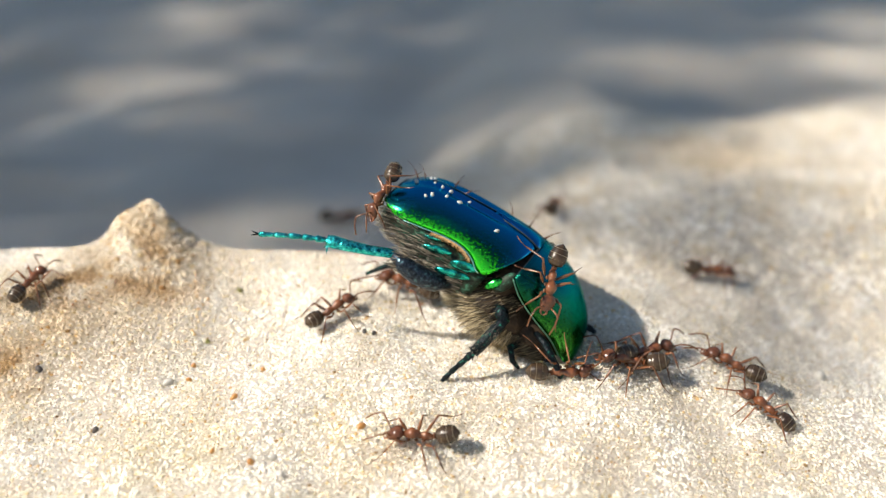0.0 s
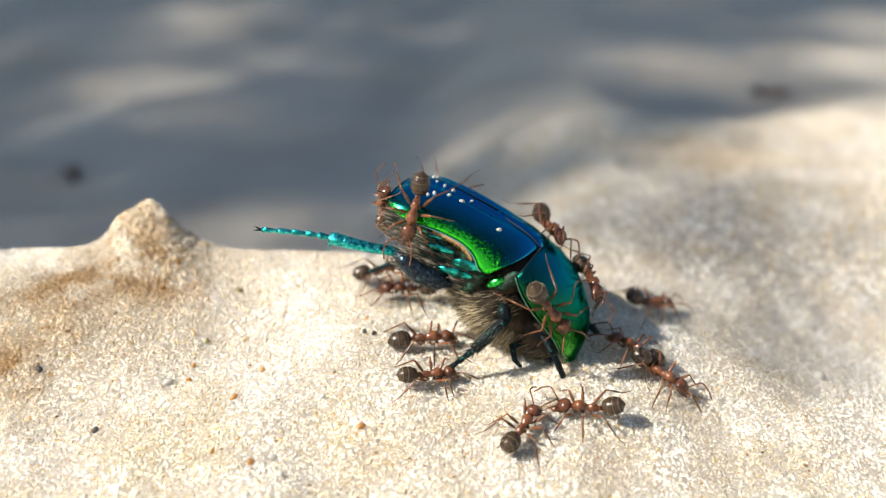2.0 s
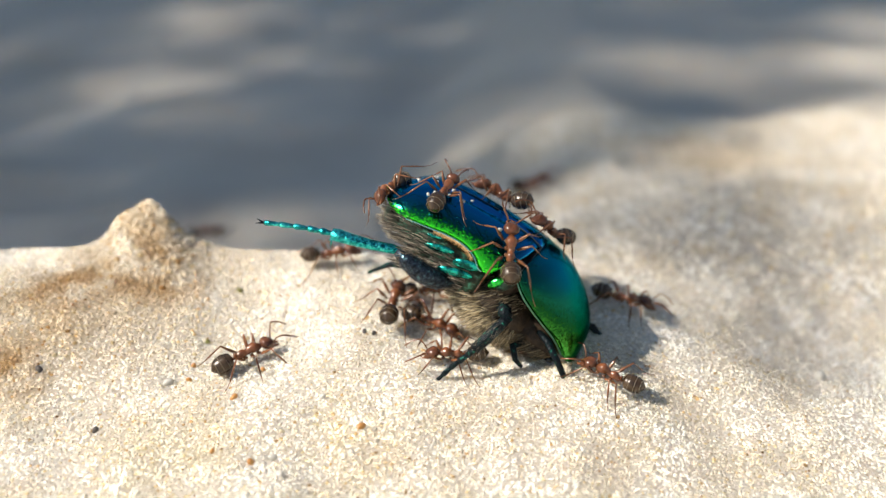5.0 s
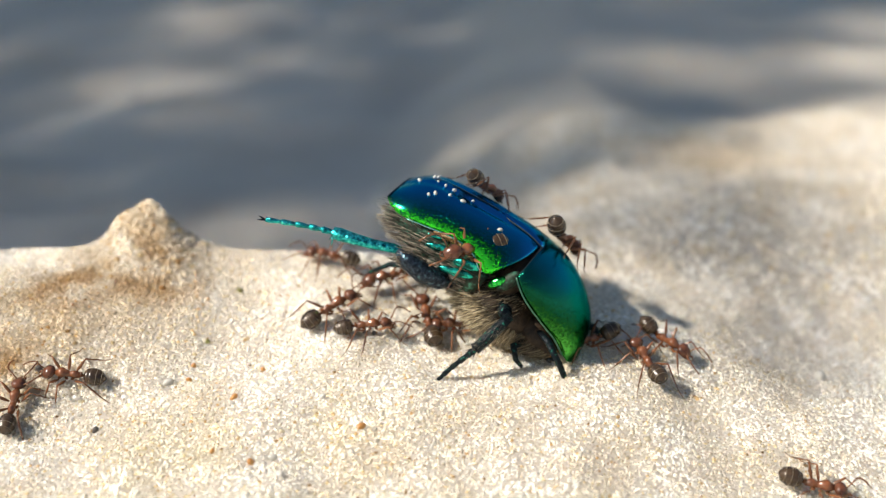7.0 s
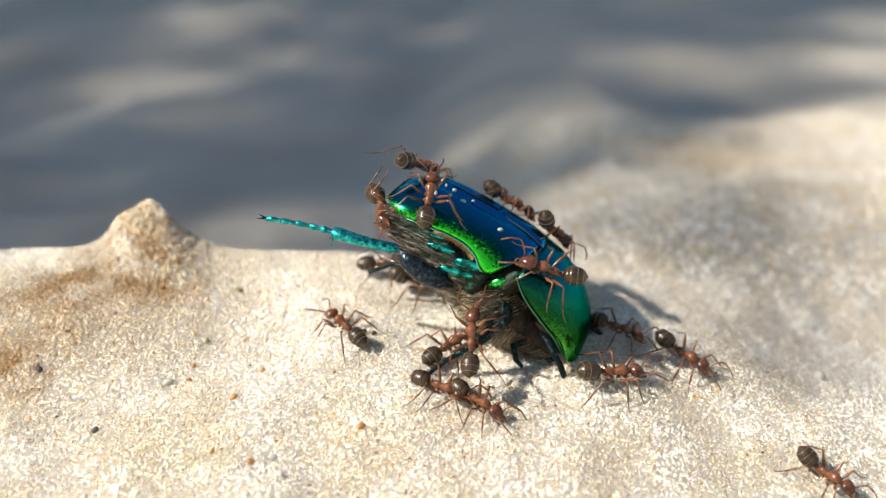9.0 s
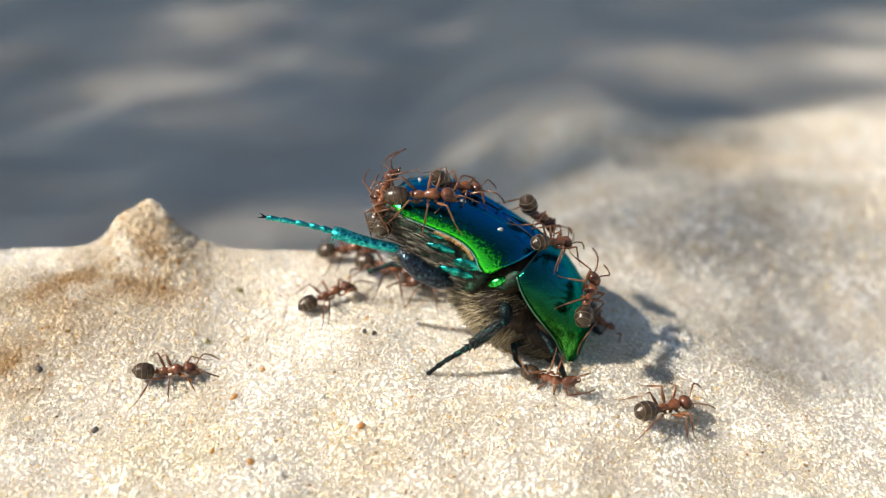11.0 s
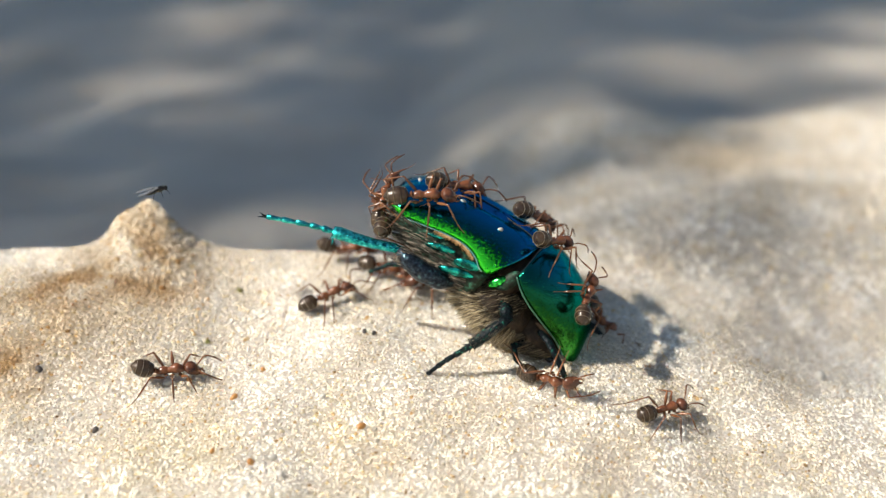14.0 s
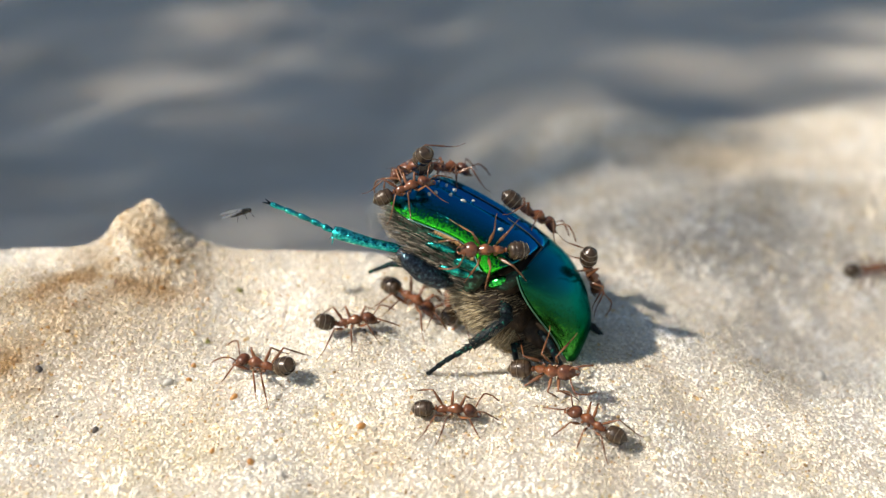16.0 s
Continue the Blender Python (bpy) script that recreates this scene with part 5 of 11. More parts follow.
    walk(ants[3], crawl([
        (0, 20.52, -1.05, -9.13, 0.210, 0.145, -0.125, 0.959),
        (0.25, 20.16, 2.25, -8.47, 0.058, 0.152, 0.009, 0.987),
        (0.5, 19.80, 5.55, -8.39, 0.063, -0.162, 0.058, -0.983),
        (0.67, 21.33, 0.23, -9.06, 0.206, 0.175, -0.049, 0.962),
        (0.835, 22.82, -4.93, -11.02, 0.474, 0.133, -0.113, 0.863),
        (1, 24.30, -10.09, -12.94, 0.675, 0.187, -0.089, 0.708),
        (1.17, 18.71, -7.95, -11.64, 0.852, 0.152, 0.010, 0.501),
        (1.335, 13.28, -5.87, -9.40, 0.948, 0.201, 0.017, 0.246),
        (1.5, 7.84, -3.80, -7.84, 0.982, 0.170, -0.065, -0.052),
        (1.75, 6.61, -6.11, -9.07, 0.948, 0.209, -0.019, 0.238),
        (2, 5.38, -8.43, -9.97, 0.856, 0.161, -0.057, 0.489),
        (2.25, 3.28, -5.69, -8.97, 0.897, 0.168, -0.074, 0.401),
        (2.5, 1.17, -2.95, -8.07, 0.933, 0.159, -0.019, 0.322),
        (2.75, 0.87, -3.09, -8.10, 0.924, 0.165, -0.019, 0.343),
        (3, 0.56, -3.24, -8.13, 0.915, 0.172, -0.020, 0.364),
        (3.25, 3.51, -3.32, -8.11, 0.576, 0.042, -0.134, 0.805),
        (3.5, 6.46, -3.41, -7.95, 0.039, -0.046, -0.139, 0.988),
        (3.75, 9.26, -2.45, -7.69, 0.153, 0.014, -0.118, 0.981),
        (4, 12.07, -1.53, -7.73, 0.265, 0.074, -0.095, 0.957),
        (4.25, 9.86, -2.46, -5.74, 0.030, 0.633, -0.379, 0.674),
        (4.5, 8.17, -3.72, -3.80, 0.130, 0.392, -0.566, 0.713),
        (4.75, 9.16, -3.21, -5.95, 0.043, 0.483, -0.558, 0.673),
        (5, 11.26, -4.17, -8.27, 0.212, 0.134, -0.156, 0.956),
        (5.25, 10.40, -4.21, -8.13, 0.749, 0.204, -0.049, 0.629),
        (5.5, 9.55, -4.25, -7.96, 0.974, 0.220, 0.044, 0.033),
        (5.75, 11.77, -6.32, -9.35, 0.976, 0.202, 0.084, 0.005),
        (6, 13.99, -8.40, -10.52, 0.974, 0.202, 0.098, -0.029),
        (6.25, 13.56, -6.03, -9.49, 0.975, 0.194, 0.051, 0.093),
        (6.5, 13.12, -3.66, -8.48, 0.956, 0.181, 0.053, 0.224),
        (6.75, 13.64, -2.87, -8.32, 0.812, 0.170, -0.000, 0.559),
        (7, 14.15, -2.08, -8.19, 0.555, 0.147, -0.050, 0.817),
        (7.25, 16.21, -2.00, -8.65, 0.517, 0.195, -0.105, 0.827),
        (7.5, 18.27, -1.92, -9.01, 0.488, 0.161, -0.114, 0.850),
        (7.75, 14.77, -3.04, -8.59, 0.346, 0.168, -0.094, 0.918),
        (8, 11.26, -4.17, -8.27, 0.212, 0.134, -0.156, 0.956),
        (8.25, 12.84, -4.60, -8.79, 0.741, 0.199, -0.066, 0.638),
        (8.5, 14.41, -5.03, -9.21, 0.973, 0.192, 0.104, 0.077),
        (8.75, 15.87, -3.08, -8.97, 0.967, 0.163, 0.161, -0.111),
        (9, 17.34, -1.13, -8.49, 0.927, 0.150, 0.154, -0.308),
        (9.17, 14.65, 10.67, -6.51, 0.949, -0.032, 0.060, -0.308),
        (9.335, 12.05, 22.11, -6.02, 0.944, 0.053, -0.064, -0.318),
        (9.5, 9.45, 33.56, -7.34, 0.904, 0.087, -0.293, -0.300),
        (9.67, 17.26, 26.30, -5.83, 0.947, 0.001, 0.014, -0.321),
        (9.835, 24.83, 19.26, -7.41, 0.951, 0.099, 0.133, -0.262),
        (10, 32.41, 12.22, -10.64, 0.953, 0.176, -0.018, -0.246),
        (10.17, 37.37, 12.23, -10.12, 0.977, 0.134, -0.021, -0.167),
        (10.335, 42.19, 12.24, -9.61, 0.988, 0.123, -0.025, -0.087),
        (10.5, 47.00, 12.24, -9.62, 0.992, 0.124, 0.016, -0.001),
        (11, 47.00, 12.24, -9.62, 0.992, 0.124, 0.016, -0.001),
        (11.5, 47.00, 12.24, -9.62, 0.992, 0.124, 0.016, -0.001),
        (11.67, 38.55, 7.48, -10.81, 0.992, 0.090, -0.049, -0.079),
        (11.835, 30.35, 2.85, -11.60, 0.992, -0.033, 0.026, -0.116),
        (12, 22.15, -1.78, -9.82, 0.962, 0.103, 0.157, -0.200),
        (12.17, 22.81, 5.52, -9.56, 0.954, -0.022, 0.185, -0.235),
        (12.335, 23.45, 12.60, -8.45, 0.939, 0.045, 0.162, -0.301),
        (12.5, 24.10, 19.68, -7.16, 0.921, 0.081, 0.126, -0.360),
        (12.67, 26.92, 17.14, -8.39, 0.937, 0.069, 0.132, -0.316),
        (12.835, 29.67, 14.68, -9.69, 0.948, 0.116, 0.106, -0.277),
        (13, 32.41, 12.22, -10.64, 0.953, 0.176, -0.018, -0.246),
        (13.17, 26.59, 14.76, -8.95, 0.974, 0.113, 0.138, -0.141),
        (13.335, 20.94, 17.23, -7.07, 0.990, 0.086, 0.097, -0.059),
        (13.5, 15.29, 19.70, -6.34, 0.997, 0.068, 0.019, 0.023),
        (13.67, 7.03, 19.96, -7.54, 0.969, -0.149, -0.196, 0.038),
        (13.835, -0.98, 20.22, -11.30, 0.932, -0.322, -0.160, 0.051),
        (14, -9.00, 20.47, -12.70, 0.956, -0.290, 0.029, -0.039),
        (14.5, -9.00, 20.47, -12.70, 0.956, -0.290, 0.029, -0.039),
        (15, -9.00, 20.47, -12.70, 0.956, -0.290, 0.029, -0.039),
        (15.17, 8.39, 35.06, -8.19, 0.942, 0.008, -0.329, -0.062),
        (15.335, 25.27, 49.21, -4.93, 0.992, -0.070, 0.069, -0.084),
        (15.5, 42.15, 63.37, -7.20, 0.990, 0.087, -0.061, -0.092),
        (15.67, 44.48, 48.14, -5.88, 0.993, -0.017, 0.003, 0.116),
        (15.835, 46.74, 33.36, -5.92, 0.945, -0.001, -0.004, 0.326),
        (16, 49.00, 18.58, -7.82, 0.842, 0.115, -0.074, 0.522)]))
    walk(ants[4], crawl([
        (0, 22.35, -4.40, -10.75, 0.321, 0.140, -0.134, 0.927),
        (0.17, 32.09, -1.39, -11.57, 0.342, 0.073, -0.023, 0.937),
        (0.335, 41.54, 1.53, -11.54, 0.371, 0.081, -0.091, 0.921),
        (0.5, 51.00, 4.46, -10.89, 0.397, 0.009, -0.062, 0.915),
        (1, 51.00, 4.46, -10.89, 0.397, 0.009, -0.062, 0.915),
        (1.5, 51.00, 4.46, -10.89, 0.397, 0.009, -0.062, 0.915),
        (1.67, 38.25, 2.59, -11.24, 0.348, -0.007, -0.037, 0.937),
        (1.835, 25.87, 0.78, -10.90, 0.283, 0.169, 0.047, 0.943),
        (2, 13.50, -1.03, -7.83, 0.242, 0.106, -0.093, 0.960),
        (2.25, 11.52, -2.64, -7.90, 0.770, 0.124, -0.011, 0.626),
        (2.5, 9.55, -4.25, -7.96, 0.974, 0.220, 0.044, 0.033),
        (2.75, 7.71, -4.09, -5.53, 0.885, 0.174, 0.432, -0.007),
        (3, 6.59, -4.23, -2.57, 0.633, 0.637, 0.362, -0.250),
        (3.25, 6.33, -4.04, -3.76, 0.506, 0.661, 0.426, -0.355),
        (3.5, 6.12, -2.58, -4.63, 0.593, 0.378, 0.327, -0.631),
        (3.75, 3.74, -2.75, -2.46, 0.847, 0.290, 0.257, -0.363),
        (4, 1.43, -3.16, -0.05, 0.661, 0.727, 0.025, -0.183),
        (4.25, 0.48, -2.38, 0.95, 0.629, 0.327, 0.395, -0.585),
        (4.5, -0.40, -2.21, 2.28, 0.008, 0.145, 0.625, -0.767),
        (4.75, -0.15, -1.34, 3.39, 0.448, 0.188, -0.201, 0.851),
        (5, -0.01, -0.07, 3.85, 0.800, 0.193, 0.038, 0.567),
        (5.25, -0.87, 1.40, 4.29, 0.826, 0.013, 0.063, 0.560),
        (5.5, -1.78, 2.85, 4.28, 0.785, -0.308, -0.254, 0.474),
        (5.75, -1.77, 3.23, 4.17, 0.884, -0.134, -0.003, 0.448),
        (6, -1.76, 3.60, 4.07, 0.893, -0.222, -0.027, 0.390),
        (6.17, -1.46, 4.05, 4.03, 0.707, 0.044, 0.270, 0.653),
        (6.335, -1.09, 4.48, 3.93, -0.356, 0.464, 0.747, -0.316),
        (6.5, -0.79, 4.97, 4.11, 0.070, 0.434, 0.884, -0.162),
        (6.67, -2.76, 5.21, 2.02, 0.431, -0.277, -0.851, -0.114),
        (6.835, -6.17, 6.41, -4.27, 0.063, -0.190, -0.495, 0.846),
        (7, -8.82, 7.12, -4.04, 0.118, -0.005, -0.147, 0.982),
        (7.17, -8.59, 6.95, -4.08, 0.572, 0.070, -0.139, 0.805),
        (7.335, -8.36, 6.80, -4.13, 0.880, 0.136, -0.093, 0.446),
        (7.5, -8.14, 6.64, -4.18, 0.985, 0.172, -0.015, -0.014),
        (7.75, -8.23, 6.95, -4.07, 0.987, 0.152, -0.024, 0.039),
        (8, -8.32, 7.26, -3.97, 0.987, 0.126, -0.028, 0.092),
        (8.25, -6.91, 7.46, -3.85, 0.990, 0.126, -0.014, 0.067),
        (8.5, -5.50, 7.66, -3.84, 0.993, 0.098, 0.045, 0.049),
        (8.75, -4.77, 7.00, -4.13, 0.990, 0.132, 0.032, 0.040),
        (9, -4.04, 6.33, -4.39, 0.985, 0.168, 0.035, 0.033),
        (9.25, -6.18, 6.80, -4.11, 0.984, 0.168, 0.000, 0.062),
        (9.5, -8.32, 7.26, -3.97, 0.987, 0.126, -0.028, 0.092),
        (9.75, -9.06, 5.14, -4.86, 0.972, 0.189, -0.052, 0.128),
        (10, -9.81, 3.03, -5.62, 0.974, 0.139, -0.072, 0.162),
        (10.17, -9.54, 8.96, -3.79, 0.992, -0.094, 0.013, 0.087),
        (10.335, -9.27, 14.71, -8.04, 0.942, -0.334, 0.039, 0.010),
        (10.5, -9.00, 20.47, -12.70, 0.956, -0.290, 0.029, -0.039),
        (10.67, -8.36, 16.10, -9.26, 0.939, -0.343, 0.004, -0.021),
        (10.835, -7.75, 11.86, -5.76, 0.931, -0.364, -0.017, -0.009),
        (11, -7.13, 7.61, -3.81, 0.994, 0.109, -0.011, -0.012),
        (11.17, -7.77, 11.99, -5.89, 0.932, -0.362, -0.018, -0.009),
        (11.335, -8.38, 16.23, -9.37, 0.939, -0.344, 0.005, -0.021),
        (11.5, -9.00, 20.47, -12.70, 0.956, -0.290, 0.029, -0.039),
        (12, -9.00, 20.47, -12.70, 0.956, -0.290, 0.029, -0.039),
        (12.5, -9.00, 20.47, -12.70, 0.956, -0.290, 0.029, -0.039),
        (12.67, -9.28, 14.54, -7.90, 0.943, -0.331, 0.038, 0.012),
        (12.835, -9.54, 8.79, -3.76, 0.994, -0.062, 0.014, 0.092),
        (13, -9.81, 3.03, -5.62, 0.974, 0.139, -0.072, 0.162),
        (13.25, -9.78, 4.29, -5.22, 0.984, 0.168, -0.010, -0.059),
        (13.5, -9.75, 5.56, -4.74, 0.941, 0.187, 0.021, -0.282),
        (13.75, -9.00, 4.24, -5.23, 0.985, 0.167, -0.019, -0.032),
        (14, -8.25, 2.92, -5.52, 0.968, 0.106, -0.073, 0.217),
        (14.25, -8.14, 0.07, -6.40, 0.975, 0.122, -0.092, 0.163),
        (14.5, -8.04, -2.78, -7.15, 0.976, 0.174, -0.054, 0.117),
        (14.75, -6.25, -2.33, -6.98, 0.968, 0.182, -0.008, 0.175),
        (15, -4.46, -1.89, -7.04, 0.956, 0.173, 0.038, 0.233),
        (15.25, -4.00, -5.55, -8.52, 0.873, 0.229, -0.110, 0.417),
        (15.5, -3.54, -9.21, -10.18, 0.764, 0.160, -0.164, 0.603),
        (15.75, -1.55, -8.21, -9.67, 0.927, 0.199, -0.040, 0.315),
        (16, 0.44, -7.21, -9.48, 0.983, 0.177, 0.036, -0.024)]))
    walk(ants[5], crawl([
        (0, 12.92, -2.79, -8.16, 0.028, 0.093, -0.137, 0.986),
        (0.25, 9.94, -3.70, -7.79, 0.018, 0.084, -0.150, 0.985),
        (0.5, 6.95, -4.61, -8.36, 0.026, -0.035, -0.211, 0.976),
        (0.67, 7.73, -2.61, -5.72, 0.106, -0.328, 0.431, -0.834),
        (0.835, 7.35, -0.03, -4.33, 0.090, -0.293, 0.046, -0.951),
        (1, 8.34, 2.18, -1.19, 0.146, -0.368, -0.053, -0.917),
        (1.25, 8.50, 2.27, -0.92, 0.517, -0.356, 0.108, -0.771),
        (1.5, 8.25, 2.24, -1.10, 0.793, -0.277, 0.250, -0.482),
        (1.75, 7.85, 2.51, -0.42, 0.793, -0.270, 0.227, -0.497),
        (2, 7.09, 2.67, -0.17, 0.767, -0.311, 0.257, -0.499),
        (2.25, 5.11, 3.31, 1.47, 0.862, -0.236, 0.202, -0.401),
        (2.5, 2.71, 3.75, 2.47, 0.920, -0.111, 0.206, -0.315),
        (2.75, 3.51, 3.95, 2.26, 0.951, -0.168, 0.232, -0.113),
        (3, 4.04, 3.99, 1.59, 0.953, -0.120, 0.272, 0.063),
        (3.25, 4.46, 4.00, 1.69, 0.953, -0.139, 0.270, 0.002),
        (3.5, 4.56, 3.85, 1.30, 0.948, -0.161, 0.267, -0.058),
        (3.75, 5.14, 3.62, 1.37, 0.907, -0.209, 0.236, -0.279),
        (4, 5.38, 3.25, 0.95, 0.819, -0.258, 0.181, -0.480),
        (4.25, 4.88, 3.70, 1.52, 0.885, -0.221, 0.216, -0.349),
        (4.5, 4.05, 3.99, 1.59, 0.935, -0.189, 0.222, -0.203),
        (4.67, 4.05, 4.10, 1.92, 0.919, -0.061, 0.285, 0.265),
        (4.835, 3.90, 4.14, 1.99, 0.693, 0.074, 0.277, 0.662),
        (5, 3.61, 4.09, 1.81, 0.309, 0.193, 0.212, 0.907),
        (5.17, 3.45, 4.06, 2.28, 0.719, 0.057, 0.282, 0.633),
        (5.335, 3.15, 3.98, 2.48, 0.924, -0.128, 0.294, 0.209),
        (5.5, 2.72, 3.77, 2.48, 0.923, -0.099, 0.208, -0.307),
        (5.75, 2.88, 3.86, 2.71, 0.930, -0.240, 0.216, -0.178),
        (6, 2.76, 3.74, 2.47, 0.961, -0.093, 0.226, -0.132),
        (6.25, 6.02, 3.03, 0.99, 0.943, -0.102, 0.292, 0.125),
        (6.5, 8.69, 2.02, -1.40, 0.845, 0.052, 0.437, 0.304),
        (6.75, 8.67, 2.20, -0.98, 0.859, 0.036, 0.399, 0.320),
        (7, 8.22, 2.26, -0.99, 0.867, 0.026, 0.371, 0.331),
        (7.17, 14.31, 10.18, -6.47, 0.954, 0.023, 0.053, 0.294),
        (7.335, 20.22, 17.87, -6.80, 0.972, 0.105, 0.073, 0.199),
        (7.5, 26.13, 25.55, -6.06, 0.986, 0.080, 0.018, 0.144),
        (7.67, 20.46, 28.28, -5.70, 0.997, 0.075, 0.014, -0.002),
        (7.835, 14.95, 30.92, -5.40, 0.985, 0.039, 0.005, -0.169),
        (8, 9.45, 33.56, -7.34, 0.904, 0.087, -0.293, -0.300),
        (8.17, 13.02, 33.13, -5.52, 0.970, 0.078, -0.118, -0.195),
        (8.335, 16.49, 32.71, -5.39, 0.995, 0.040, 0.010, -0.095),
        (8.5, 19.95, 32.29, -5.30, 0.999, 0.041, 0.005, 0.008),
        (8.67, 15.32, 62.81, -7.54, 0.995, -0.007, -0.103, 0.000),
        (8.835, 10.82, 92.44, -10.90, 0.938, -0.114, -0.325, 0.029),
        (9, 6.32, 122.06, -18.61, 0.996, 0.087, -0.011, -0.018),
        (9.17, -4.47, 95.22, -17.21, 0.991, -0.120, 0.015, -0.057),
        (9.335, -14.95, 69.16, -16.54, 0.996, -0.027, 0.035, -0.081),
        (9.5, -25.42, 43.10, -16.05, 0.989, 0.075, -0.083, -0.099),
        (9.67, -21.58, 41.79, -15.19, 0.989, 0.046, -0.123, -0.074),
        (9.835, -17.85, 40.51, -14.55, 0.997, 0.007, -0.058, -0.046),
        (10, -14.12, 39.23, -14.44, 1.000, -0.011, -0.012, -0.018),
        (10.17, -14.15, 33.12, -14.84, 0.995, 0.077, -0.055, -0.031),
        (10.335, -14.17, 27.19, -15.73, 0.997, -0.062, 0.010, -0.045),
        (10.5, -14.20, 21.26, -13.24, 0.956, -0.286, -0.031, -0.059),
        (11, -14.20, 21.26, -13.24, 0.956, -0.286, -0.031, -0.059),
        (11.5, -14.20, 21.26, -13.24, 0.956, -0.286, -0.031, -0.059),
        (11.67, -21.62, 33.63, -15.92, 0.992, 0.056, -0.079, -0.079),
        (11.835, -28.83, 45.63, -15.71, 0.983, 0.161, 0.002, -0.089),
        (12, -36.03, 57.64, -14.55, 0.983, -0.017, -0.086, -0.159),
        (12.17, -28.61, 45.27, -15.82, 0.983, 0.159, -0.000, -0.089),
        (12.335, -21.40, 33.27, -15.93, 0.993, 0.056, -0.071, -0.077),
        (12.5, -14.20, 21.26, -13.24, 0.956, -0.286, -0.031, -0.059),
        (12.67, -14.17, 27.37, -15.75, 0.998, -0.049, 0.009, -0.044),
        (12.835, -14.15, 33.30, -14.81, 0.995, 0.074, -0.056, -0.031),
        (13, -14.12, 39.23, -14.44, 1.000, -0.011, -0.012, -0.018),
        (13.17, -23.77, 53.60, -14.38, 0.999, 0.014, 0.034, -0.037),
        (13.335, -33.14, 67.54, -14.83, 0.997, -0.031, -0.032, -0.059),
        (13.5, -42.50, 81.48, -15.72, 0.996, 0.010, -0.041, -0.078),
        (13.67, -32.88, 61.00, -14.51, 0.996, -0.049, -0.036, -0.071),
        (13.835, -23.54, 41.13, -15.78, 0.990, 0.044, -0.121, -0.059),
        (14, -14.20, 21.26, -13.24, 0.956, -0.286, -0.031, -0.059),
        (14.17, -22.42, 28.56, -16.10, 0.994, -0.106, -0.025, -0.029),
        (14.335, -30.39, 35.64, -17.19, 0.999, -0.049, -0.013, -0.003),
        (14.5, -38.37, 42.73, -16.37, 0.997, 0.075, 0.020, 0.024),
        (14.67, -32.80, 35.44, -17.15, 0.955, -0.081, 0.035, 0.284),
        (14.835, -27.40, 28.36, -16.11, 0.846, -0.118, 0.067, 0.515),
        (15, -22.00, 21.29, -13.34, 0.672, -0.193, 0.225, 0.678),
        (15.17, -20.10, 14.40, -7.36, 0.684, -0.293, 0.294, 0.600),
        (15.335, -18.26, 7.71, -3.21, 0.775, 0.248, 0.072, 0.577),
        (15.5, -16.42, 1.02, -6.88, 0.813, 0.208, -0.078, 0.538),
        (15.75, -14.51, -1.34, -7.62, 0.563, 0.071, -0.110, 0.816),
        (16, -12.60, -3.69, -8.10, 0.220, -0.040, -0.124, 0.967)]))
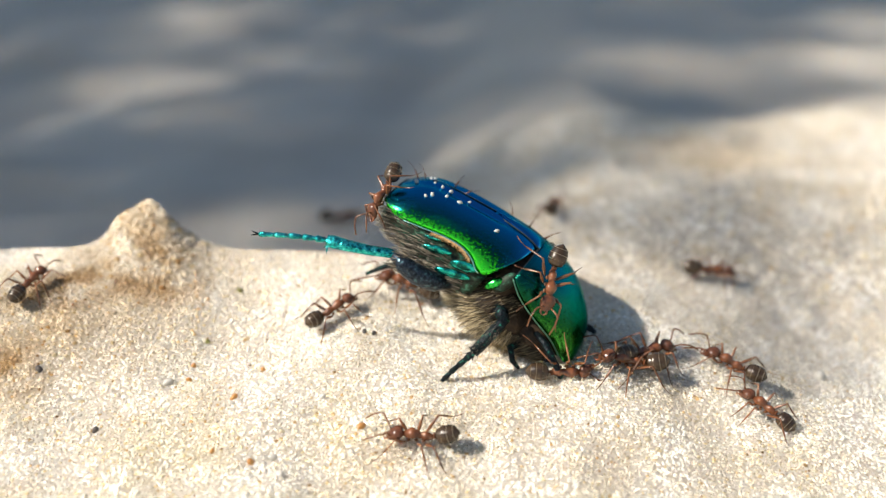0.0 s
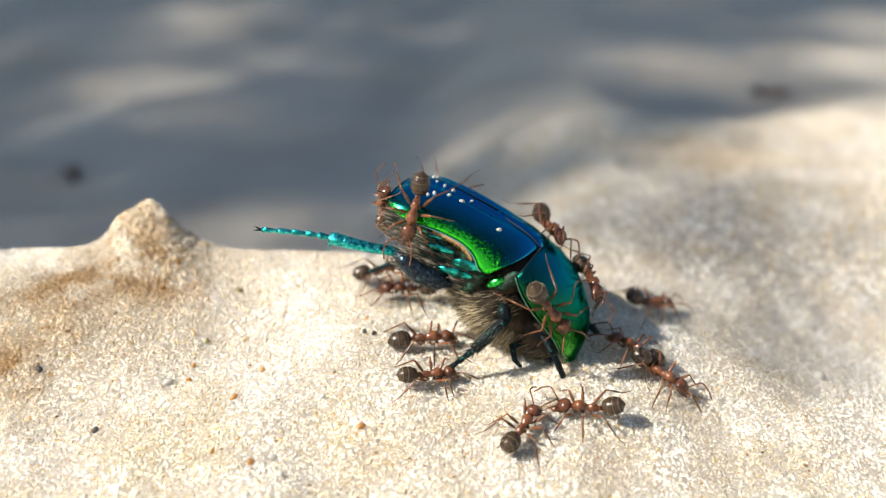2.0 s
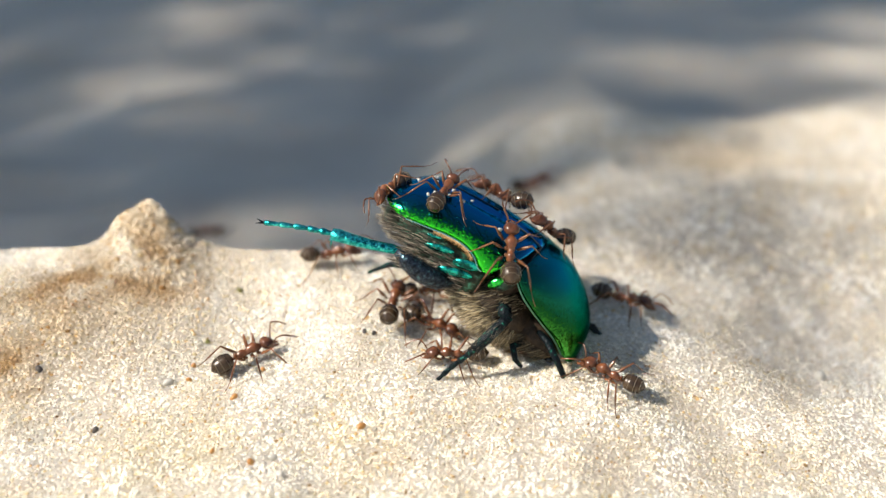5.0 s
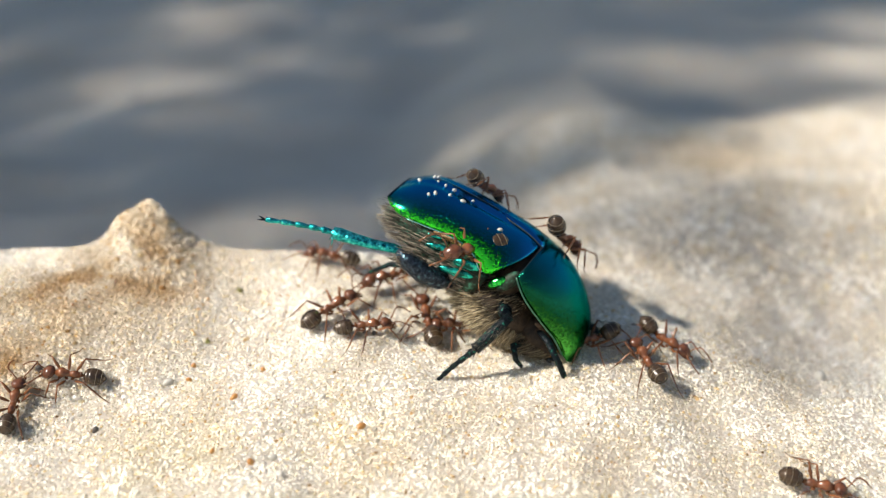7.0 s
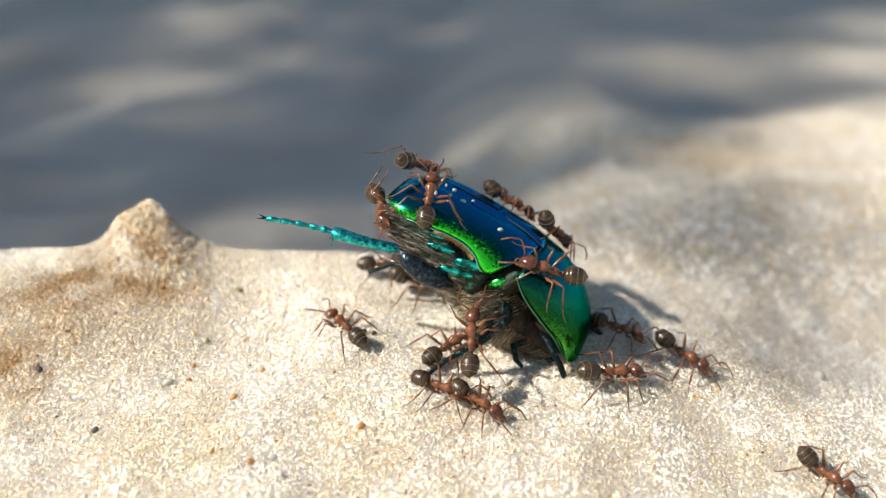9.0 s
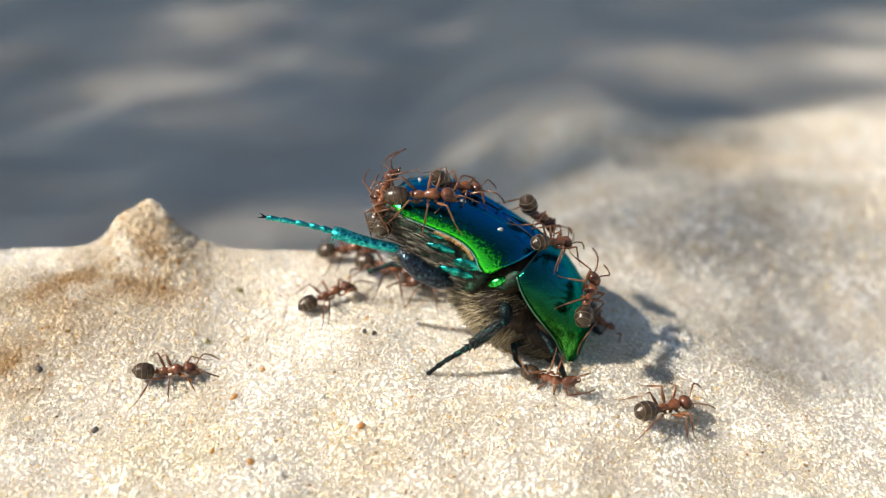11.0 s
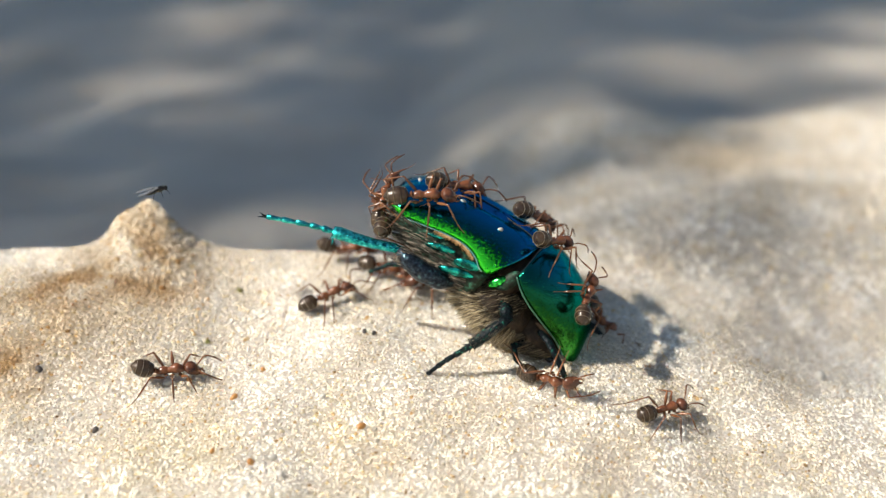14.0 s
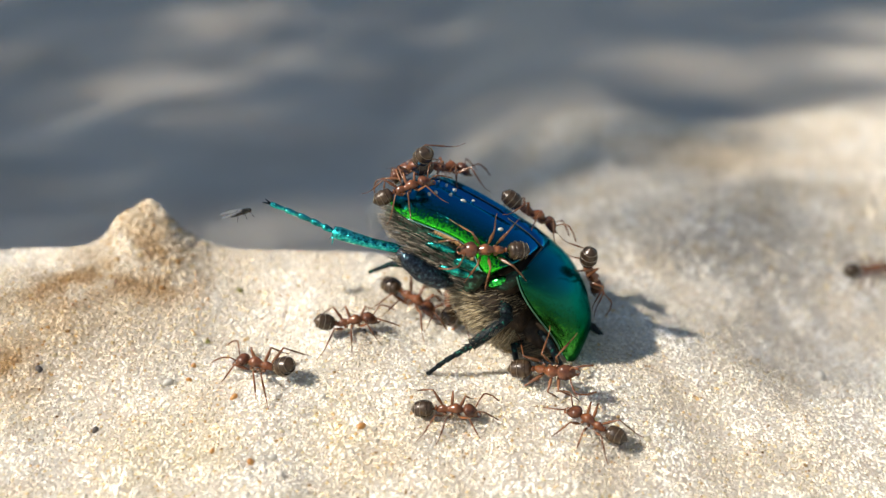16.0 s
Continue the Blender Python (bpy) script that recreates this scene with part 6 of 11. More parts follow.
    walk(ants[6], crawl([
        (0, 14.67, -1.38, -8.10, 0.962, 0.136, 0.056, 0.230),
        (0.17, 14.85, -1.48, -8.16, 0.767, 0.153, -0.007, 0.624),
        (0.335, 15.03, -1.58, -8.22, 0.432, 0.143, -0.075, 0.887),
        (0.5, 15.21, -1.68, -8.28, 0.017, 0.104, -0.137, 0.985),
        (0.67, 14.19, -0.99, -7.94, 0.496, 0.126, -0.060, 0.857),
        (0.835, 13.21, -0.32, -7.61, 0.840, 0.147, 0.008, 0.522),
        (1, 12.23, 0.35, -7.28, 0.987, 0.130, 0.071, 0.063),
        (1.25, 11.76, 1.33, -7.63, 0.879, 0.214, 0.381, -0.191),
        (1.5, 11.47, 2.18, -7.81, 0.533, 0.474, 0.483, -0.507),
        (1.67, 11.50, 1.67, -8.20, -0.126, -0.509, -0.713, 0.466),
        (1.835, 11.38, 1.33, -8.66, 0.297, -0.435, -0.785, 0.326),
        (2, 11.52, 0.75, -8.98, 0.657, -0.271, -0.693, 0.119),
        (2.25, 9.18, -1.08, -8.28, 0.895, -0.091, -0.407, -0.158),
        (2.5, 7.50, -3.01, -7.76, 0.912, 0.111, -0.020, -0.395),
        (2.75, 5.28, -2.71, -7.88, 0.989, 0.128, -0.016, -0.070),
        (3, 3.07, -2.41, -7.92, 0.956, 0.131, -0.054, 0.258),
        (3.25, 5.59, -3.48, -8.03, 0.983, 0.136, -0.047, 0.116),
        (3.5, 8.12, -4.55, -8.18, 0.965, 0.259, -0.034, -0.024),
        (3.67, 5.31, -3.09, -7.96, 0.991, 0.131, -0.025, -0.012),
        (3.835, 2.60, -1.67, -7.73, 0.989, 0.149, -0.012, 0.003),
        (4, -0.12, -0.26, -7.46, 0.993, 0.117, 0.021, 0.019),
        (4.25, 0.22, -1.75, -7.63, 0.975, 0.100, 0.021, 0.198),
        (4.5, 0.56, -3.24, -8.13, 0.915, 0.172, -0.020, 0.364),
        (4.75, -1.61, -0.40, -7.27, 0.840, 0.152, 0.023, 0.521),
        (5, -3.78, 2.43, -5.73, 0.745, 0.156, -0.017, 0.649),
        (5.25, -5.35, -1.27, -6.67, 0.758, 0.154, -0.066, 0.630),
        (5.5, -6.92, -4.97, -8.15, 0.766, 0.174, -0.138, 0.603),
        (5.67, -6.49, -1.95, -6.83, 0.833, 0.153, -0.076, 0.527),
        (5.835, -6.08, 0.98, -5.96, 0.886, 0.139, -0.065, 0.438),
        (6, -5.66, 3.91, -5.10, 0.924, 0.152, -0.004, 0.352),
        (6.25, -4.05, 1.90, -5.84, 0.803, 0.161, -0.005, 0.574),
        (6.5, -2.44, -0.12, -7.01, 0.626, 0.192, -0.014, 0.755),
        (6.75, -1.88, 0.70, -6.88, 0.612, 0.191, -0.071, 0.764),
        (7, -1.31, 1.52, -6.59, 0.599, 0.173, -0.122, 0.773),
        (7.25, -0.93, 1.45, -6.67, 0.872, 0.207, -0.049, 0.442),
        (7.5, -0.56, 1.37, -6.74, 0.977, 0.211, 0.032, 0.026),
        (7.75, -0.73, 2.75, -6.14, 0.981, 0.188, 0.034, 0.033),
        (8, -0.90, 4.13, -5.59, 0.979, 0.195, 0.048, 0.041),
        (8.17, 3.40, 1.58, -6.55, 0.983, 0.180, -0.021, 0.004),
        (8.335, 7.61, -0.90, -7.27, 0.984, 0.159, 0.085, 0.001),
        (8.5, 11.75, -3.37, -8.08, 0.985, 0.140, 0.103, -0.020),
        (8.75, 11.81, -3.70, -8.20, 0.980, 0.167, 0.096, 0.045),
        (9, 11.87, -4.04, -8.34, 0.972, 0.191, 0.078, 0.108),
        (9.25, 11.57, -4.10, -8.31, 0.728, 0.200, -0.047, 0.654),
        (9.5, 11.26, -4.17, -8.27, 0.212, 0.134, -0.156, 0.956),
        (9.67, 14.68, -2.98, -8.55, 0.526, 0.179, -0.058, 0.830),
        (9.835, 17.99, -1.82, -8.93, 0.777, 0.199, -0.047, 0.596),
        (10, 21.31, -0.67, -9.26, 0.930, 0.166, 0.099, 0.313),
        (10.25, 19.40, -2.89, -9.61, 0.782, 0.201, -0.048, 0.588),
        (10.5, 17.50, -5.12, -10.36, 0.539, 0.210, -0.116, 0.807),
        (10.75, 16.31, -5.64, -10.23, 0.782, 0.249, 0.038, 0.570),
        (11, 15.13, -6.16, -9.89, 0.938, 0.217, 0.110, 0.246),
        (11.17, 13.39, -14.46, -13.05, 0.959, 0.152, 0.117, -0.207),
        (11.335, 11.69, -22.52, -15.82, 0.785, 0.026, 0.147, -0.602),
        (11.5, 10.00, -30.57, -16.25, 0.457, -0.047, 0.040, -0.887),
        (12, 10.00, -30.57, -16.25, 0.457, -0.047, 0.040, -0.887),
        (12.17, 6.80, -24.67, -15.26, 0.731, 0.016, 0.063, -0.679),
        (12.335, 3.70, -18.94, -13.96, 0.894, 0.199, 0.019, -0.400),
        (12.5, 0.60, -13.21, -11.57, 0.977, 0.200, 0.041, -0.069),
        (12.67, 0.94, -9.71, -10.47, 0.983, 0.182, -0.006, 0.016),
        (12.835, 1.27, -6.31, -9.15, 0.979, 0.171, -0.002, 0.108),
        (13, 1.59, -2.91, -8.10, 0.968, 0.155, -0.009, 0.196),
        (13.25, 1.61, -1.41, -7.67, 0.965, 0.134, -0.024, 0.223),
        (13.5, 1.63, 0.09, -7.24, 0.955, 0.147, -0.081, 0.245),
        (13.67, 0.77, 1.68, -6.63, 0.740, 0.152, -0.135, 0.642),
        (13.835, -0.06, 3.23, -6.02, 0.389, 0.098, -0.152, 0.903),
        (14, -0.90, 4.77, -5.31, 0.037, -0.043, 0.198, -0.979),
        (14.25, -1.92, 2.86, -5.96, 0.033, 0.073, -0.187, 0.979),
        (14.5, -2.94, 0.95, -6.49, 0.092, 0.145, -0.152, 0.973),
        (14.67, -2.60, 2.39, -2.42, 0.237, 0.090, -0.220, 0.942),
        (14.835, -2.48, 0.15, 0.78, 0.371, 0.033, -0.279, 0.885),
        (15, -3.13, -0.44, 3.81, 0.495, -0.024, -0.331, 0.803),
        (15.25, -2.35, 1.39, 4.10, -0.011, 0.160, 0.017, -0.987),
        (15.5, -1.63, 3.28, 4.23, 0.477, 0.235, -0.303, -0.791),
        (15.75, -1.74, 2.89, 4.25, 0.114, 0.077, -0.047, -0.989),
        (16, -1.85, 2.51, 4.29, 0.342, -0.338, -0.017, 0.877)]))
    walk(ants[7], crawl([
        (0, 8.34, -3.33, -7.34, 0.647, 0.755, 0.099, 0.048),
        (0.25, 5.04, -3.67, -6.72, 0.688, 0.521, -0.089, 0.498),
        (0.5, 2.03, -4.62, -5.77, 0.459, 0.392, -0.584, 0.542),
        (0.75, 2.42, -2.78, -3.38, 0.631, 0.315, -0.622, 0.338),
        (1, 1.48, -2.84, -0.93, 0.601, 0.478, -0.542, 0.341),
        (1.17, 1.39, -0.83, -2.67, 0.724, 0.333, -0.558, -0.232),
        (1.335, 1.77, 1.08, -4.22, 0.775, 0.314, -0.145, -0.529),
        (1.5, 1.43, 3.10, -6.09, 0.563, 0.095, 0.139, -0.809),
        (1.67, 3.90, 2.68, -5.76, 0.635, -0.063, 0.252, -0.728),
        (1.835, 7.05, 1.52, -4.04, 0.650, -0.352, 0.418, -0.529),
        (2, 9.78, 0.74, -3.05, 0.682, -0.355, 0.432, -0.471),
        (2.25, 10.41, 1.11, -5.30, 0.601, -0.535, 0.455, -0.382),
        (2.5, 11.41, 1.60, -7.54, 0.741, -0.321, 0.241, -0.538),
        (2.75, 10.40, -1.23, -5.76, 0.331, -0.522, 0.542, -0.570),
        (3, 8.17, -3.72, -3.80, 0.130, 0.392, -0.566, 0.713),
        (3.25, 10.00, -2.20, -5.81, 0.023, 0.671, -0.317, 0.669),
        (3.5, 13.88, -1.74, -8.06, 0.237, 0.111, -0.096, 0.960),
        (3.75, 13.59, -0.58, -7.75, 0.702, 0.142, -0.024, 0.698),
        (4, 13.29, 0.58, -7.39, 0.961, 0.142, 0.052, 0.231),
        (4.17, 9.95, -0.46, -7.62, 0.960, 0.139, 0.016, 0.241),
        (4.335, 6.44, -1.42, -7.51, 0.961, 0.122, -0.029, 0.248),
        (4.5, 3.07, -2.41, -7.92, 0.956, 0.131, -0.054, 0.258),
        (4.75, 1.21, -0.69, -7.50, 0.992, 0.125, -0.021, 0.006),
        (5, -0.65, 1.03, -6.91, 0.949, 0.186, 0.092, -0.238),
        (5.17, 2.12, -0.34, -7.32, 0.940, 0.160, 0.017, -0.300),
        (5.335, 4.81, -1.68, -7.62, 0.929, 0.137, 0.028, -0.343),
        (5.5, 7.50, -3.01, -7.76, 0.912, 0.111, -0.020, -0.395),
        (5.75, 7.35, -3.66, -7.89, 0.950, 0.164, -0.033, -0.265),
        (6, 7.20, -4.31, -8.17, 0.969, 0.209, -0.034, -0.128),
        (6.25, 5.93, -3.49, -8.01, 0.989, 0.142, -0.034, -0.026),
        (6.5, 4.67, -2.67, -7.90, 0.989, 0.122, -0.034, 0.078),
        (6.67, 3.39, -1.45, -7.62, 0.827, 0.107, -0.098, 0.543),
        (6.835, 2.15, -0.27, -7.30, 0.477, 0.048, -0.155, 0.864),
        (7, 0.90, 0.91, -7.00, 0.015, -0.018, -0.195, 0.981),
        (7.17, 3.04, -0.86, -7.45, 0.456, 0.087, 0.122, -0.877),
        (7.335, 5.12, -2.59, -7.86, 0.814, 0.117, 0.052, -0.567),
        (7.5, 7.20, -4.31, -8.17, 0.969, 0.209, -0.034, -0.128),
        (7.67, 4.53, -2.49, -7.87, 0.977, 0.127, -0.002, -0.168),
        (7.835, 1.94, -0.73, -7.46, 0.966, 0.151, 0.007, -0.209),
        (8, -0.65, 1.03, -6.91, 0.949, 0.186, 0.092, -0.238),
        (8.25, -0.20, 0.51, -7.20, 0.976, 0.176, 0.047, -0.121),
        (8.5, 0.25, -0.01, -7.41, 0.990, 0.140, -0.001, -0.001),
        (8.75, 0.42, -0.69, -7.53, 0.978, 0.091, -0.014, 0.187),
        (9, 0.60, -1.37, -7.61, 0.925, 0.093, -0.008, 0.369),
        (9.25, -1.59, 0.53, -7.00, 0.838, 0.194, -0.008, 0.510),
        (9.5, -3.78, 2.43, -5.73, 0.745, 0.156, -0.017, 0.649),
        (9.75, -4.33, 2.64, -5.59, 0.899, 0.135, 0.017, 0.417),
        (10, -4.87, 2.85, -5.48, 0.980, 0.126, 0.040, 0.150),
        (10.17, -4.23, 2.69, -2.48, 0.677, 0.727, -0.115, 0.024),
        (10.335, -2.69, 1.47, 0.75, 0.894, -0.051, -0.221, 0.387),
        (10.5, -3.15, 0.98, 3.25, 0.796, -0.137, -0.339, 0.483),
        (10.75, -2.95, 0.89, 3.27, 0.711, -0.132, -0.593, 0.354),
        (11, -3.27, 0.67, 3.44, 0.820, -0.074, -0.508, 0.254),
        (11.17, -2.69, -2.00, 0.10, 0.633, -0.604, -0.484, 0.010),
        (11.335, -4.26, -2.03, -7.12, 0.977, 0.086, -0.163, 0.103),
        (11.5, -4.74, -3.37, -7.41, 0.987, 0.160, 0.023, 0.019),
        (11.67, 0.03, -4.60, -8.56, 0.983, 0.147, 0.080, -0.075),
        (11.835, 4.65, -5.80, -9.01, 0.962, 0.201, 0.022, -0.184),
        (12, 9.28, -7.00, -9.54, 0.935, 0.216, 0.027, -0.280),
        (12.25, 7.23, -5.37, -8.79, 0.958, 0.236, 0.046, -0.157),
        (12.5, 5.18, -3.75, -7.01, 0.575, 0.816, -0.052, -0.021),
        (12.75, 4.03, -3.61, -8.12, 0.829, 0.531, -0.026, -0.171),
        (13, 2.88, -3.48, -8.25, 0.943, 0.156, 0.004, -0.293),
        (13.25, 2.24, -3.84, -8.44, 0.977, 0.157, -0.004, -0.148),
        (13.5, 1.61, -4.20, -8.54, 0.989, 0.148, 0.004, 0.003),
        (13.75, 4.75, -4.47, -8.39, 0.841, 0.520, -0.141, -0.058),
        (14, 7.89, -4.73, -7.06, 0.537, 0.796, -0.259, -0.108),
        (14.25, 6.25, -4.47, -8.34, 0.828, 0.528, -0.145, -0.119),
        (14.5, 4.60, -4.20, -8.29, 0.979, 0.172, -0.007, -0.110),
        (14.75, 4.36, -2.84, -7.95, 0.990, 0.124, -0.019, -0.065),
        (15, 4.12, -1.47, -7.59, 0.990, 0.141, -0.021, -0.018),
        (15.25, 5.29, -2.38, -7.81, 0.991, 0.127, -0.019, -0.027),
        (15.5, 6.47, -3.30, -7.92, 0.989, 0.134, -0.045, -0.038),
        (15.67, 5.19, -3.02, -4.82, 0.861, 0.076, 0.210, -0.457),
        (15.835, 4.18, -3.10, -1.84, 0.521, -0.000, 0.405, -0.752),
        (16, 3.02, -3.20, 1.09, 0.053, -0.077, 0.500, -0.861)]))
    walk(ants[8], crawl([
        (0, 6.85, -3.67, -1.22, 0.622, 0.100, 0.474, -0.615),
        (0.25, 6.52, -3.89, -4.47, 0.418, 0.078, 0.333, -0.841),
        (0.5, 5.31, -3.99, -8.19, 0.166, 0.048, 0.154, -0.973),
        (0.75, 5.48, -3.60, -8.07, 0.071, 0.038, 0.142, -0.987),
        (1, 5.65, -3.21, -7.97, 0.024, -0.028, -0.135, 0.990),
        (1.25, 5.76, -2.86, -7.89, 0.070, -0.020, -0.128, 0.989),
        (1.5, 5.87, -2.51, -7.81, 0.116, -0.009, -0.124, 0.985),
        (1.75, 7.77, -4.70, -8.33, 0.088, -0.021, -0.258, 0.962),
        (2, 9.66, -6.89, -9.44, 0.062, -0.017, -0.230, 0.971),
        (2.17, 7.06, -14.65, -12.20, 0.126, 0.002, -0.169, 0.977),
        (2.335, 4.53, -22.17, -15.16, 0.191, -0.008, -0.135, 0.972),
        (2.5, 2.00, -29.70, -16.02, 0.248, 0.030, -0.083, 0.965),
        (2.67, 1.33, -19.20, -14.40, 0.200, -0.014, -0.193, 0.961),
        (2.835, 0.67, -9.01, -10.16, 0.135, 0.043, -0.187, 0.972),
        (3, 0.02, 1.18, -6.88, 0.081, 0.032, -0.209, 0.974),
        (3.25, 0.40, 0.87, -7.05, 0.043, 0.013, 0.200, -0.979),
        (3.5, 0.78, 0.56, -7.17, 0.167, 0.054, 0.175, -0.969),
        (3.75, -0.48, 1.92, -6.48, 0.573, 0.095, 0.185, -0.792),
        (4, -1.74, 3.28, -5.81, 0.863, 0.138, 0.143, -0.464),
        (4.25, -1.81, 2.45, -6.14, 0.487, 0.036, 0.201, -0.849),
        (4.5, -1.88, 1.62, -6.46, 0.034, 0.090, -0.192, 0.977),
        (4.67, -3.21, 15.37, -8.55, 0.244, -0.034, -0.312, -0.918),
        (4.835, -4.49, 28.71, -15.91, 0.531, -0.025, 0.024, -0.847),
        (5, -5.77, 42.06, -15.20, 0.748, -0.039, 0.029, -0.662),
        (5.17, -8.62, 40.30, -14.75, 0.883, -0.037, 0.037, -0.466),
        (5.335, -11.39, 38.60, -14.45, 0.967, -0.028, 0.028, -0.251),
        (5.5, -14.16, 36.90, -14.45, 0.999, 0.027, -0.015, -0.021),
        (5.75, -13.41, 40.88, -14.44, 0.999, -0.012, -0.004, 0.038),
        (6, -12.67, 44.86, -14.62, 0.994, -0.004, 0.059, 0.095),
        (6.17, -15.24, 32.32, -15.12, 0.979, 0.072, -0.106, 0.160),
        (6.335, -17.74, 20.14, -12.48, 0.906, -0.291, 0.061, 0.300),
        (6.5, -20.23, 7.96, -1.93, 0.900, 0.181, 0.253, 0.304),
        (6.67, -19.95, 12.07, -4.87, 0.818, -0.292, 0.298, 0.396),
        (6.835, -19.67, 16.07, -9.18, 0.790, -0.322, 0.207, 0.478),
        (7, -19.40, 20.06, -12.52, 0.778, -0.247, 0.171, 0.552),
        (7.17, -17.11, 28.49, -15.93, 0.913, -0.000, -0.032, 0.407),
        (7.335, -14.89, 36.68, -14.49, 0.969, 0.031, -0.026, 0.246),
        (7.5, -12.67, 44.86, -14.62, 0.994, -0.004, 0.059, 0.095),
        (7.67, -17.01, 44.26, -14.45, 0.999, 0.009, -0.021, 0.029),
        (7.835, -21.21, 43.68, -15.03, 0.992, 0.036, -0.112, -0.038),
        (8, -25.42, 43.10, -16.05, 0.989, 0.075, -0.083, -0.099),
        (8.17, -12.52, 33.55, -14.66, 0.997, 0.067, -0.007, -0.046),
        (8.335, 0.01, 24.28, -13.79, 0.937, -0.269, -0.215, 0.054),
        (8.5, 12.54, 15.00, -6.15, 0.998, -0.032, 0.027, 0.045),
        (8.67, 7.75, 11.49, -5.73, 0.991, -0.131, 0.004, 0.022),
        (8.835, 3.11, 8.08, -4.68, 0.996, 0.045, 0.079, -0.018),
        (9, -1.54, 4.66, -5.28, 0.979, 0.183, 0.062, -0.057),
        (9.25, -1.22, 4.40, -5.43, 0.980, 0.191, 0.058, -0.007),
        (9.5, -0.90, 4.13, -5.59, 0.979, 0.195, 0.048, 0.041),
        (9.75, 0.31, 3.24, -6.03, 0.930, 0.161, 0.078, -0.320),
        (10, 1.52, 2.36, -6.34, 0.750, 0.140, 0.109, -0.637),
        (10.25, 1.42, 1.68, -6.61, 0.486, 0.107, 0.158, -0.853),
        (10.5, 1.33, 1.01, -6.92, 0.164, 0.059, 0.182, -0.968),
        (10.75, 0.22, 2.89, -6.15, 0.102, -0.001, 0.181, -0.978),
        (11, -0.90, 4.77, -5.31, 0.037, -0.043, 0.198, -0.979),
        (11.17, -4.54, 10.08, -4.37, 0.072, 0.019, 0.254, 0.964),
        (11.335, -8.07, 15.23, -8.55, 0.166, -0.063, 0.334, 0.926),
        (11.5, -11.60, 20.38, -12.48, 0.275, -0.087, 0.321, 0.902),
        (12, -11.60, 20.38, -12.48, 0.275, -0.087, 0.321, 0.902),
        (12.5, -11.60, 20.38, -12.48, 0.275, -0.087, 0.321, 0.902),
        (12.67, -10.03, 12.45, -6.22, 0.255, -0.065, 0.328, 0.907),
        (12.835, -8.50, 4.75, -5.01, 0.257, 0.017, -0.191, 0.947),
        (13, -6.97, -2.95, -7.22, 0.255, 0.053, -0.189, 0.947),
        (13.17, -11.17, -3.29, -7.76, 0.643, 0.009, -0.132, 0.754),
        (13.335, -15.24, -3.62, -8.26, 0.882, 0.113, -0.077, 0.451),
        (13.5, -19.32, -3.95, -8.32, 0.981, 0.181, 0.022, 0.070),
        (14, -19.02, -3.83, -8.30, 0.981, 0.178, 0.019, 0.069),
        (14.25, -20.09, -4.10, -8.30, 0.923, 0.165, 0.096, -0.333),
        (14.5, -21.16, -4.38, -8.36, 0.706, 0.132, 0.161, -0.677),
        (14.75, -20.42, -4.23, -8.32, 0.923, 0.170, 0.095, -0.332),
        (15, -19.68, -4.08, -8.33, 0.980, 0.184, 0.022, 0.071),
        (15.25, -16.12, -6.39, -9.00, 0.972, 0.173, -0.033, 0.157),
        (15.5, -12.55, -8.69, -9.72, 0.943, 0.218, -0.051, 0.248),
        (15.67, -10.32, -15.61, -12.77, 0.893, 0.220, -0.016, 0.393),
        (15.835, -8.16, -22.33, -15.23, 0.849, 0.071, -0.002, 0.523),
        (16, -6.00, -29.04, -15.62, 0.769, 0.040, -0.023, 0.637)]))
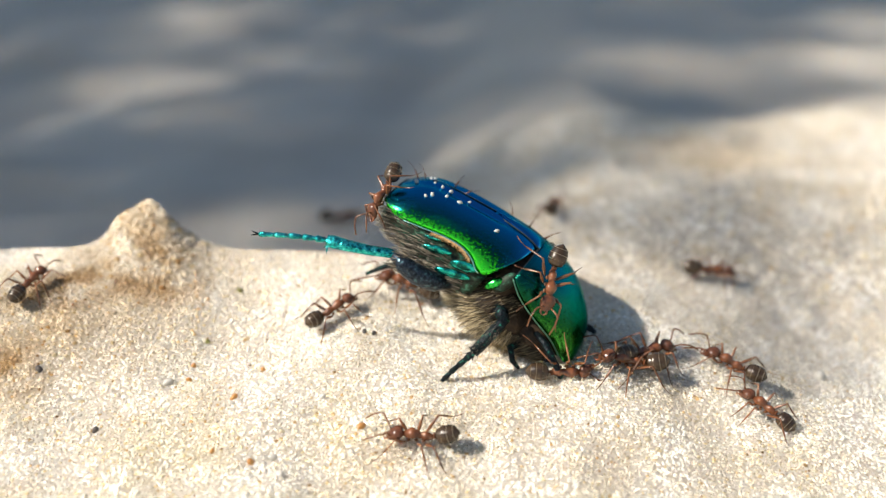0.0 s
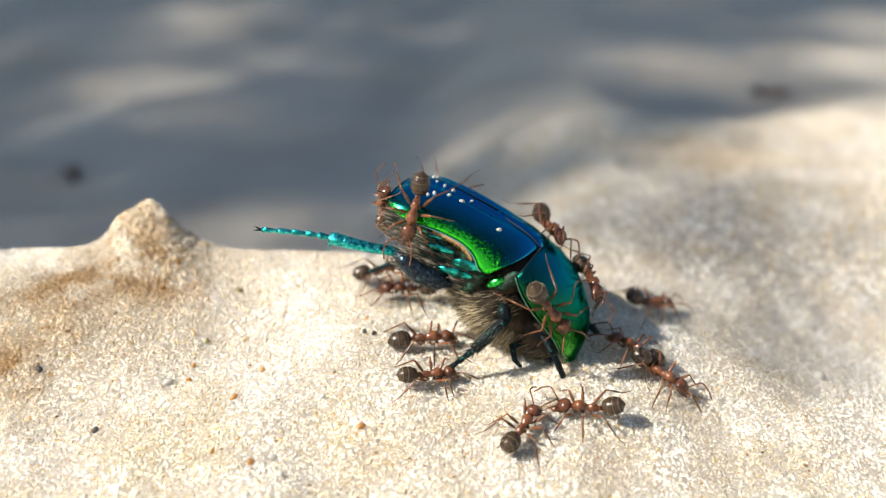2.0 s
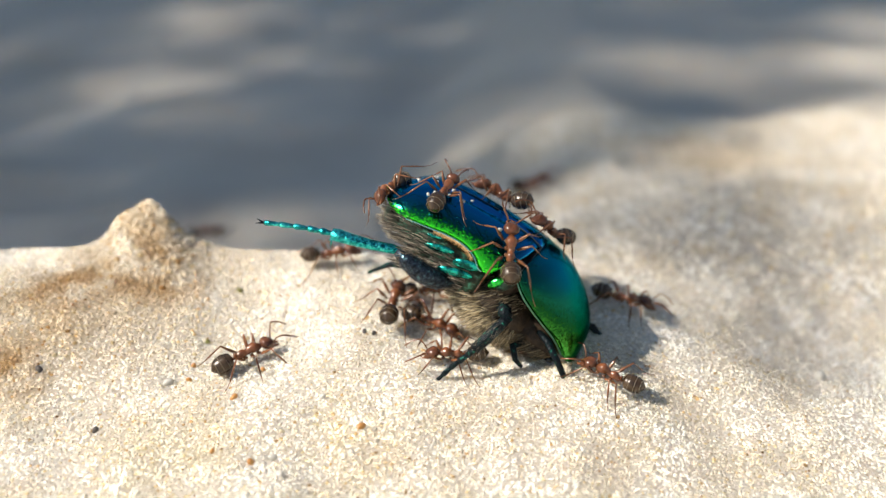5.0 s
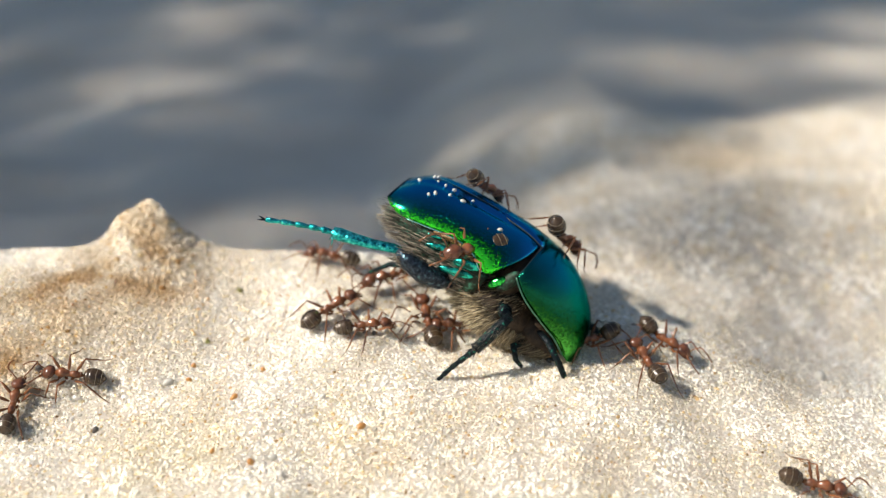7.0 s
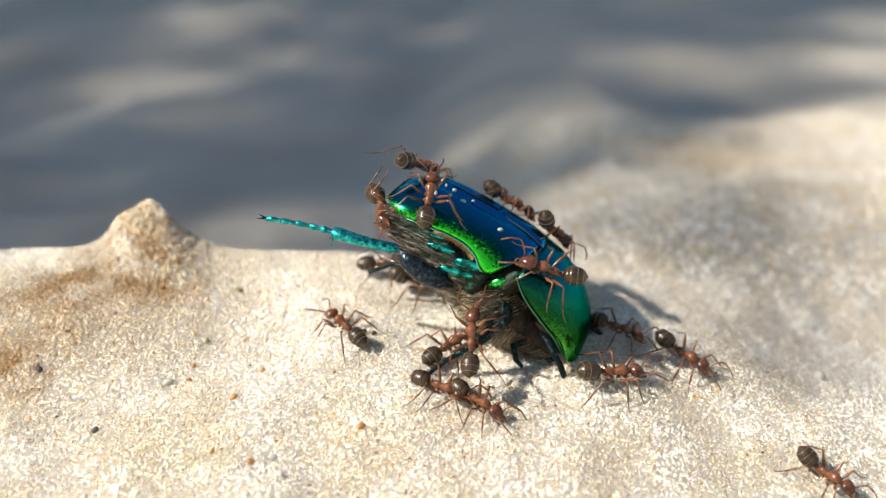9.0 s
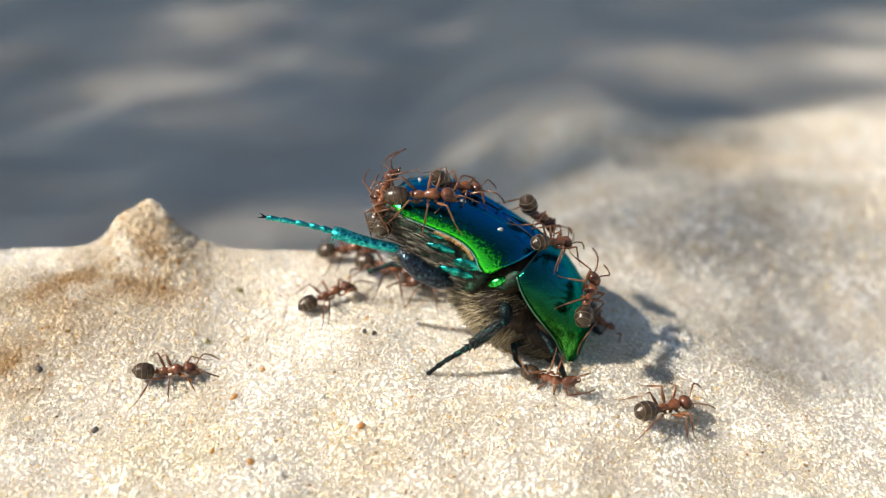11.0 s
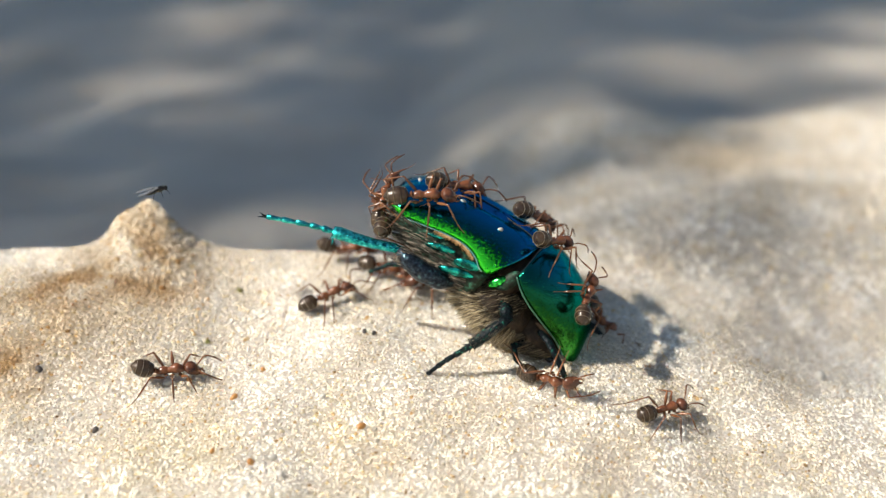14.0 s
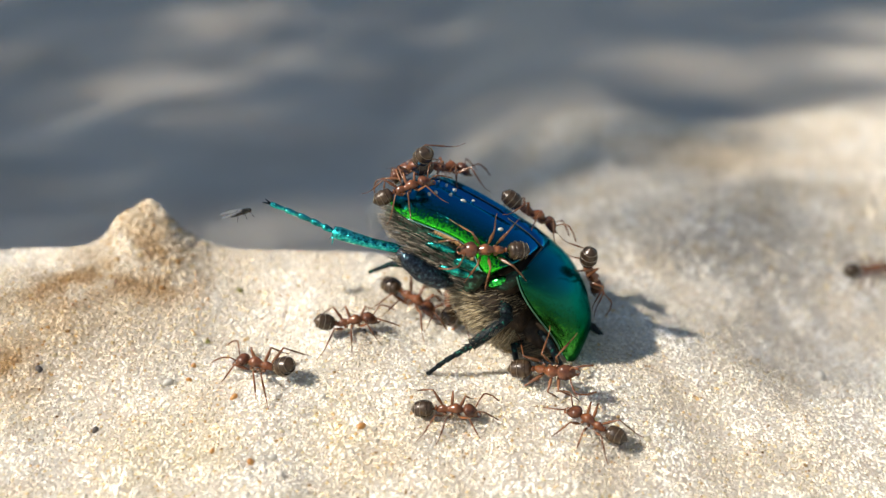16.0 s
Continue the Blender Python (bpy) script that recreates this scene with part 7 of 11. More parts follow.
    walk(ants[9], crawl([
        (0, -3.59, 0.84, 3.25, 0.330, 0.409, -0.072, -0.848),
        (0.17, -3.05, 2.53, 1.11, 0.224, 0.740, -0.454, -0.443),
        (0.335, -4.08, 3.01, -2.32, 0.910, 0.317, -0.021, -0.265),
        (0.5, -4.45, 6.03, -4.48, 0.976, 0.181, 0.012, 0.123),
        (0.75, -6.06, 5.43, -4.59, 0.954, 0.151, -0.027, 0.258),
        (1, -7.67, 4.83, -4.90, 0.907, 0.144, -0.110, 0.380),
        (1.25, -5.88, 5.13, -4.69, 0.568, 0.108, -0.110, 0.809),
        (1.5, -4.09, 5.43, -4.76, 0.064, 0.054, -0.190, 0.978),
        (1.75, -3.54, 4.67, -5.12, 0.019, 0.036, -0.181, 0.983),
        (2, -2.98, 3.92, -5.44, 0.029, -0.032, 0.171, -0.984),
        (2.17, -3.69, 2.60, -2.45, -0.008, 0.072, -0.047, 0.996),
        (2.335, -4.44, -2.26, 0.99, 0.011, 0.110, 0.075, 0.991),
        (2.5, -5.60, -2.57, 1.55, 0.031, 0.146, 0.195, 0.969),
        (2.75, -3.28, -2.44, 1.45, -0.013, -0.001, 0.241, -0.971),
        (3, -0.40, -2.21, 2.28, 0.008, 0.145, 0.625, -0.767),
        (3.17, 9.71, 2.13, -2.70, 0.005, -0.109, -0.479, 0.871),
        (3.335, 23.81, 7.78, -9.66, 0.011, 0.198, -0.085, 0.976),
        (3.5, 35.73, 12.71, -10.11, 0.027, -0.030, -0.154, 0.987),
        (3.67, 30.77, 19.17, -8.22, 0.008, 0.004, 0.171, -0.985),
        (3.835, 25.96, 25.44, -6.07, 0.042, -0.024, 0.078, -0.996),
        (4, 21.15, 31.72, -5.40, 0.077, -0.050, 0.035, -0.995),
        (4.17, 13.96, 21.34, -6.02, 0.024, -0.015, 0.053, -0.998),
        (4.335, 6.99, 11.26, -5.66, 0.011, 0.001, 0.136, 0.991),
        (4.5, 0.02, 1.18, -6.88, 0.081, 0.032, -0.209, 0.974),
        (4.75, 0.26, -0.59, -7.52, 0.022, 0.009, -0.094, 0.995),
        (5, 0.50, -2.36, -7.79, 0.036, -0.042, 0.137, -0.989),
        (5.25, 0.84, -2.65, -7.93, 0.558, 0.121, -0.099, 0.815),
        (5.5, 1.17, -2.95, -8.07, 0.933, 0.159, -0.019, 0.322),
        (5.75, 1.18, -3.58, -8.31, 0.941, 0.160, -0.025, 0.299),
        (6, 1.18, -4.22, -8.53, 0.949, 0.151, -0.021, 0.277),
        (6.25, -2.30, -4.81, -8.16, 0.926, 0.182, 0.000, 0.329),
        (6.5, -5.78, -5.40, -8.35, 0.905, 0.212, -0.076, 0.361),
        (6.67, -13.77, -5.66, -8.66, 0.873, 0.097, -0.110, 0.465),
        (6.835, -21.51, -5.92, -9.06, 0.794, 0.146, -0.163, 0.568),
        (7, -29.26, -6.17, -9.26, 0.697, 0.197, -0.180, 0.665),
        (7.17, -26.79, -13.58, -12.18, 0.611, 0.139, -0.134, 0.768),
        (7.335, -24.39, -20.76, -14.12, 0.511, 0.102, -0.097, 0.848),
        (7.5, -22.00, -27.94, -15.27, 0.403, 0.043, -0.055, 0.913),
        (8, -22.00, -27.94, -15.27, 0.403, 0.043, -0.055, 0.913),
        (8.17, -11.51, -19.87, -14.20, 0.263, 0.081, -0.151, 0.949),
        (8.335, -1.33, -12.03, -11.14, 0.142, -0.010, -0.174, 0.975),
        (8.5, 8.85, -4.19, -7.85, 0.000, -0.000, -0.228, 0.974),
        (8.75, 5.68, -5.37, -8.76, 0.560, 0.122, 0.157, -0.804),
        (9, 2.51, -6.55, -9.29, 0.926, 0.158, 0.072, -0.336),
        (9.25, 1.23, -4.85, -8.70, 0.584, 0.067, 0.129, -0.799),
        (9.5, -0.06, -3.15, -8.03, 0.041, -0.051, 0.170, -0.983),
        (9.67, 0.50, -3.07, -8.05, 0.418, 0.113, -0.130, 0.892),
        (9.835, 1.05, -2.99, -8.08, 0.776, 0.147, -0.069, 0.610),
        (10, 1.59, -2.91, -8.10, 0.968, 0.155, -0.009, 0.196),
        (10.17, 1.26, -6.41, -9.20, 0.979, 0.173, -0.002, 0.105),
        (10.335, 0.93, -9.81, -10.51, 0.984, 0.180, -0.008, 0.013),
        (10.5, 0.60, -13.21, -11.57, 0.977, 0.200, 0.041, -0.069),
        (10.67, -6.07, -10.02, -10.71, 0.973, 0.230, -0.011, -0.034),
        (10.835, -12.54, -6.93, -8.98, 0.982, 0.186, -0.009, 0.017),
        (11, -19.02, -3.83, -8.30, 0.981, 0.178, 0.019, 0.069),
        (11.17, -16.90, -1.07, -7.58, 0.987, 0.129, 0.036, 0.087),
        (11.335, -14.85, 1.60, -6.71, 0.980, 0.173, -0.004, 0.098),
        (11.5, -12.80, 4.28, -5.44, 0.969, 0.209, -0.075, 0.103),
        (11.75, -9.90, 5.40, -4.81, 0.982, 0.180, -0.039, 0.051),
        (12, -7.00, 6.52, -4.22, 0.985, 0.173, 0.001, 0.001),
        (12.17, -5.99, 5.57, -4.55, 0.951, 0.154, -0.028, 0.266),
        (12.335, -3.31, 4.05, 2.05, 0.513, 0.701, -0.062, 0.492),
        (12.5, -4.03, 3.72, 2.90, 0.102, 0.780, -0.077, 0.613),
        (12.67, 1.19, 1.23, 1.71, 0.074, 0.398, -0.033, 0.914),
        (12.835, 4.65, -0.99, -1.74, 0.174, 0.291, -0.067, 0.938),
        (13, 8.95, -3.32, -4.00, 0.288, 0.565, -0.324, 0.702),
        (13.25, 8.10, -3.62, -2.50, 0.254, 0.507, -0.355, 0.743),
        (13.5, 7.07, -3.67, -1.08, 0.236, 0.366, -0.318, 0.842),
        (13.75, 8.29, -3.08, -1.79, 0.430, 0.500, -0.082, 0.747),
        (14, 9.33, -2.33, -2.62, 0.592, 0.541, 0.151, 0.577),
        (14.25, 8.22, -2.93, -1.53, 0.705, 0.465, 0.127, 0.520),
        (14.5, 6.90, -3.36, -0.61, 0.802, 0.414, 0.069, 0.425),
        (14.75, 6.66, -3.55, -0.64, 0.464, 0.355, -0.195, 0.788),
        (15, 6.41, -3.73, -0.68, 0.019, -0.172, 0.394, -0.903),
        (15.17, 8.10, -3.79, -3.78, 0.232, -0.044, 0.694, -0.680),
        (15.335, 10.55, -5.79, -8.90, 0.772, 0.054, 0.258, -0.579),
        (15.5, 12.59, -6.81, -9.69, 0.954, 0.162, 0.107, -0.230),
        (15.67, 11.70, -7.19, -9.71, 0.940, 0.215, -0.004, 0.264),
        (15.835, 10.84, -7.55, -9.83, 0.698, 0.189, -0.152, 0.673),
        (16, 9.98, -7.92, -9.99, 0.292, 0.084, -0.209, 0.929)]))
    walk(ants[10], crawl([
        (0, 6.86, 4.82, -0.67, 0.273, -0.218, -0.807, 0.477),
        (0.25, 9.11, 3.32, -3.81, 0.370, 0.047, -0.873, 0.313),
        (0.5, 11.43, 1.89, -6.96, 0.427, 0.307, -0.843, 0.115),
        (0.75, 9.18, 3.28, -3.82, 0.379, 0.037, -0.868, 0.318),
        (1, 7.07, 4.79, -0.69, 0.287, -0.238, -0.792, 0.483),
        (1.17, 4.42, 4.82, 1.35, 0.360, -0.229, -0.553, 0.716),
        (1.335, 0.83, 4.22, 2.02, 0.391, -0.195, -0.259, 0.861),
        (1.5, -1.96, 3.95, 3.60, 0.379, -0.140, 0.063, 0.913),
        (1.67, -2.73, 3.13, 3.58, 0.734, -0.351, -0.250, 0.524),
        (1.835, -3.17, 2.16, 3.12, 0.731, -0.170, -0.650, 0.116),
        (2, -3.41, 1.25, 2.84, 0.707, 0.242, -0.656, -0.108),
        (2.25, -2.88, 2.15, 3.78, 0.897, -0.185, -0.389, 0.101),
        (2.5, -1.82, 2.87, 4.27, 0.786, -0.295, -0.234, 0.489),
        (2.75, -2.83, 2.24, 3.80, 0.774, -0.330, -0.277, 0.464),
        (3, -3.38, 1.45, 2.94, 0.622, -0.394, -0.536, 0.414),
        (3.17, -3.12, 0.50, 2.70, 0.800, -0.012, -0.574, 0.176),
        (3.335, -2.60, -0.51, 2.25, 0.869, 0.385, -0.302, -0.074),
        (3.5, -2.04, -1.23, 2.02, 0.665, 0.673, -0.050, -0.321),
        (3.75, -2.55, -0.67, 2.84, 0.676, 0.713, -0.116, -0.143),
        (4, -3.25, -0.62, 3.63, 0.910, 0.341, -0.186, -0.146),
        (4.25, -2.92, 1.43, 3.71, 0.869, 0.153, -0.466, -0.069),
        (4.5, -2.44, 3.51, 3.69, 0.954, -0.158, -0.249, 0.061),
        (4.67, -10.25, 16.97, -9.92, 0.936, -0.334, -0.014, -0.113),
        (4.835, -17.84, 30.04, -15.89, 0.997, 0.028, -0.054, -0.040),
        (5, -25.42, 43.10, -16.05, 0.989, 0.075, -0.083, -0.099),
        (5.17, -29.34, 46.61, -15.37, 0.982, 0.164, 0.016, -0.090),
        (5.335, -33.15, 50.00, -14.35, 0.984, 0.115, -0.052, -0.124),
        (5.5, -36.96, 53.40, -14.61, 0.982, 0.026, -0.104, -0.156),
        (5.67, -24.85, 61.40, -15.06, 0.987, -0.064, 0.039, -0.144),
        (5.835, -13.10, 69.16, -16.64, 0.994, -0.020, 0.013, -0.105),
        (6, -1.35, 76.92, -15.15, 0.995, 0.054, -0.045, -0.071),
        (6.17, -1.20, 52.20, -16.42, 0.996, -0.074, -0.024, -0.033),
        (6.335, -1.05, 28.22, -15.63, 0.986, -0.036, -0.164, 0.014),
        (6.5, -0.90, 4.24, -5.54, 0.979, 0.196, 0.048, 0.041),
        (6.67, -3.66, 9.76, -4.26, 0.978, -0.205, 0.025, 0.026),
        (6.835, -6.33, 15.11, -8.32, 0.934, -0.357, 0.001, 0.010),
        (7, -9.00, 20.47, -12.70, 0.956, -0.290, 0.029, -0.039),
        (7.17, -6.40, 39.66, -15.05, 0.996, -0.056, 0.053, -0.054),
        (7.335, -3.87, 58.29, -16.89, 0.998, -0.017, 0.006, -0.061),
        (7.5, -1.35, 76.92, -15.15, 0.995, 0.054, -0.045, -0.071),
        (7.67, -2.85, 65.06, -16.64, 0.957, 0.039, -0.008, -0.288),
        (7.835, -4.31, 53.56, -16.44, 0.872, -0.080, 0.010, -0.484),
        (8, -5.77, 42.06, -15.20, 0.748, -0.039, 0.029, -0.662),
        (8.17, 4.59, 33.45, -11.37, 0.736, 0.210, -0.295, -0.572),
        (8.335, 14.64, 25.09, -5.88, 0.918, 0.031, 0.015, -0.395),
        (8.5, 24.70, 16.73, -7.98, 0.959, 0.080, 0.141, -0.234),
        (8.67, 20.69, 11.31, -7.90, 0.963, 0.030, 0.139, -0.229),
        (8.835, 16.80, 6.05, -7.59, 0.963, 0.003, 0.145, -0.227),
        (9, 12.90, 0.79, -7.26, 0.959, 0.100, 0.108, -0.242),
        (9.25, 13.36, 2.70, -6.93, 0.981, 0.056, 0.090, -0.162),
        (9.5, 13.82, 4.61, -6.80, 0.991, 0.046, 0.096, -0.083),
        (9.75, 13.96, 3.29, -6.97, 0.991, 0.050, 0.094, -0.083),
        (10, 14.10, 1.98, -7.17, 0.988, 0.089, 0.090, -0.087),
        (10.17, 13.76, 7.28, -6.51, 0.976, 0.019, 0.097, -0.195),
        (10.335, 13.42, 12.44, -6.40, 0.947, -0.011, 0.103, -0.303),
        (10.5, 13.08, 17.59, -6.34, 0.912, 0.021, 0.033, -0.409),
        (10.67, 11.16, 11.41, -6.13, 0.984, 0.024, 0.082, -0.154),
        (10.835, 8.32, 4.35, -2.24, 0.968, 0.130, 0.193, 0.096),
        (11, 7.43, -0.60, 0.13, 0.888, 0.172, 0.253, 0.344),
        (11.17, 5.60, -1.08, -2.66, 0.842, 0.156, 0.138, 0.498),
        (11.335, 3.47, -1.65, -5.54, 0.766, 0.136, 0.021, 0.628),
        (11.5, 1.82, -1.91, -7.81, 0.662, 0.110, -0.097, 0.735),
        (11.75, 1.21, -0.41, -7.43, 0.689, 0.072, -0.119, 0.711),
        (12, 0.59, 1.08, -6.94, 0.696, 0.140, -0.149, 0.688),
        (12.25, 0.96, 1.04, -6.93, 0.301, 0.042, -0.193, 0.933),
        (12.5, 1.33, 1.01, -6.92, 0.164, 0.059, 0.182, -0.968),
        (12.75, 1.42, 1.68, -6.61, 0.486, 0.107, 0.158, -0.853),
        (13, 1.52, 2.36, -6.34, 0.750, 0.140, 0.109, -0.637),
        (13.17, 1.04, 3.06, -2.89, 0.919, 0.071, 0.114, -0.371),
        (13.335, 1.73, 3.81, 1.39, 0.903, -0.052, 0.417, -0.087),
        (13.5, -0.07, 4.47, 3.59, 0.966, -0.076, 0.090, 0.229),
        (13.75, -1.65, 2.57, 3.52, 0.940, -0.076, -0.224, 0.248),
        (14, -3.26, 0.67, 3.45, 0.819, -0.069, -0.515, 0.242),
        (14.25, -3.02, 1.00, 3.10, 0.800, 0.088, -0.588, 0.075),
        (14.5, -3.31, 1.20, 2.92, 0.666, 0.228, -0.699, -0.121),
        (14.75, -3.08, 1.15, 2.92, 0.713, -0.112, -0.664, 0.193),
        (15, -3.32, 1.05, 2.97, 0.406, -0.461, -0.690, 0.383),
        (15.17, -3.02, 1.03, 3.10, 0.212, -0.519, -0.290, 0.775),
        (15.335, -2.95, 0.96, 3.30, 0.161, 0.607, 0.023, -0.778),
        (15.5, -3.12, 0.82, 3.56, 0.451, 0.285, -0.337, -0.775),
        (15.75, -2.85, 0.34, 3.69, 0.847, 0.255, -0.266, -0.383),
        (16, -2.32, -0.45, 4.03, 0.975, 0.145, -0.111, 0.130)]))
    walk(ants[11], crawl([
        (0, 10.48, 24.64, -6.56, 0.722, -0.189, -0.123, 0.654),
        (0.17, 11.44, 38.62, -5.78, 0.618, -0.169, -0.233, 0.732),
        (0.335, 12.38, 52.19, -6.03, 0.588, -0.315, -0.052, 0.743),
        (0.5, 13.32, 65.76, -8.15, 0.493, -0.186, -0.140, 0.838),
        (0.67, -5.30, 79.57, -15.55, 0.462, -0.076, -0.050, 0.882),
        (0.835, -23.38, 92.97, -15.81, 0.429, -0.003, 0.052, 0.902),
        (1, -41.45, 106.37, -16.60, 0.377, -0.044, 0.047, 0.924),
        (1.17, -24.57, 84.51, -15.64, 0.686, 0.044, -0.007, 0.726),
        (1.335, -8.18, 63.29, -16.93, 0.894, 0.011, 0.004, 0.448),
        (1.5, 8.21, 42.07, -8.29, 0.927, -0.006, -0.375, 0.012),
        (1.67, 19.10, 50.15, -4.26, 0.987, -0.118, 0.043, -0.104),
        (1.835, 29.68, 57.98, -7.81, 0.985, -0.145, -0.007, -0.091),
        (2, 40.25, 65.82, -6.72, 0.983, 0.169, -0.040, -0.049),
        (2.17, 43.23, 49.76, -5.99, 0.990, -0.032, 0.005, 0.139),
        (2.335, 46.11, 34.17, -5.90, 0.940, 0.016, -0.007, 0.340),
        (2.5, 49.00, 18.58, -7.82, 0.842, 0.115, -0.074, 0.522),
        (3, 49.00, 18.58, -7.82, 0.842, 0.115, -0.074, 0.522),
        (3.5, 49.00, 18.58, -7.82, 0.842, 0.115, -0.074, 0.522),
        (3.67, 45.37, 25.85, -6.27, 0.744, 0.064, -0.051, 0.663),
        (3.835, 41.84, 32.91, -5.81, 0.624, -0.005, 0.009, 0.781),
        (4, 38.31, 39.96, -6.01, 0.486, 0.015, -0.005, 0.874),
        (4.17, 41.95, 32.69, -5.81, 0.628, -0.001, 0.010, 0.778),
        (4.335, 45.47, 25.64, -6.31, 0.747, 0.066, -0.049, 0.660),
        (4.5, 49.00, 18.58, -7.82, 0.842, 0.115, -0.074, 0.522),
        (5, 49.00, 18.58, -7.82, 0.842, 0.115, -0.074, 0.522),
        (5.5, 49.00, 18.58, -7.82, 0.842, 0.115, -0.074, 0.522),
        (5.67, 41.23, 20.95, -7.33, 0.910, 0.099, -0.056, 0.399),
        (5.835, 33.68, 23.25, -6.92, 0.955, 0.113, -0.021, 0.273),
        (6, 26.13, 25.55, -6.06, 0.986, 0.080, 0.018, 0.144),
        (6.17, 21.62, 18.64, -6.93, 0.992, 0.081, 0.090, -0.033),
        (6.335, 17.24, 11.92, -6.95, 0.973, 0.032, 0.096, -0.207),
        (6.5, 12.86, 5.20, -6.62, 0.923, 0.013, 0.078, -0.376),
        (6.75, 14.54, 2.52, -7.16, 0.926, 0.036, 0.109, -0.359),
        (7, 16.21, -0.16, -7.91, 0.924, 0.120, 0.099, -0.349),
        (7.25, 14.88, 0.39, -7.72, 0.912, 0.097, 0.097, -0.386),
        (7.5, 13.54, 0.94, -7.33, 0.896, 0.079, 0.127, -0.418),
        (7.75, 13.68, 2.78, -6.98, 0.961, 0.045, 0.099, -0.253),
        (8, 13.82, 4.61, -6.80, 0.991, 0.046, 0.096, -0.083),
        (8.17, 17.83, 7.28, -7.67, 0.971, 0.021, 0.143, -0.190),
        (8.335, 21.73, 9.86, -8.47, 0.935, 0.062, 0.178, -0.301),
        (8.5, 25.63, 12.45, -9.23, 0.893, 0.027, 0.210, -0.397),
        (8.67, 25.64, 4.90, -10.64, 0.920, -0.032, 0.162, -0.355),
        (8.835, 25.66, -2.44, -11.16, 0.937, -0.004, 0.091, -0.337),
        (9, 25.67, -9.77, -12.99, 0.917, 0.185, 0.122, -0.331),
        (9.17, 23.06, -16.62, -15.09, 0.944, 0.139, 0.108, -0.278),
        (9.335, 20.53, -23.28, -16.97, 0.970, 0.050, 0.083, -0.222),
        (9.5, 18.00, -29.94, -17.28, 0.981, 0.050, 0.079, -0.171),
        (10, 18.00, -29.94, -17.28, 0.981, 0.050, 0.079, -0.171),
        (10.5, 18.00, -29.94, -17.28, 0.981, 0.050, 0.079, -0.171),
        (11, 18.00, -29.94, -17.28, 0.981, 0.050, 0.079, -0.171),
        (11.5, 18.00, -29.94, -17.28, 0.981, 0.050, 0.079, -0.171),
        (12, 18.00, -29.94, -17.28, 0.981, 0.050, 0.079, -0.171),
        (12.5, 18.00, -29.94, -17.28, 0.981, 0.050, 0.079, -0.171),
        (13, 18.00, -29.94, -17.28, 0.981, 0.050, 0.079, -0.171),
        (13.5, 18.00, -29.94, -17.28, 0.981, 0.050, 0.079, -0.171),
        (14, 18.00, -29.94, -17.28, 0.981, 0.050, 0.079, -0.171),
        (14.5, 18.00, -29.94, -17.28, 0.981, 0.050, 0.079, -0.171),
        (14.67, 21.42, -21.40, -16.64, 0.961, 0.149, 0.118, -0.202),
        (14.835, 24.73, -13.12, -14.31, 0.955, 0.148, 0.101, -0.236),
        (15, 28.05, -4.84, -11.73, 0.959, 0.046, 0.100, -0.263),
        (15.25, 25.77, -6.98, -11.78, 0.965, 0.154, 0.089, -0.192),
        (15.5, 23.49, -9.12, -12.55, 0.981, 0.142, 0.045, -0.121),
        (15.67, 21.63, -16.20, -14.74, 0.979, 0.129, 0.088, -0.134),
        (15.835, 19.81, -23.07, -16.83, 0.982, 0.078, 0.082, -0.153),
        (16, 18.00, -29.94, -17.28, 0.981, 0.050, 0.079, -0.171)]))
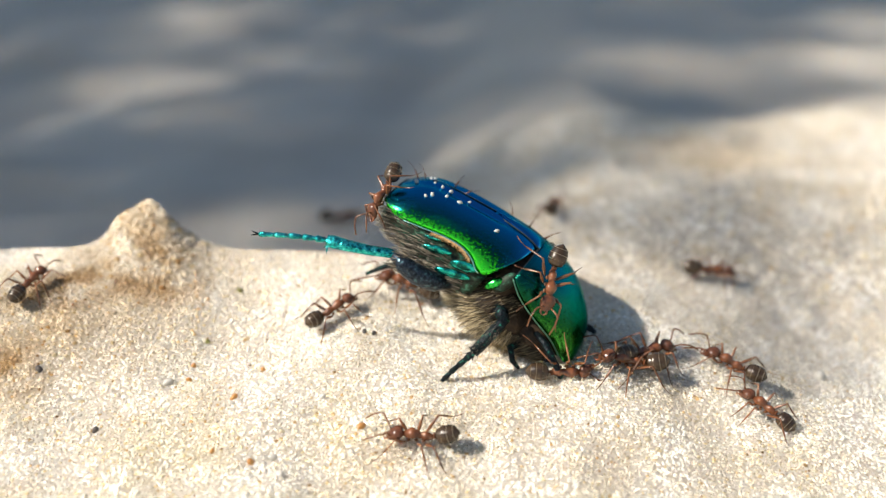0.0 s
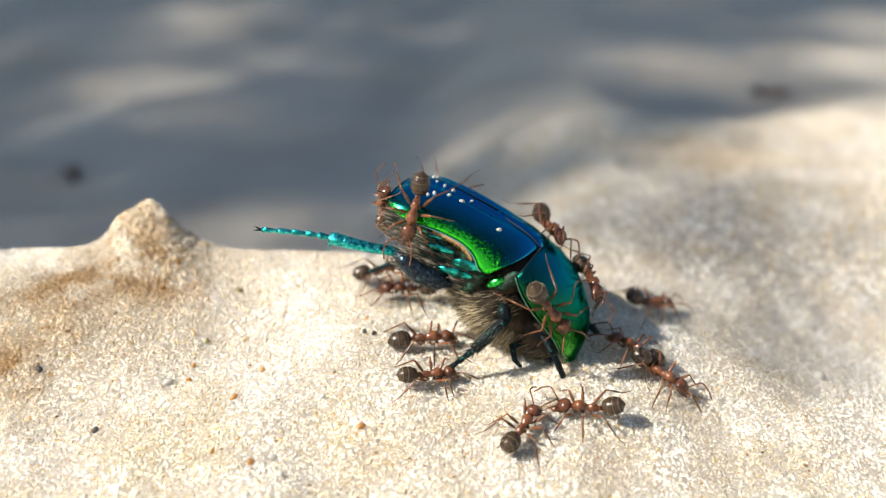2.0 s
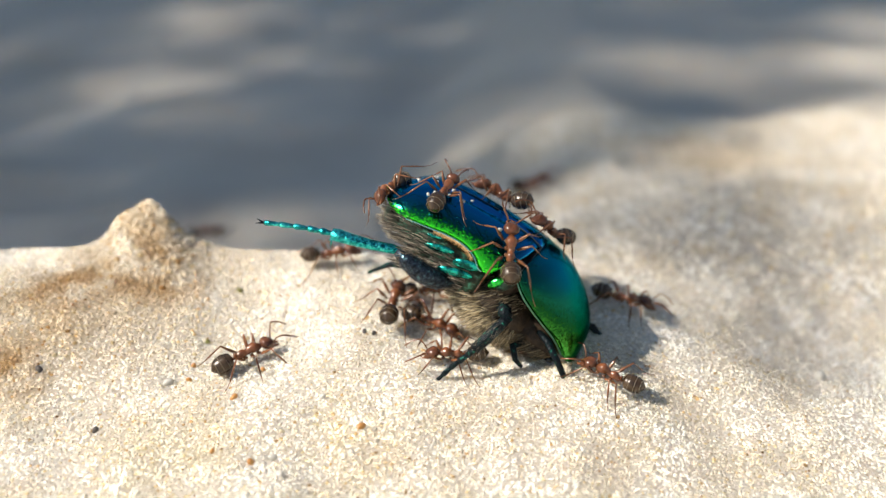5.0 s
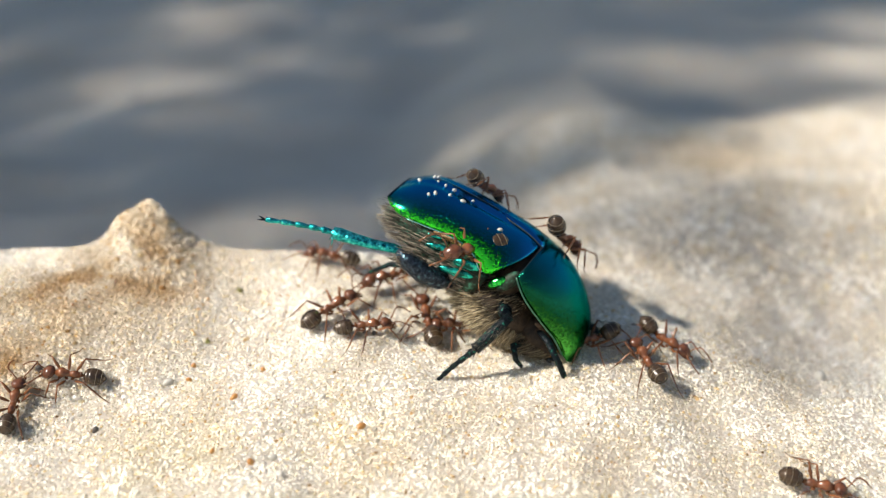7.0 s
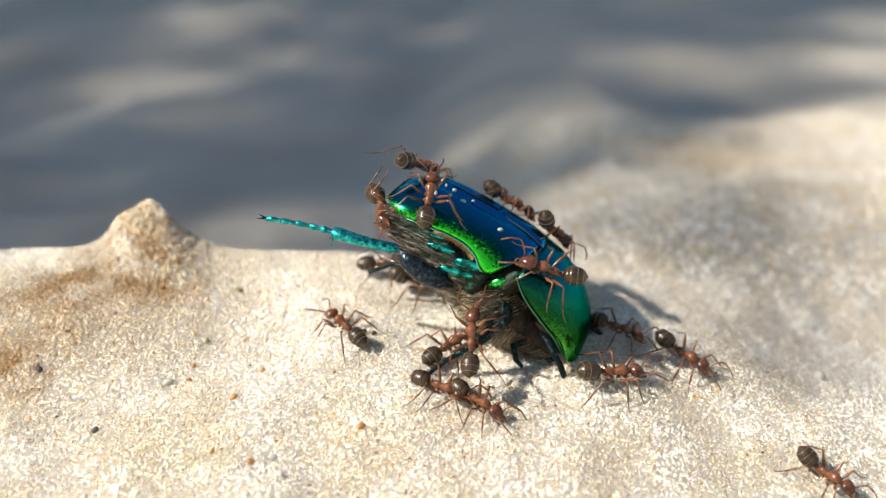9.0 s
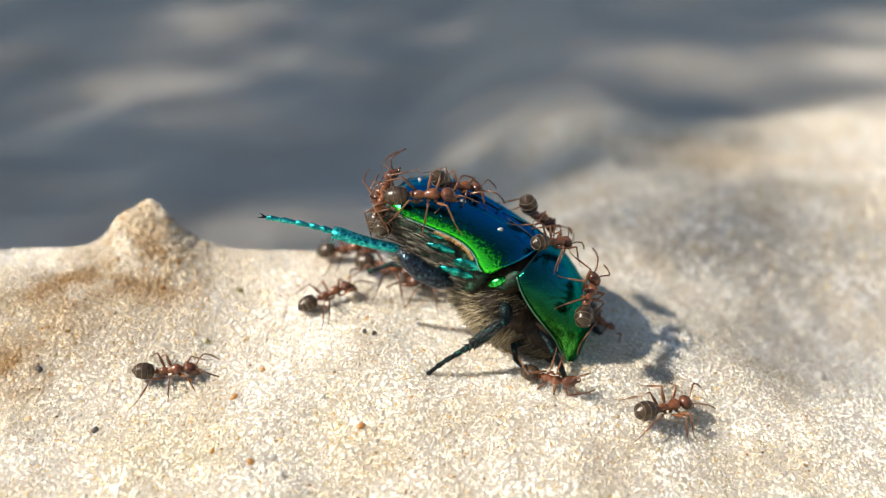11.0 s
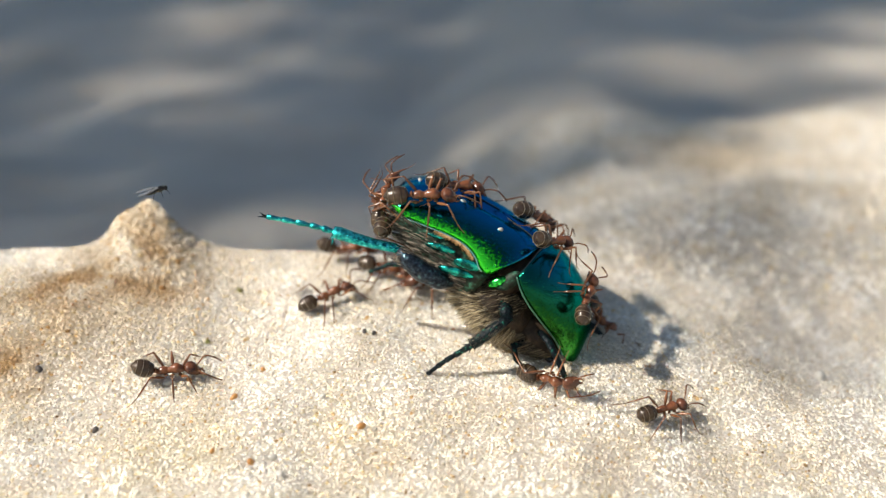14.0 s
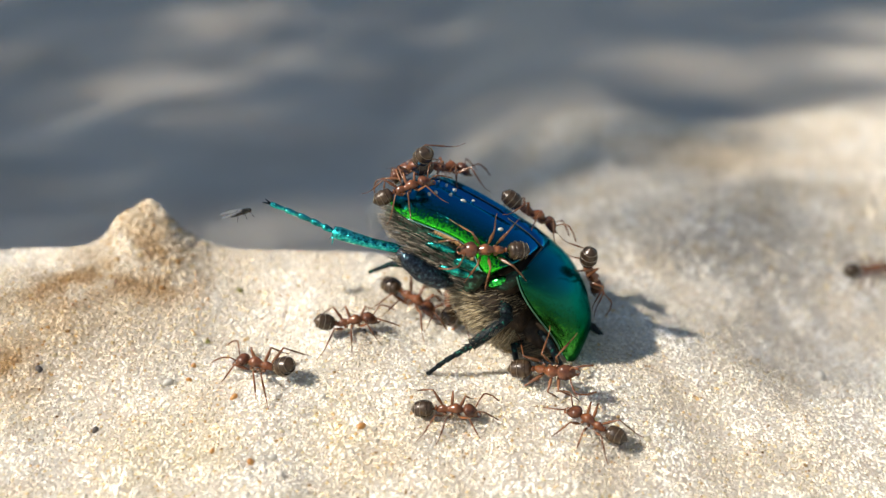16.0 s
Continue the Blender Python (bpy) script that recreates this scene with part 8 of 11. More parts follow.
    walk(ants[12], crawl([
        (0, 22.14, 13.06, -8.04, 0.985, 0.084, 0.103, 0.110),
        (0.5, 22.14, 13.06, -8.04, 0.985, 0.084, 0.103, 0.110),
        (0.75, 22.24, 13.18, -8.04, 0.982, 0.087, 0.100, 0.132),
        (1, 22.33, 13.31, -8.04, 0.979, 0.091, 0.098, 0.153),
        (1.25, 18.62, 11.94, -7.24, 0.981, 0.063, 0.129, -0.129),
        (1.5, 14.90, 10.56, -6.56, 0.912, -0.035, 0.072, -0.401),
        (1.67, 15.03, 5.79, -6.93, 0.921, -0.004, 0.154, -0.357),
        (1.835, 15.15, 1.17, -7.53, 0.935, 0.087, 0.098, -0.329),
        (2, 15.27, -3.45, -8.88, 0.935, 0.115, 0.190, -0.276),
        (2.17, 16.20, -12.46, -12.70, 0.947, 0.167, 0.076, -0.264),
        (2.335, 17.10, -21.20, -15.95, 0.959, 0.165, 0.045, -0.226),
        (2.5, 18.00, -29.94, -17.28, 0.981, 0.050, 0.079, -0.171),
        (3, 18.00, -29.94, -17.28, 0.981, 0.050, 0.079, -0.171),
        (3.5, 18.00, -29.94, -17.28, 0.981, 0.050, 0.079, -0.171),
        (3.67, 18.11, -22.30, -16.45, 0.986, 0.149, 0.049, -0.047),
        (3.835, 18.21, -14.88, -13.89, 0.981, 0.160, 0.071, 0.088),
        (4, 18.31, -7.46, -11.46, 0.961, 0.146, 0.074, 0.222),
        (4.17, 14.33, -6.36, -9.73, 0.973, 0.195, 0.094, 0.076),
        (4.335, 9.07, -3.32, -5.44, 0.698, 0.581, 0.419, -0.008),
        (4.5, 6.59, -4.23, -2.57, 0.633, 0.637, 0.362, -0.250),
        (4.67, 10.03, -1.59, -3.68, 0.805, 0.168, 0.567, -0.051),
        (4.835, 10.37, 1.28, -5.39, 0.932, 0.263, 0.199, -0.149),
        (5, 13.82, 4.61, -6.80, 0.991, 0.046, 0.096, -0.083),
        (5.25, 15.64, 4.62, -7.23, 0.978, 0.009, 0.137, -0.160),
        (5.5, 17.45, 4.63, -7.78, 0.960, -0.032, 0.148, -0.236),
        (5.67, 17.73, 2.41, -7.83, 0.973, 0.040, 0.115, 0.197),
        (5.835, 18.00, 0.24, -8.24, 0.794, 0.180, 0.042, 0.580),
        (6, 18.27, -1.92, -9.01, 0.488, 0.161, -0.114, 0.850),
        (6.25, 17.49, -1.01, -8.47, 0.853, 0.211, 0.003, 0.477),
        (6.5, 16.71, -0.10, -7.94, 0.985, 0.144, 0.086, -0.034),
        (6.67, 19.44, -3.67, -9.92, 0.973, 0.206, 0.084, -0.055),
        (6.835, 22.09, -7.14, -11.72, 0.981, 0.170, 0.064, -0.070),
        (7, 24.74, -10.60, -13.25, 0.972, 0.201, 0.096, -0.082),
        (7.17, 21.09, -9.85, -12.54, 0.983, 0.165, 0.048, -0.069),
        (7.335, 17.54, -9.13, -11.77, 0.981, 0.153, 0.115, -0.039),
        (7.5, 13.99, -8.40, -10.52, 0.974, 0.202, 0.098, -0.029),
        (7.67, 10.72, -6.60, -9.26, 0.946, 0.233, -0.021, 0.226),
        (7.835, 7.30, -4.07, -2.93, 0.644, 0.708, -0.078, 0.278),
        (8, 4.36, -3.09, 0.79, 0.655, 0.319, -0.174, 0.663),
        (8.25, 5.14, -2.61, -3.00, 0.586, 0.377, -0.559, 0.450),
        (8.5, 6.23, -2.61, -6.50, 0.400, 0.358, -0.831, 0.146),
        (8.75, 4.80, -3.23, -5.85, 0.740, 0.148, -0.578, 0.311),
        (9, 2.39, -4.60, -4.82, 0.707, 0.167, -0.430, 0.536),
        (9.25, 3.54, -3.52, -1.64, 0.690, 0.246, -0.306, 0.608),
        (9.5, 4.36, -3.10, 0.79, 0.655, 0.319, -0.174, 0.663),
        (9.75, 7.01, -3.84, -1.29, 0.464, 0.490, -0.250, 0.694),
        (10, 8.95, -3.32, -4.01, 0.288, 0.565, -0.324, 0.702),
        (10.25, 8.12, -3.51, -2.25, 0.628, 0.571, 0.015, 0.528),
        (10.5, 6.99, -3.34, -0.66, 0.896, 0.369, 0.200, 0.142),
        (10.75, 8.26, -2.91, -1.57, 0.769, 0.463, 0.206, 0.389),
        (11, 9.33, -2.32, -2.63, 0.592, 0.541, 0.151, 0.577),
        (11.25, 9.68, -0.60, -2.15, 0.226, 0.483, 0.035, 0.845),
        (11.5, 9.36, 1.25, -2.11, 0.217, -0.487, 0.081, -0.842),
        (11.67, 9.57, 0.74, -1.83, 0.565, -0.381, 0.296, -0.669),
        (11.835, 9.49, 0.20, -1.73, 0.798, -0.172, 0.434, -0.381),
        (12, 9.14, -0.29, -1.82, 0.887, 0.052, 0.459, -0.010),
        (12.25, 6.88, 1.84, -0.05, 0.963, -0.100, 0.250, -0.004),
        (12.5, 4.46, 3.90, 1.42, 0.951, -0.157, 0.259, -0.058),
        (12.75, 5.25, 3.61, 1.36, 0.935, -0.079, 0.305, 0.163),
        (13, 5.70, 3.18, 0.82, 0.870, -0.014, 0.310, 0.383),
        (13.25, 4.96, 3.37, 1.64, 0.929, -0.067, 0.303, 0.200),
        (13.5, 3.88, 3.40, 1.95, 0.957, -0.112, 0.267, 0.010),
        (13.75, 2.52, 2.58, 2.89, 0.957, -0.072, 0.258, 0.116),
        (14, 0.86, 1.50, 3.37, 0.957, 0.122, 0.179, 0.192),
        (14.25, 1.66, 2.84, 3.33, 0.933, -0.247, 0.235, -0.112),
        (14.5, 2.13, 3.97, 2.78, 0.845, -0.292, 0.129, -0.429),
        (14.75, 3.15, 4.09, 2.49, 0.900, -0.223, 0.183, -0.328),
        (15, 3.90, 4.05, 1.72, 0.934, -0.190, 0.221, -0.208),
        (15.25, 5.43, 3.56, 1.26, 0.943, -0.113, 0.305, 0.076),
        (15.5, 6.61, 2.91, 0.30, 0.874, -0.004, 0.339, 0.348),
        (15.75, 6.50, 2.93, 0.75, 0.923, -0.065, 0.317, 0.209),
        (16, 6.06, 2.78, 0.72, 0.954, -0.096, 0.278, 0.056)]))
    walk(ants[13], crawl([
        (0, -30.20, 2.08, -4.05, 0.801, 0.103, -0.005, 0.590),
        (0.17, -28.76, 16.61, -9.67, 0.771, -0.257, 0.210, 0.543),
        (0.335, -27.35, 30.71, -16.70, 0.774, -0.082, 0.064, 0.625),
        (0.5, -25.95, 44.81, -15.81, 0.750, 0.055, -0.118, 0.649),
        (0.67, -32.37, 44.21, -16.18, 0.879, 0.147, -0.062, 0.450),
        (0.835, -38.61, 43.63, -16.24, 0.971, 0.073, -0.013, 0.229),
        (1, -44.84, 43.04, -16.34, 1.000, 0.019, -0.007, -0.010),
        (1.17, -31.71, 30.52, -16.48, 0.997, -0.061, 0.026, 0.025),
        (1.335, -18.96, 18.37, -11.25, 0.942, -0.334, 0.016, 0.037),
        (1.5, -6.21, 6.22, -4.34, 0.980, 0.168, -0.011, 0.105),
        (1.75, -5.33, 5.99, -4.44, 0.979, 0.172, -0.000, 0.114),
        (2, -4.44, 5.76, -4.59, 0.974, 0.189, 0.013, 0.123),
        (2.25, -3.30, 4.76, -5.10, 0.980, 0.185, 0.016, 0.079),
        (2.5, -2.16, 3.75, -5.57, 0.980, 0.189, 0.044, 0.038),
        (2.75, -0.69, 3.78, -5.76, 0.896, 0.194, -0.030, 0.399),
        (3, 0.77, 3.82, -5.84, 0.689, 0.138, -0.115, 0.702),
        (3.17, -1.50, 17.74, -9.67, 0.917, -0.299, -0.039, 0.260),
        (3.335, -3.70, 31.26, -15.88, 0.998, 0.040, 0.018, -0.040),
        (3.5, -5.90, 44.77, -15.26, 0.899, -0.054, 0.037, -0.432),
        (3.67, 0.35, 52.45, -16.16, 0.975, -0.102, -0.183, 0.075),
        (3.835, 6.42, 59.91, -13.10, 0.768, -0.227, -0.252, 0.543),
        (4, 12.48, 67.36, -8.55, 0.446, -0.239, -0.143, 0.851),
        (4.17, 8.50, 45.76, -8.06, 0.552, -0.333, -0.205, 0.737),
        (4.335, 4.64, 24.79, -10.67, 0.669, -0.321, -0.117, 0.660),
        (4.5, 0.77, 3.82, -5.84, 0.689, 0.138, -0.115, 0.702),
        (4.75, -0.06, 3.97, -5.75, 0.897, 0.189, -0.043, 0.398),
        (5, -0.90, 4.13, -5.59, 0.979, 0.195, 0.048, 0.041),
        (5.25, -1.53, 3.94, -5.58, 0.979, 0.192, 0.050, 0.040),
        (5.5, -2.16, 3.75, -5.57, 0.980, 0.189, 0.044, 0.038),
        (5.75, -1.36, 2.56, -6.15, 0.979, 0.195, 0.048, 0.034),
        (6, -0.56, 1.37, -6.74, 0.977, 0.211, 0.032, 0.026),
        (6.5, -0.56, 1.37, -6.74, 0.977, 0.211, 0.032, 0.026),
        (6.75, -2.98, 0.48, -6.65, 0.976, 0.164, 0.131, 0.066),
        (7, -5.40, -0.42, -6.39, 0.986, 0.151, 0.016, 0.069),
        (7.25, -2.11, -2.32, -7.55, 0.977, 0.108, 0.046, 0.180),
        (7.5, 1.18, -4.22, -8.53, 0.949, 0.151, -0.021, 0.277),
        (7.67, 0.76, -3.85, -8.39, 0.731, 0.144, -0.082, 0.662),
        (7.835, 0.35, -3.50, -8.22, 0.380, 0.113, -0.137, 0.908),
        (8, -0.06, -3.15, -8.03, 0.041, -0.051, 0.170, -0.983),
        (8.25, 2.01, -2.99, -8.14, 0.007, -0.002, 0.155, -0.988),
        (8.5, 4.07, -2.82, -7.96, 0.023, -0.026, -0.121, 0.992),
        (8.67, 2.67, -3.70, -8.35, 0.414, 0.103, 0.123, -0.896),
        (8.835, 1.30, -4.54, -8.63, 0.766, 0.100, 0.107, -0.626),
        (9, -0.07, -5.39, -8.77, 0.959, 0.137, 0.097, -0.229),
        (9.25, -0.36, -2.18, -7.66, 0.965, 0.104, 0.065, -0.233),
        (9.5, -0.65, 1.03, -6.91, 0.949, 0.186, 0.092, -0.238),
        (9.75, 1.12, -1.22, -7.61, 0.958, 0.106, 0.038, -0.265),
        (10, 2.88, -3.48, -8.25, 0.943, 0.156, 0.004, -0.293),
        (10.25, 4.03, -3.62, -8.12, 0.829, 0.531, -0.026, -0.171),
        (10.5, 5.18, -3.75, -7.00, 0.575, 0.816, -0.052, -0.021),
        (10.75, 7.47, -4.40, -6.46, 0.051, 0.840, -0.227, -0.489),
        (11, 7.89, -4.74, -7.06, 0.537, 0.796, -0.259, -0.108),
        (11.25, 7.94, -4.43, -7.48, 0.819, 0.541, -0.173, -0.084),
        (11.5, 7.81, -4.07, -7.95, 0.976, 0.203, -0.061, -0.046),
        (11.75, 12.05, -4.67, -8.67, 0.975, 0.207, 0.075, 0.037),
        (12, 16.29, -5.28, -10.07, 0.961, 0.203, 0.151, 0.107),
        (12.25, 16.89, -5.20, -10.25, 0.828, 0.240, 0.024, 0.506),
        (12.5, 17.50, -5.12, -10.36, 0.539, 0.210, -0.116, 0.807),
        (12.75, 19.40, -2.89, -9.61, 0.782, 0.201, -0.048, 0.588),
        (13, 21.31, -0.67, -9.26, 0.930, 0.166, 0.099, 0.313),
        (13.17, 16.21, -0.45, -8.01, 0.976, 0.166, 0.031, 0.138),
        (13.335, 10.15, -0.12, -2.93, 0.830, 0.080, 0.551, 0.038),
        (13.5, 6.30, -0.01, 0.86, 0.934, 0.250, 0.172, -0.187),
        (13.67, 9.45, -2.19, -2.72, 0.825, 0.318, 0.464, 0.062),
        (13.835, 12.22, -4.13, -8.45, 0.973, 0.196, 0.074, 0.099),
        (14, 15.13, -6.16, -9.89, 0.938, 0.217, 0.110, 0.246),
        (14.25, 11.54, -5.26, -8.85, 0.969, 0.215, 0.055, 0.113),
        (14.5, 7.96, -4.37, -8.09, 0.969, 0.239, -0.046, -0.033),
        (14.75, 10.19, -3.65, -7.83, 0.950, 0.165, 0.054, 0.260),
        (15, 12.43, -2.93, -8.09, 0.847, 0.163, 0.004, 0.505),
        (15.25, 16.39, -4.23, -9.67, 0.753, 0.249, -0.005, 0.609),
        (15.5, 20.36, -5.53, -10.96, 0.686, 0.162, -0.137, 0.696),
        (15.67, 25.89, 1.80, -10.94, 0.839, 0.086, 0.122, 0.523),
        (15.835, 31.27, 8.92, -11.70, 0.962, 0.117, -0.024, 0.246),
        (16, 36.64, 16.04, -8.97, 0.987, 0.157, -0.015, -0.014)]))
    walk(ants[14], crawl([
        (0, -11.00, 43.38, -14.73, 0.946, -0.004, 0.050, 0.321),
        (0.17, -13.92, 45.98, -14.51, 0.950, -0.013, 0.049, 0.307),
        (0.335, -16.76, 48.49, -14.45, 0.954, -0.043, 0.013, 0.296),
        (0.5, -19.60, 51.01, -14.63, 0.959, -0.004, 0.037, 0.281),
        (0.67, -23.47, 50.93, -14.48, 0.972, 0.030, 0.010, 0.233),
        (0.835, -27.23, 50.85, -14.37, 0.978, 0.090, 0.017, 0.186),
        (1, -30.98, 50.77, -14.00, 0.986, 0.090, -0.002, 0.139),
        (1.17, -20.67, 34.08, -15.70, 0.991, 0.049, -0.073, 0.098),
        (1.335, -10.66, 17.89, -10.57, 0.947, -0.313, 0.060, 0.042),
        (1.5, -0.65, 1.69, -6.57, 0.977, 0.209, 0.032, 0.026),
        (1.67, 2.25, -0.24, -4.93, 0.921, 0.345, 0.168, -0.062),
        (1.835, 4.15, -2.48, -3.47, 0.825, 0.462, 0.292, -0.144),
        (2, 7.02, -4.12, -2.54, 0.692, 0.558, 0.403, -0.220),
        (2.25, 4.49, -3.37, -2.89, 0.847, 0.487, -0.005, 0.211),
        (2.5, 2.37, -2.56, -2.54, 0.680, 0.231, -0.410, 0.562),
        (2.75, 4.02, -2.06, -0.78, 0.920, 0.222, -0.110, 0.304),
        (3, 5.30, -1.61, 1.22, 0.963, 0.164, 0.214, -0.020),
        (3.25, 3.61, -2.66, 1.41, 0.919, 0.347, 0.155, 0.107),
        (3.5, 1.25, -2.64, 0.32, 0.840, 0.509, -0.042, 0.180),
        (3.75, 2.02, -0.73, 0.71, 0.913, 0.147, 0.214, 0.314),
        (4, 3.55, 0.96, 2.46, 0.902, 0.252, 0.063, 0.345),
        (4.25, 4.47, -0.33, 1.92, 0.952, 0.062, 0.232, 0.192),
        (4.5, 5.30, -1.61, 1.23, 0.963, 0.164, 0.214, -0.020),
        (4.75, 4.86, -2.39, 1.08, 0.882, 0.293, 0.061, 0.363),
        (5, 4.36, -3.08, 0.79, 0.655, 0.319, -0.174, 0.663),
        (5.25, 3.38, -2.93, -0.89, 0.681, 0.280, -0.416, 0.534),
        (5.5, 2.37, -2.54, -2.56, 0.655, 0.219, -0.625, 0.364),
        (5.75, 6.05, -1.11, -2.97, -0.259, -0.469, 0.470, -0.701),
        (6, 9.92, 0.24, -3.23, 0.229, -0.552, 0.146, -0.788),
        (6.25, 7.82, -1.19, -4.68, 0.261, 0.376, -0.074, 0.886),
        (6.5, 6.44, -3.00, -5.31, 0.763, 0.414, -0.281, 0.410),
        (6.75, 3.94, -2.70, -2.47, 0.337, 0.248, -0.298, 0.858),
        (7, 1.45, -2.47, 0.45, 0.260, -0.156, 0.332, -0.893),
        (7.17, 0.11, -1.61, 1.75, 0.413, -0.166, 0.453, -0.772),
        (7.335, -2.15, -0.80, 2.78, 0.719, 0.125, -0.369, -0.576),
        (7.5, -3.22, 0.72, 3.64, 0.716, 0.237, -0.628, -0.192),
        (7.75, -3.30, 0.58, 3.78, 0.748, 0.336, -0.128, -0.558),
        (8, -3.04, 0.64, 3.48, 0.460, 0.169, -0.078, -0.868),
        (8.25, -3.02, 0.96, 3.09, 0.192, 0.600, 0.000, -0.777),
        (8.5, -3.33, 1.18, 2.80, 0.063, -0.613, -0.102, 0.781),
        (8.75, -3.10, 1.12, 2.80, 0.233, 0.645, -0.141, -0.714),
        (9, -3.30, 1.01, 2.86, 0.411, 0.624, -0.444, -0.494),
        (9.25, -2.99, 0.87, 3.11, 0.487, 0.550, -0.241, -0.635),
        (9.5, -3.05, 0.64, 3.49, 0.460, 0.169, -0.078, -0.868),
        (9.75, -1.32, -0.71, 3.15, 0.435, 0.049, 0.209, -0.874),
        (10, 0.40, -2.05, 2.79, 0.331, 0.118, 0.385, -0.853),
        (10.25, -1.43, -0.65, 3.19, 0.047, -0.332, -0.616, 0.712),
        (10.5, -3.32, 1.05, 2.95, 0.413, -0.460, -0.685, 0.385),
        (11, -3.31, 1.04, 2.93, 0.433, -0.458, -0.670, 0.393),
        (11.17, -3.59, 0.32, 3.00, 0.202, -0.439, -0.742, 0.464),
        (11.335, -5.35, -2.07, 1.76, -0.185, 0.081, 0.149, -0.968),
        (11.5, -6.11, -2.54, 1.75, 0.012, -0.154, -0.187, -0.970),
        (11.67, -3.60, 0.37, 2.96, 0.430, 0.088, 0.190, 0.878),
        (11.835, -2.02, 2.15, 2.96, 0.774, 0.007, 0.155, 0.614),
        (12, -0.07, 4.47, 3.59, 0.966, -0.076, 0.090, 0.229),
        (12.25, -1.66, 2.75, 3.27, 0.806, -0.314, -0.350, 0.359),
        (12.5, -3.32, 1.05, 2.96, 0.410, -0.460, -0.687, 0.384),
        (12.67, -2.70, -0.39, 2.30, 0.100, 0.598, 0.553, -0.572),
        (12.835, -1.74, -1.37, 2.03, 0.577, 0.657, 0.086, -0.478),
        (13, -0.64, -2.06, 1.49, 0.584, 0.812, 0.013, 0.007),
        (13.17, -1.78, -1.33, 2.06, 0.565, 0.655, 0.101, -0.491),
        (13.335, -2.89, -0.15, 2.58, 0.027, -0.748, -0.594, 0.295),
        (13.5, -3.35, 1.09, 3.02, 0.355, -0.469, -0.721, 0.366),
        (13.75, -3.07, 1.09, 2.95, 0.545, -0.405, -0.538, 0.499),
        (14, -3.31, 1.04, 2.93, 0.431, -0.459, -0.671, 0.392),
        (14.17, -2.71, -2.08, -0.04, 0.540, -0.461, -0.684, -0.167),
        (14.335, -4.21, -2.52, -7.27, 0.229, -0.161, -0.414, 0.866),
        (14.5, -4.66, -4.28, -7.74, 0.087, 0.020, -0.214, 0.973),
        (14.67, -2.33, -3.86, -7.83, 0.228, -0.052, 0.150, -0.961),
        (14.835, -0.31, -2.63, -1.82, 0.398, 0.525, 0.248, -0.711),
        (15, 2.20, -3.03, -1.09, 0.563, 0.692, 0.208, -0.402),
        (15.17, 4.51, -3.23, -3.42, 0.761, 0.566, 0.216, -0.233),
        (15.335, 6.90, -3.76, -5.46, 0.899, 0.406, 0.084, -0.140),
        (15.5, 9.03, -4.13, -7.81, 0.976, 0.218, 0.011, 0.009),
        (15.75, 8.51, -4.55, -7.26, 0.881, 0.444, -0.143, -0.081),
        (16, 7.75, -4.76, -6.74, 0.704, 0.630, -0.284, -0.164)]))
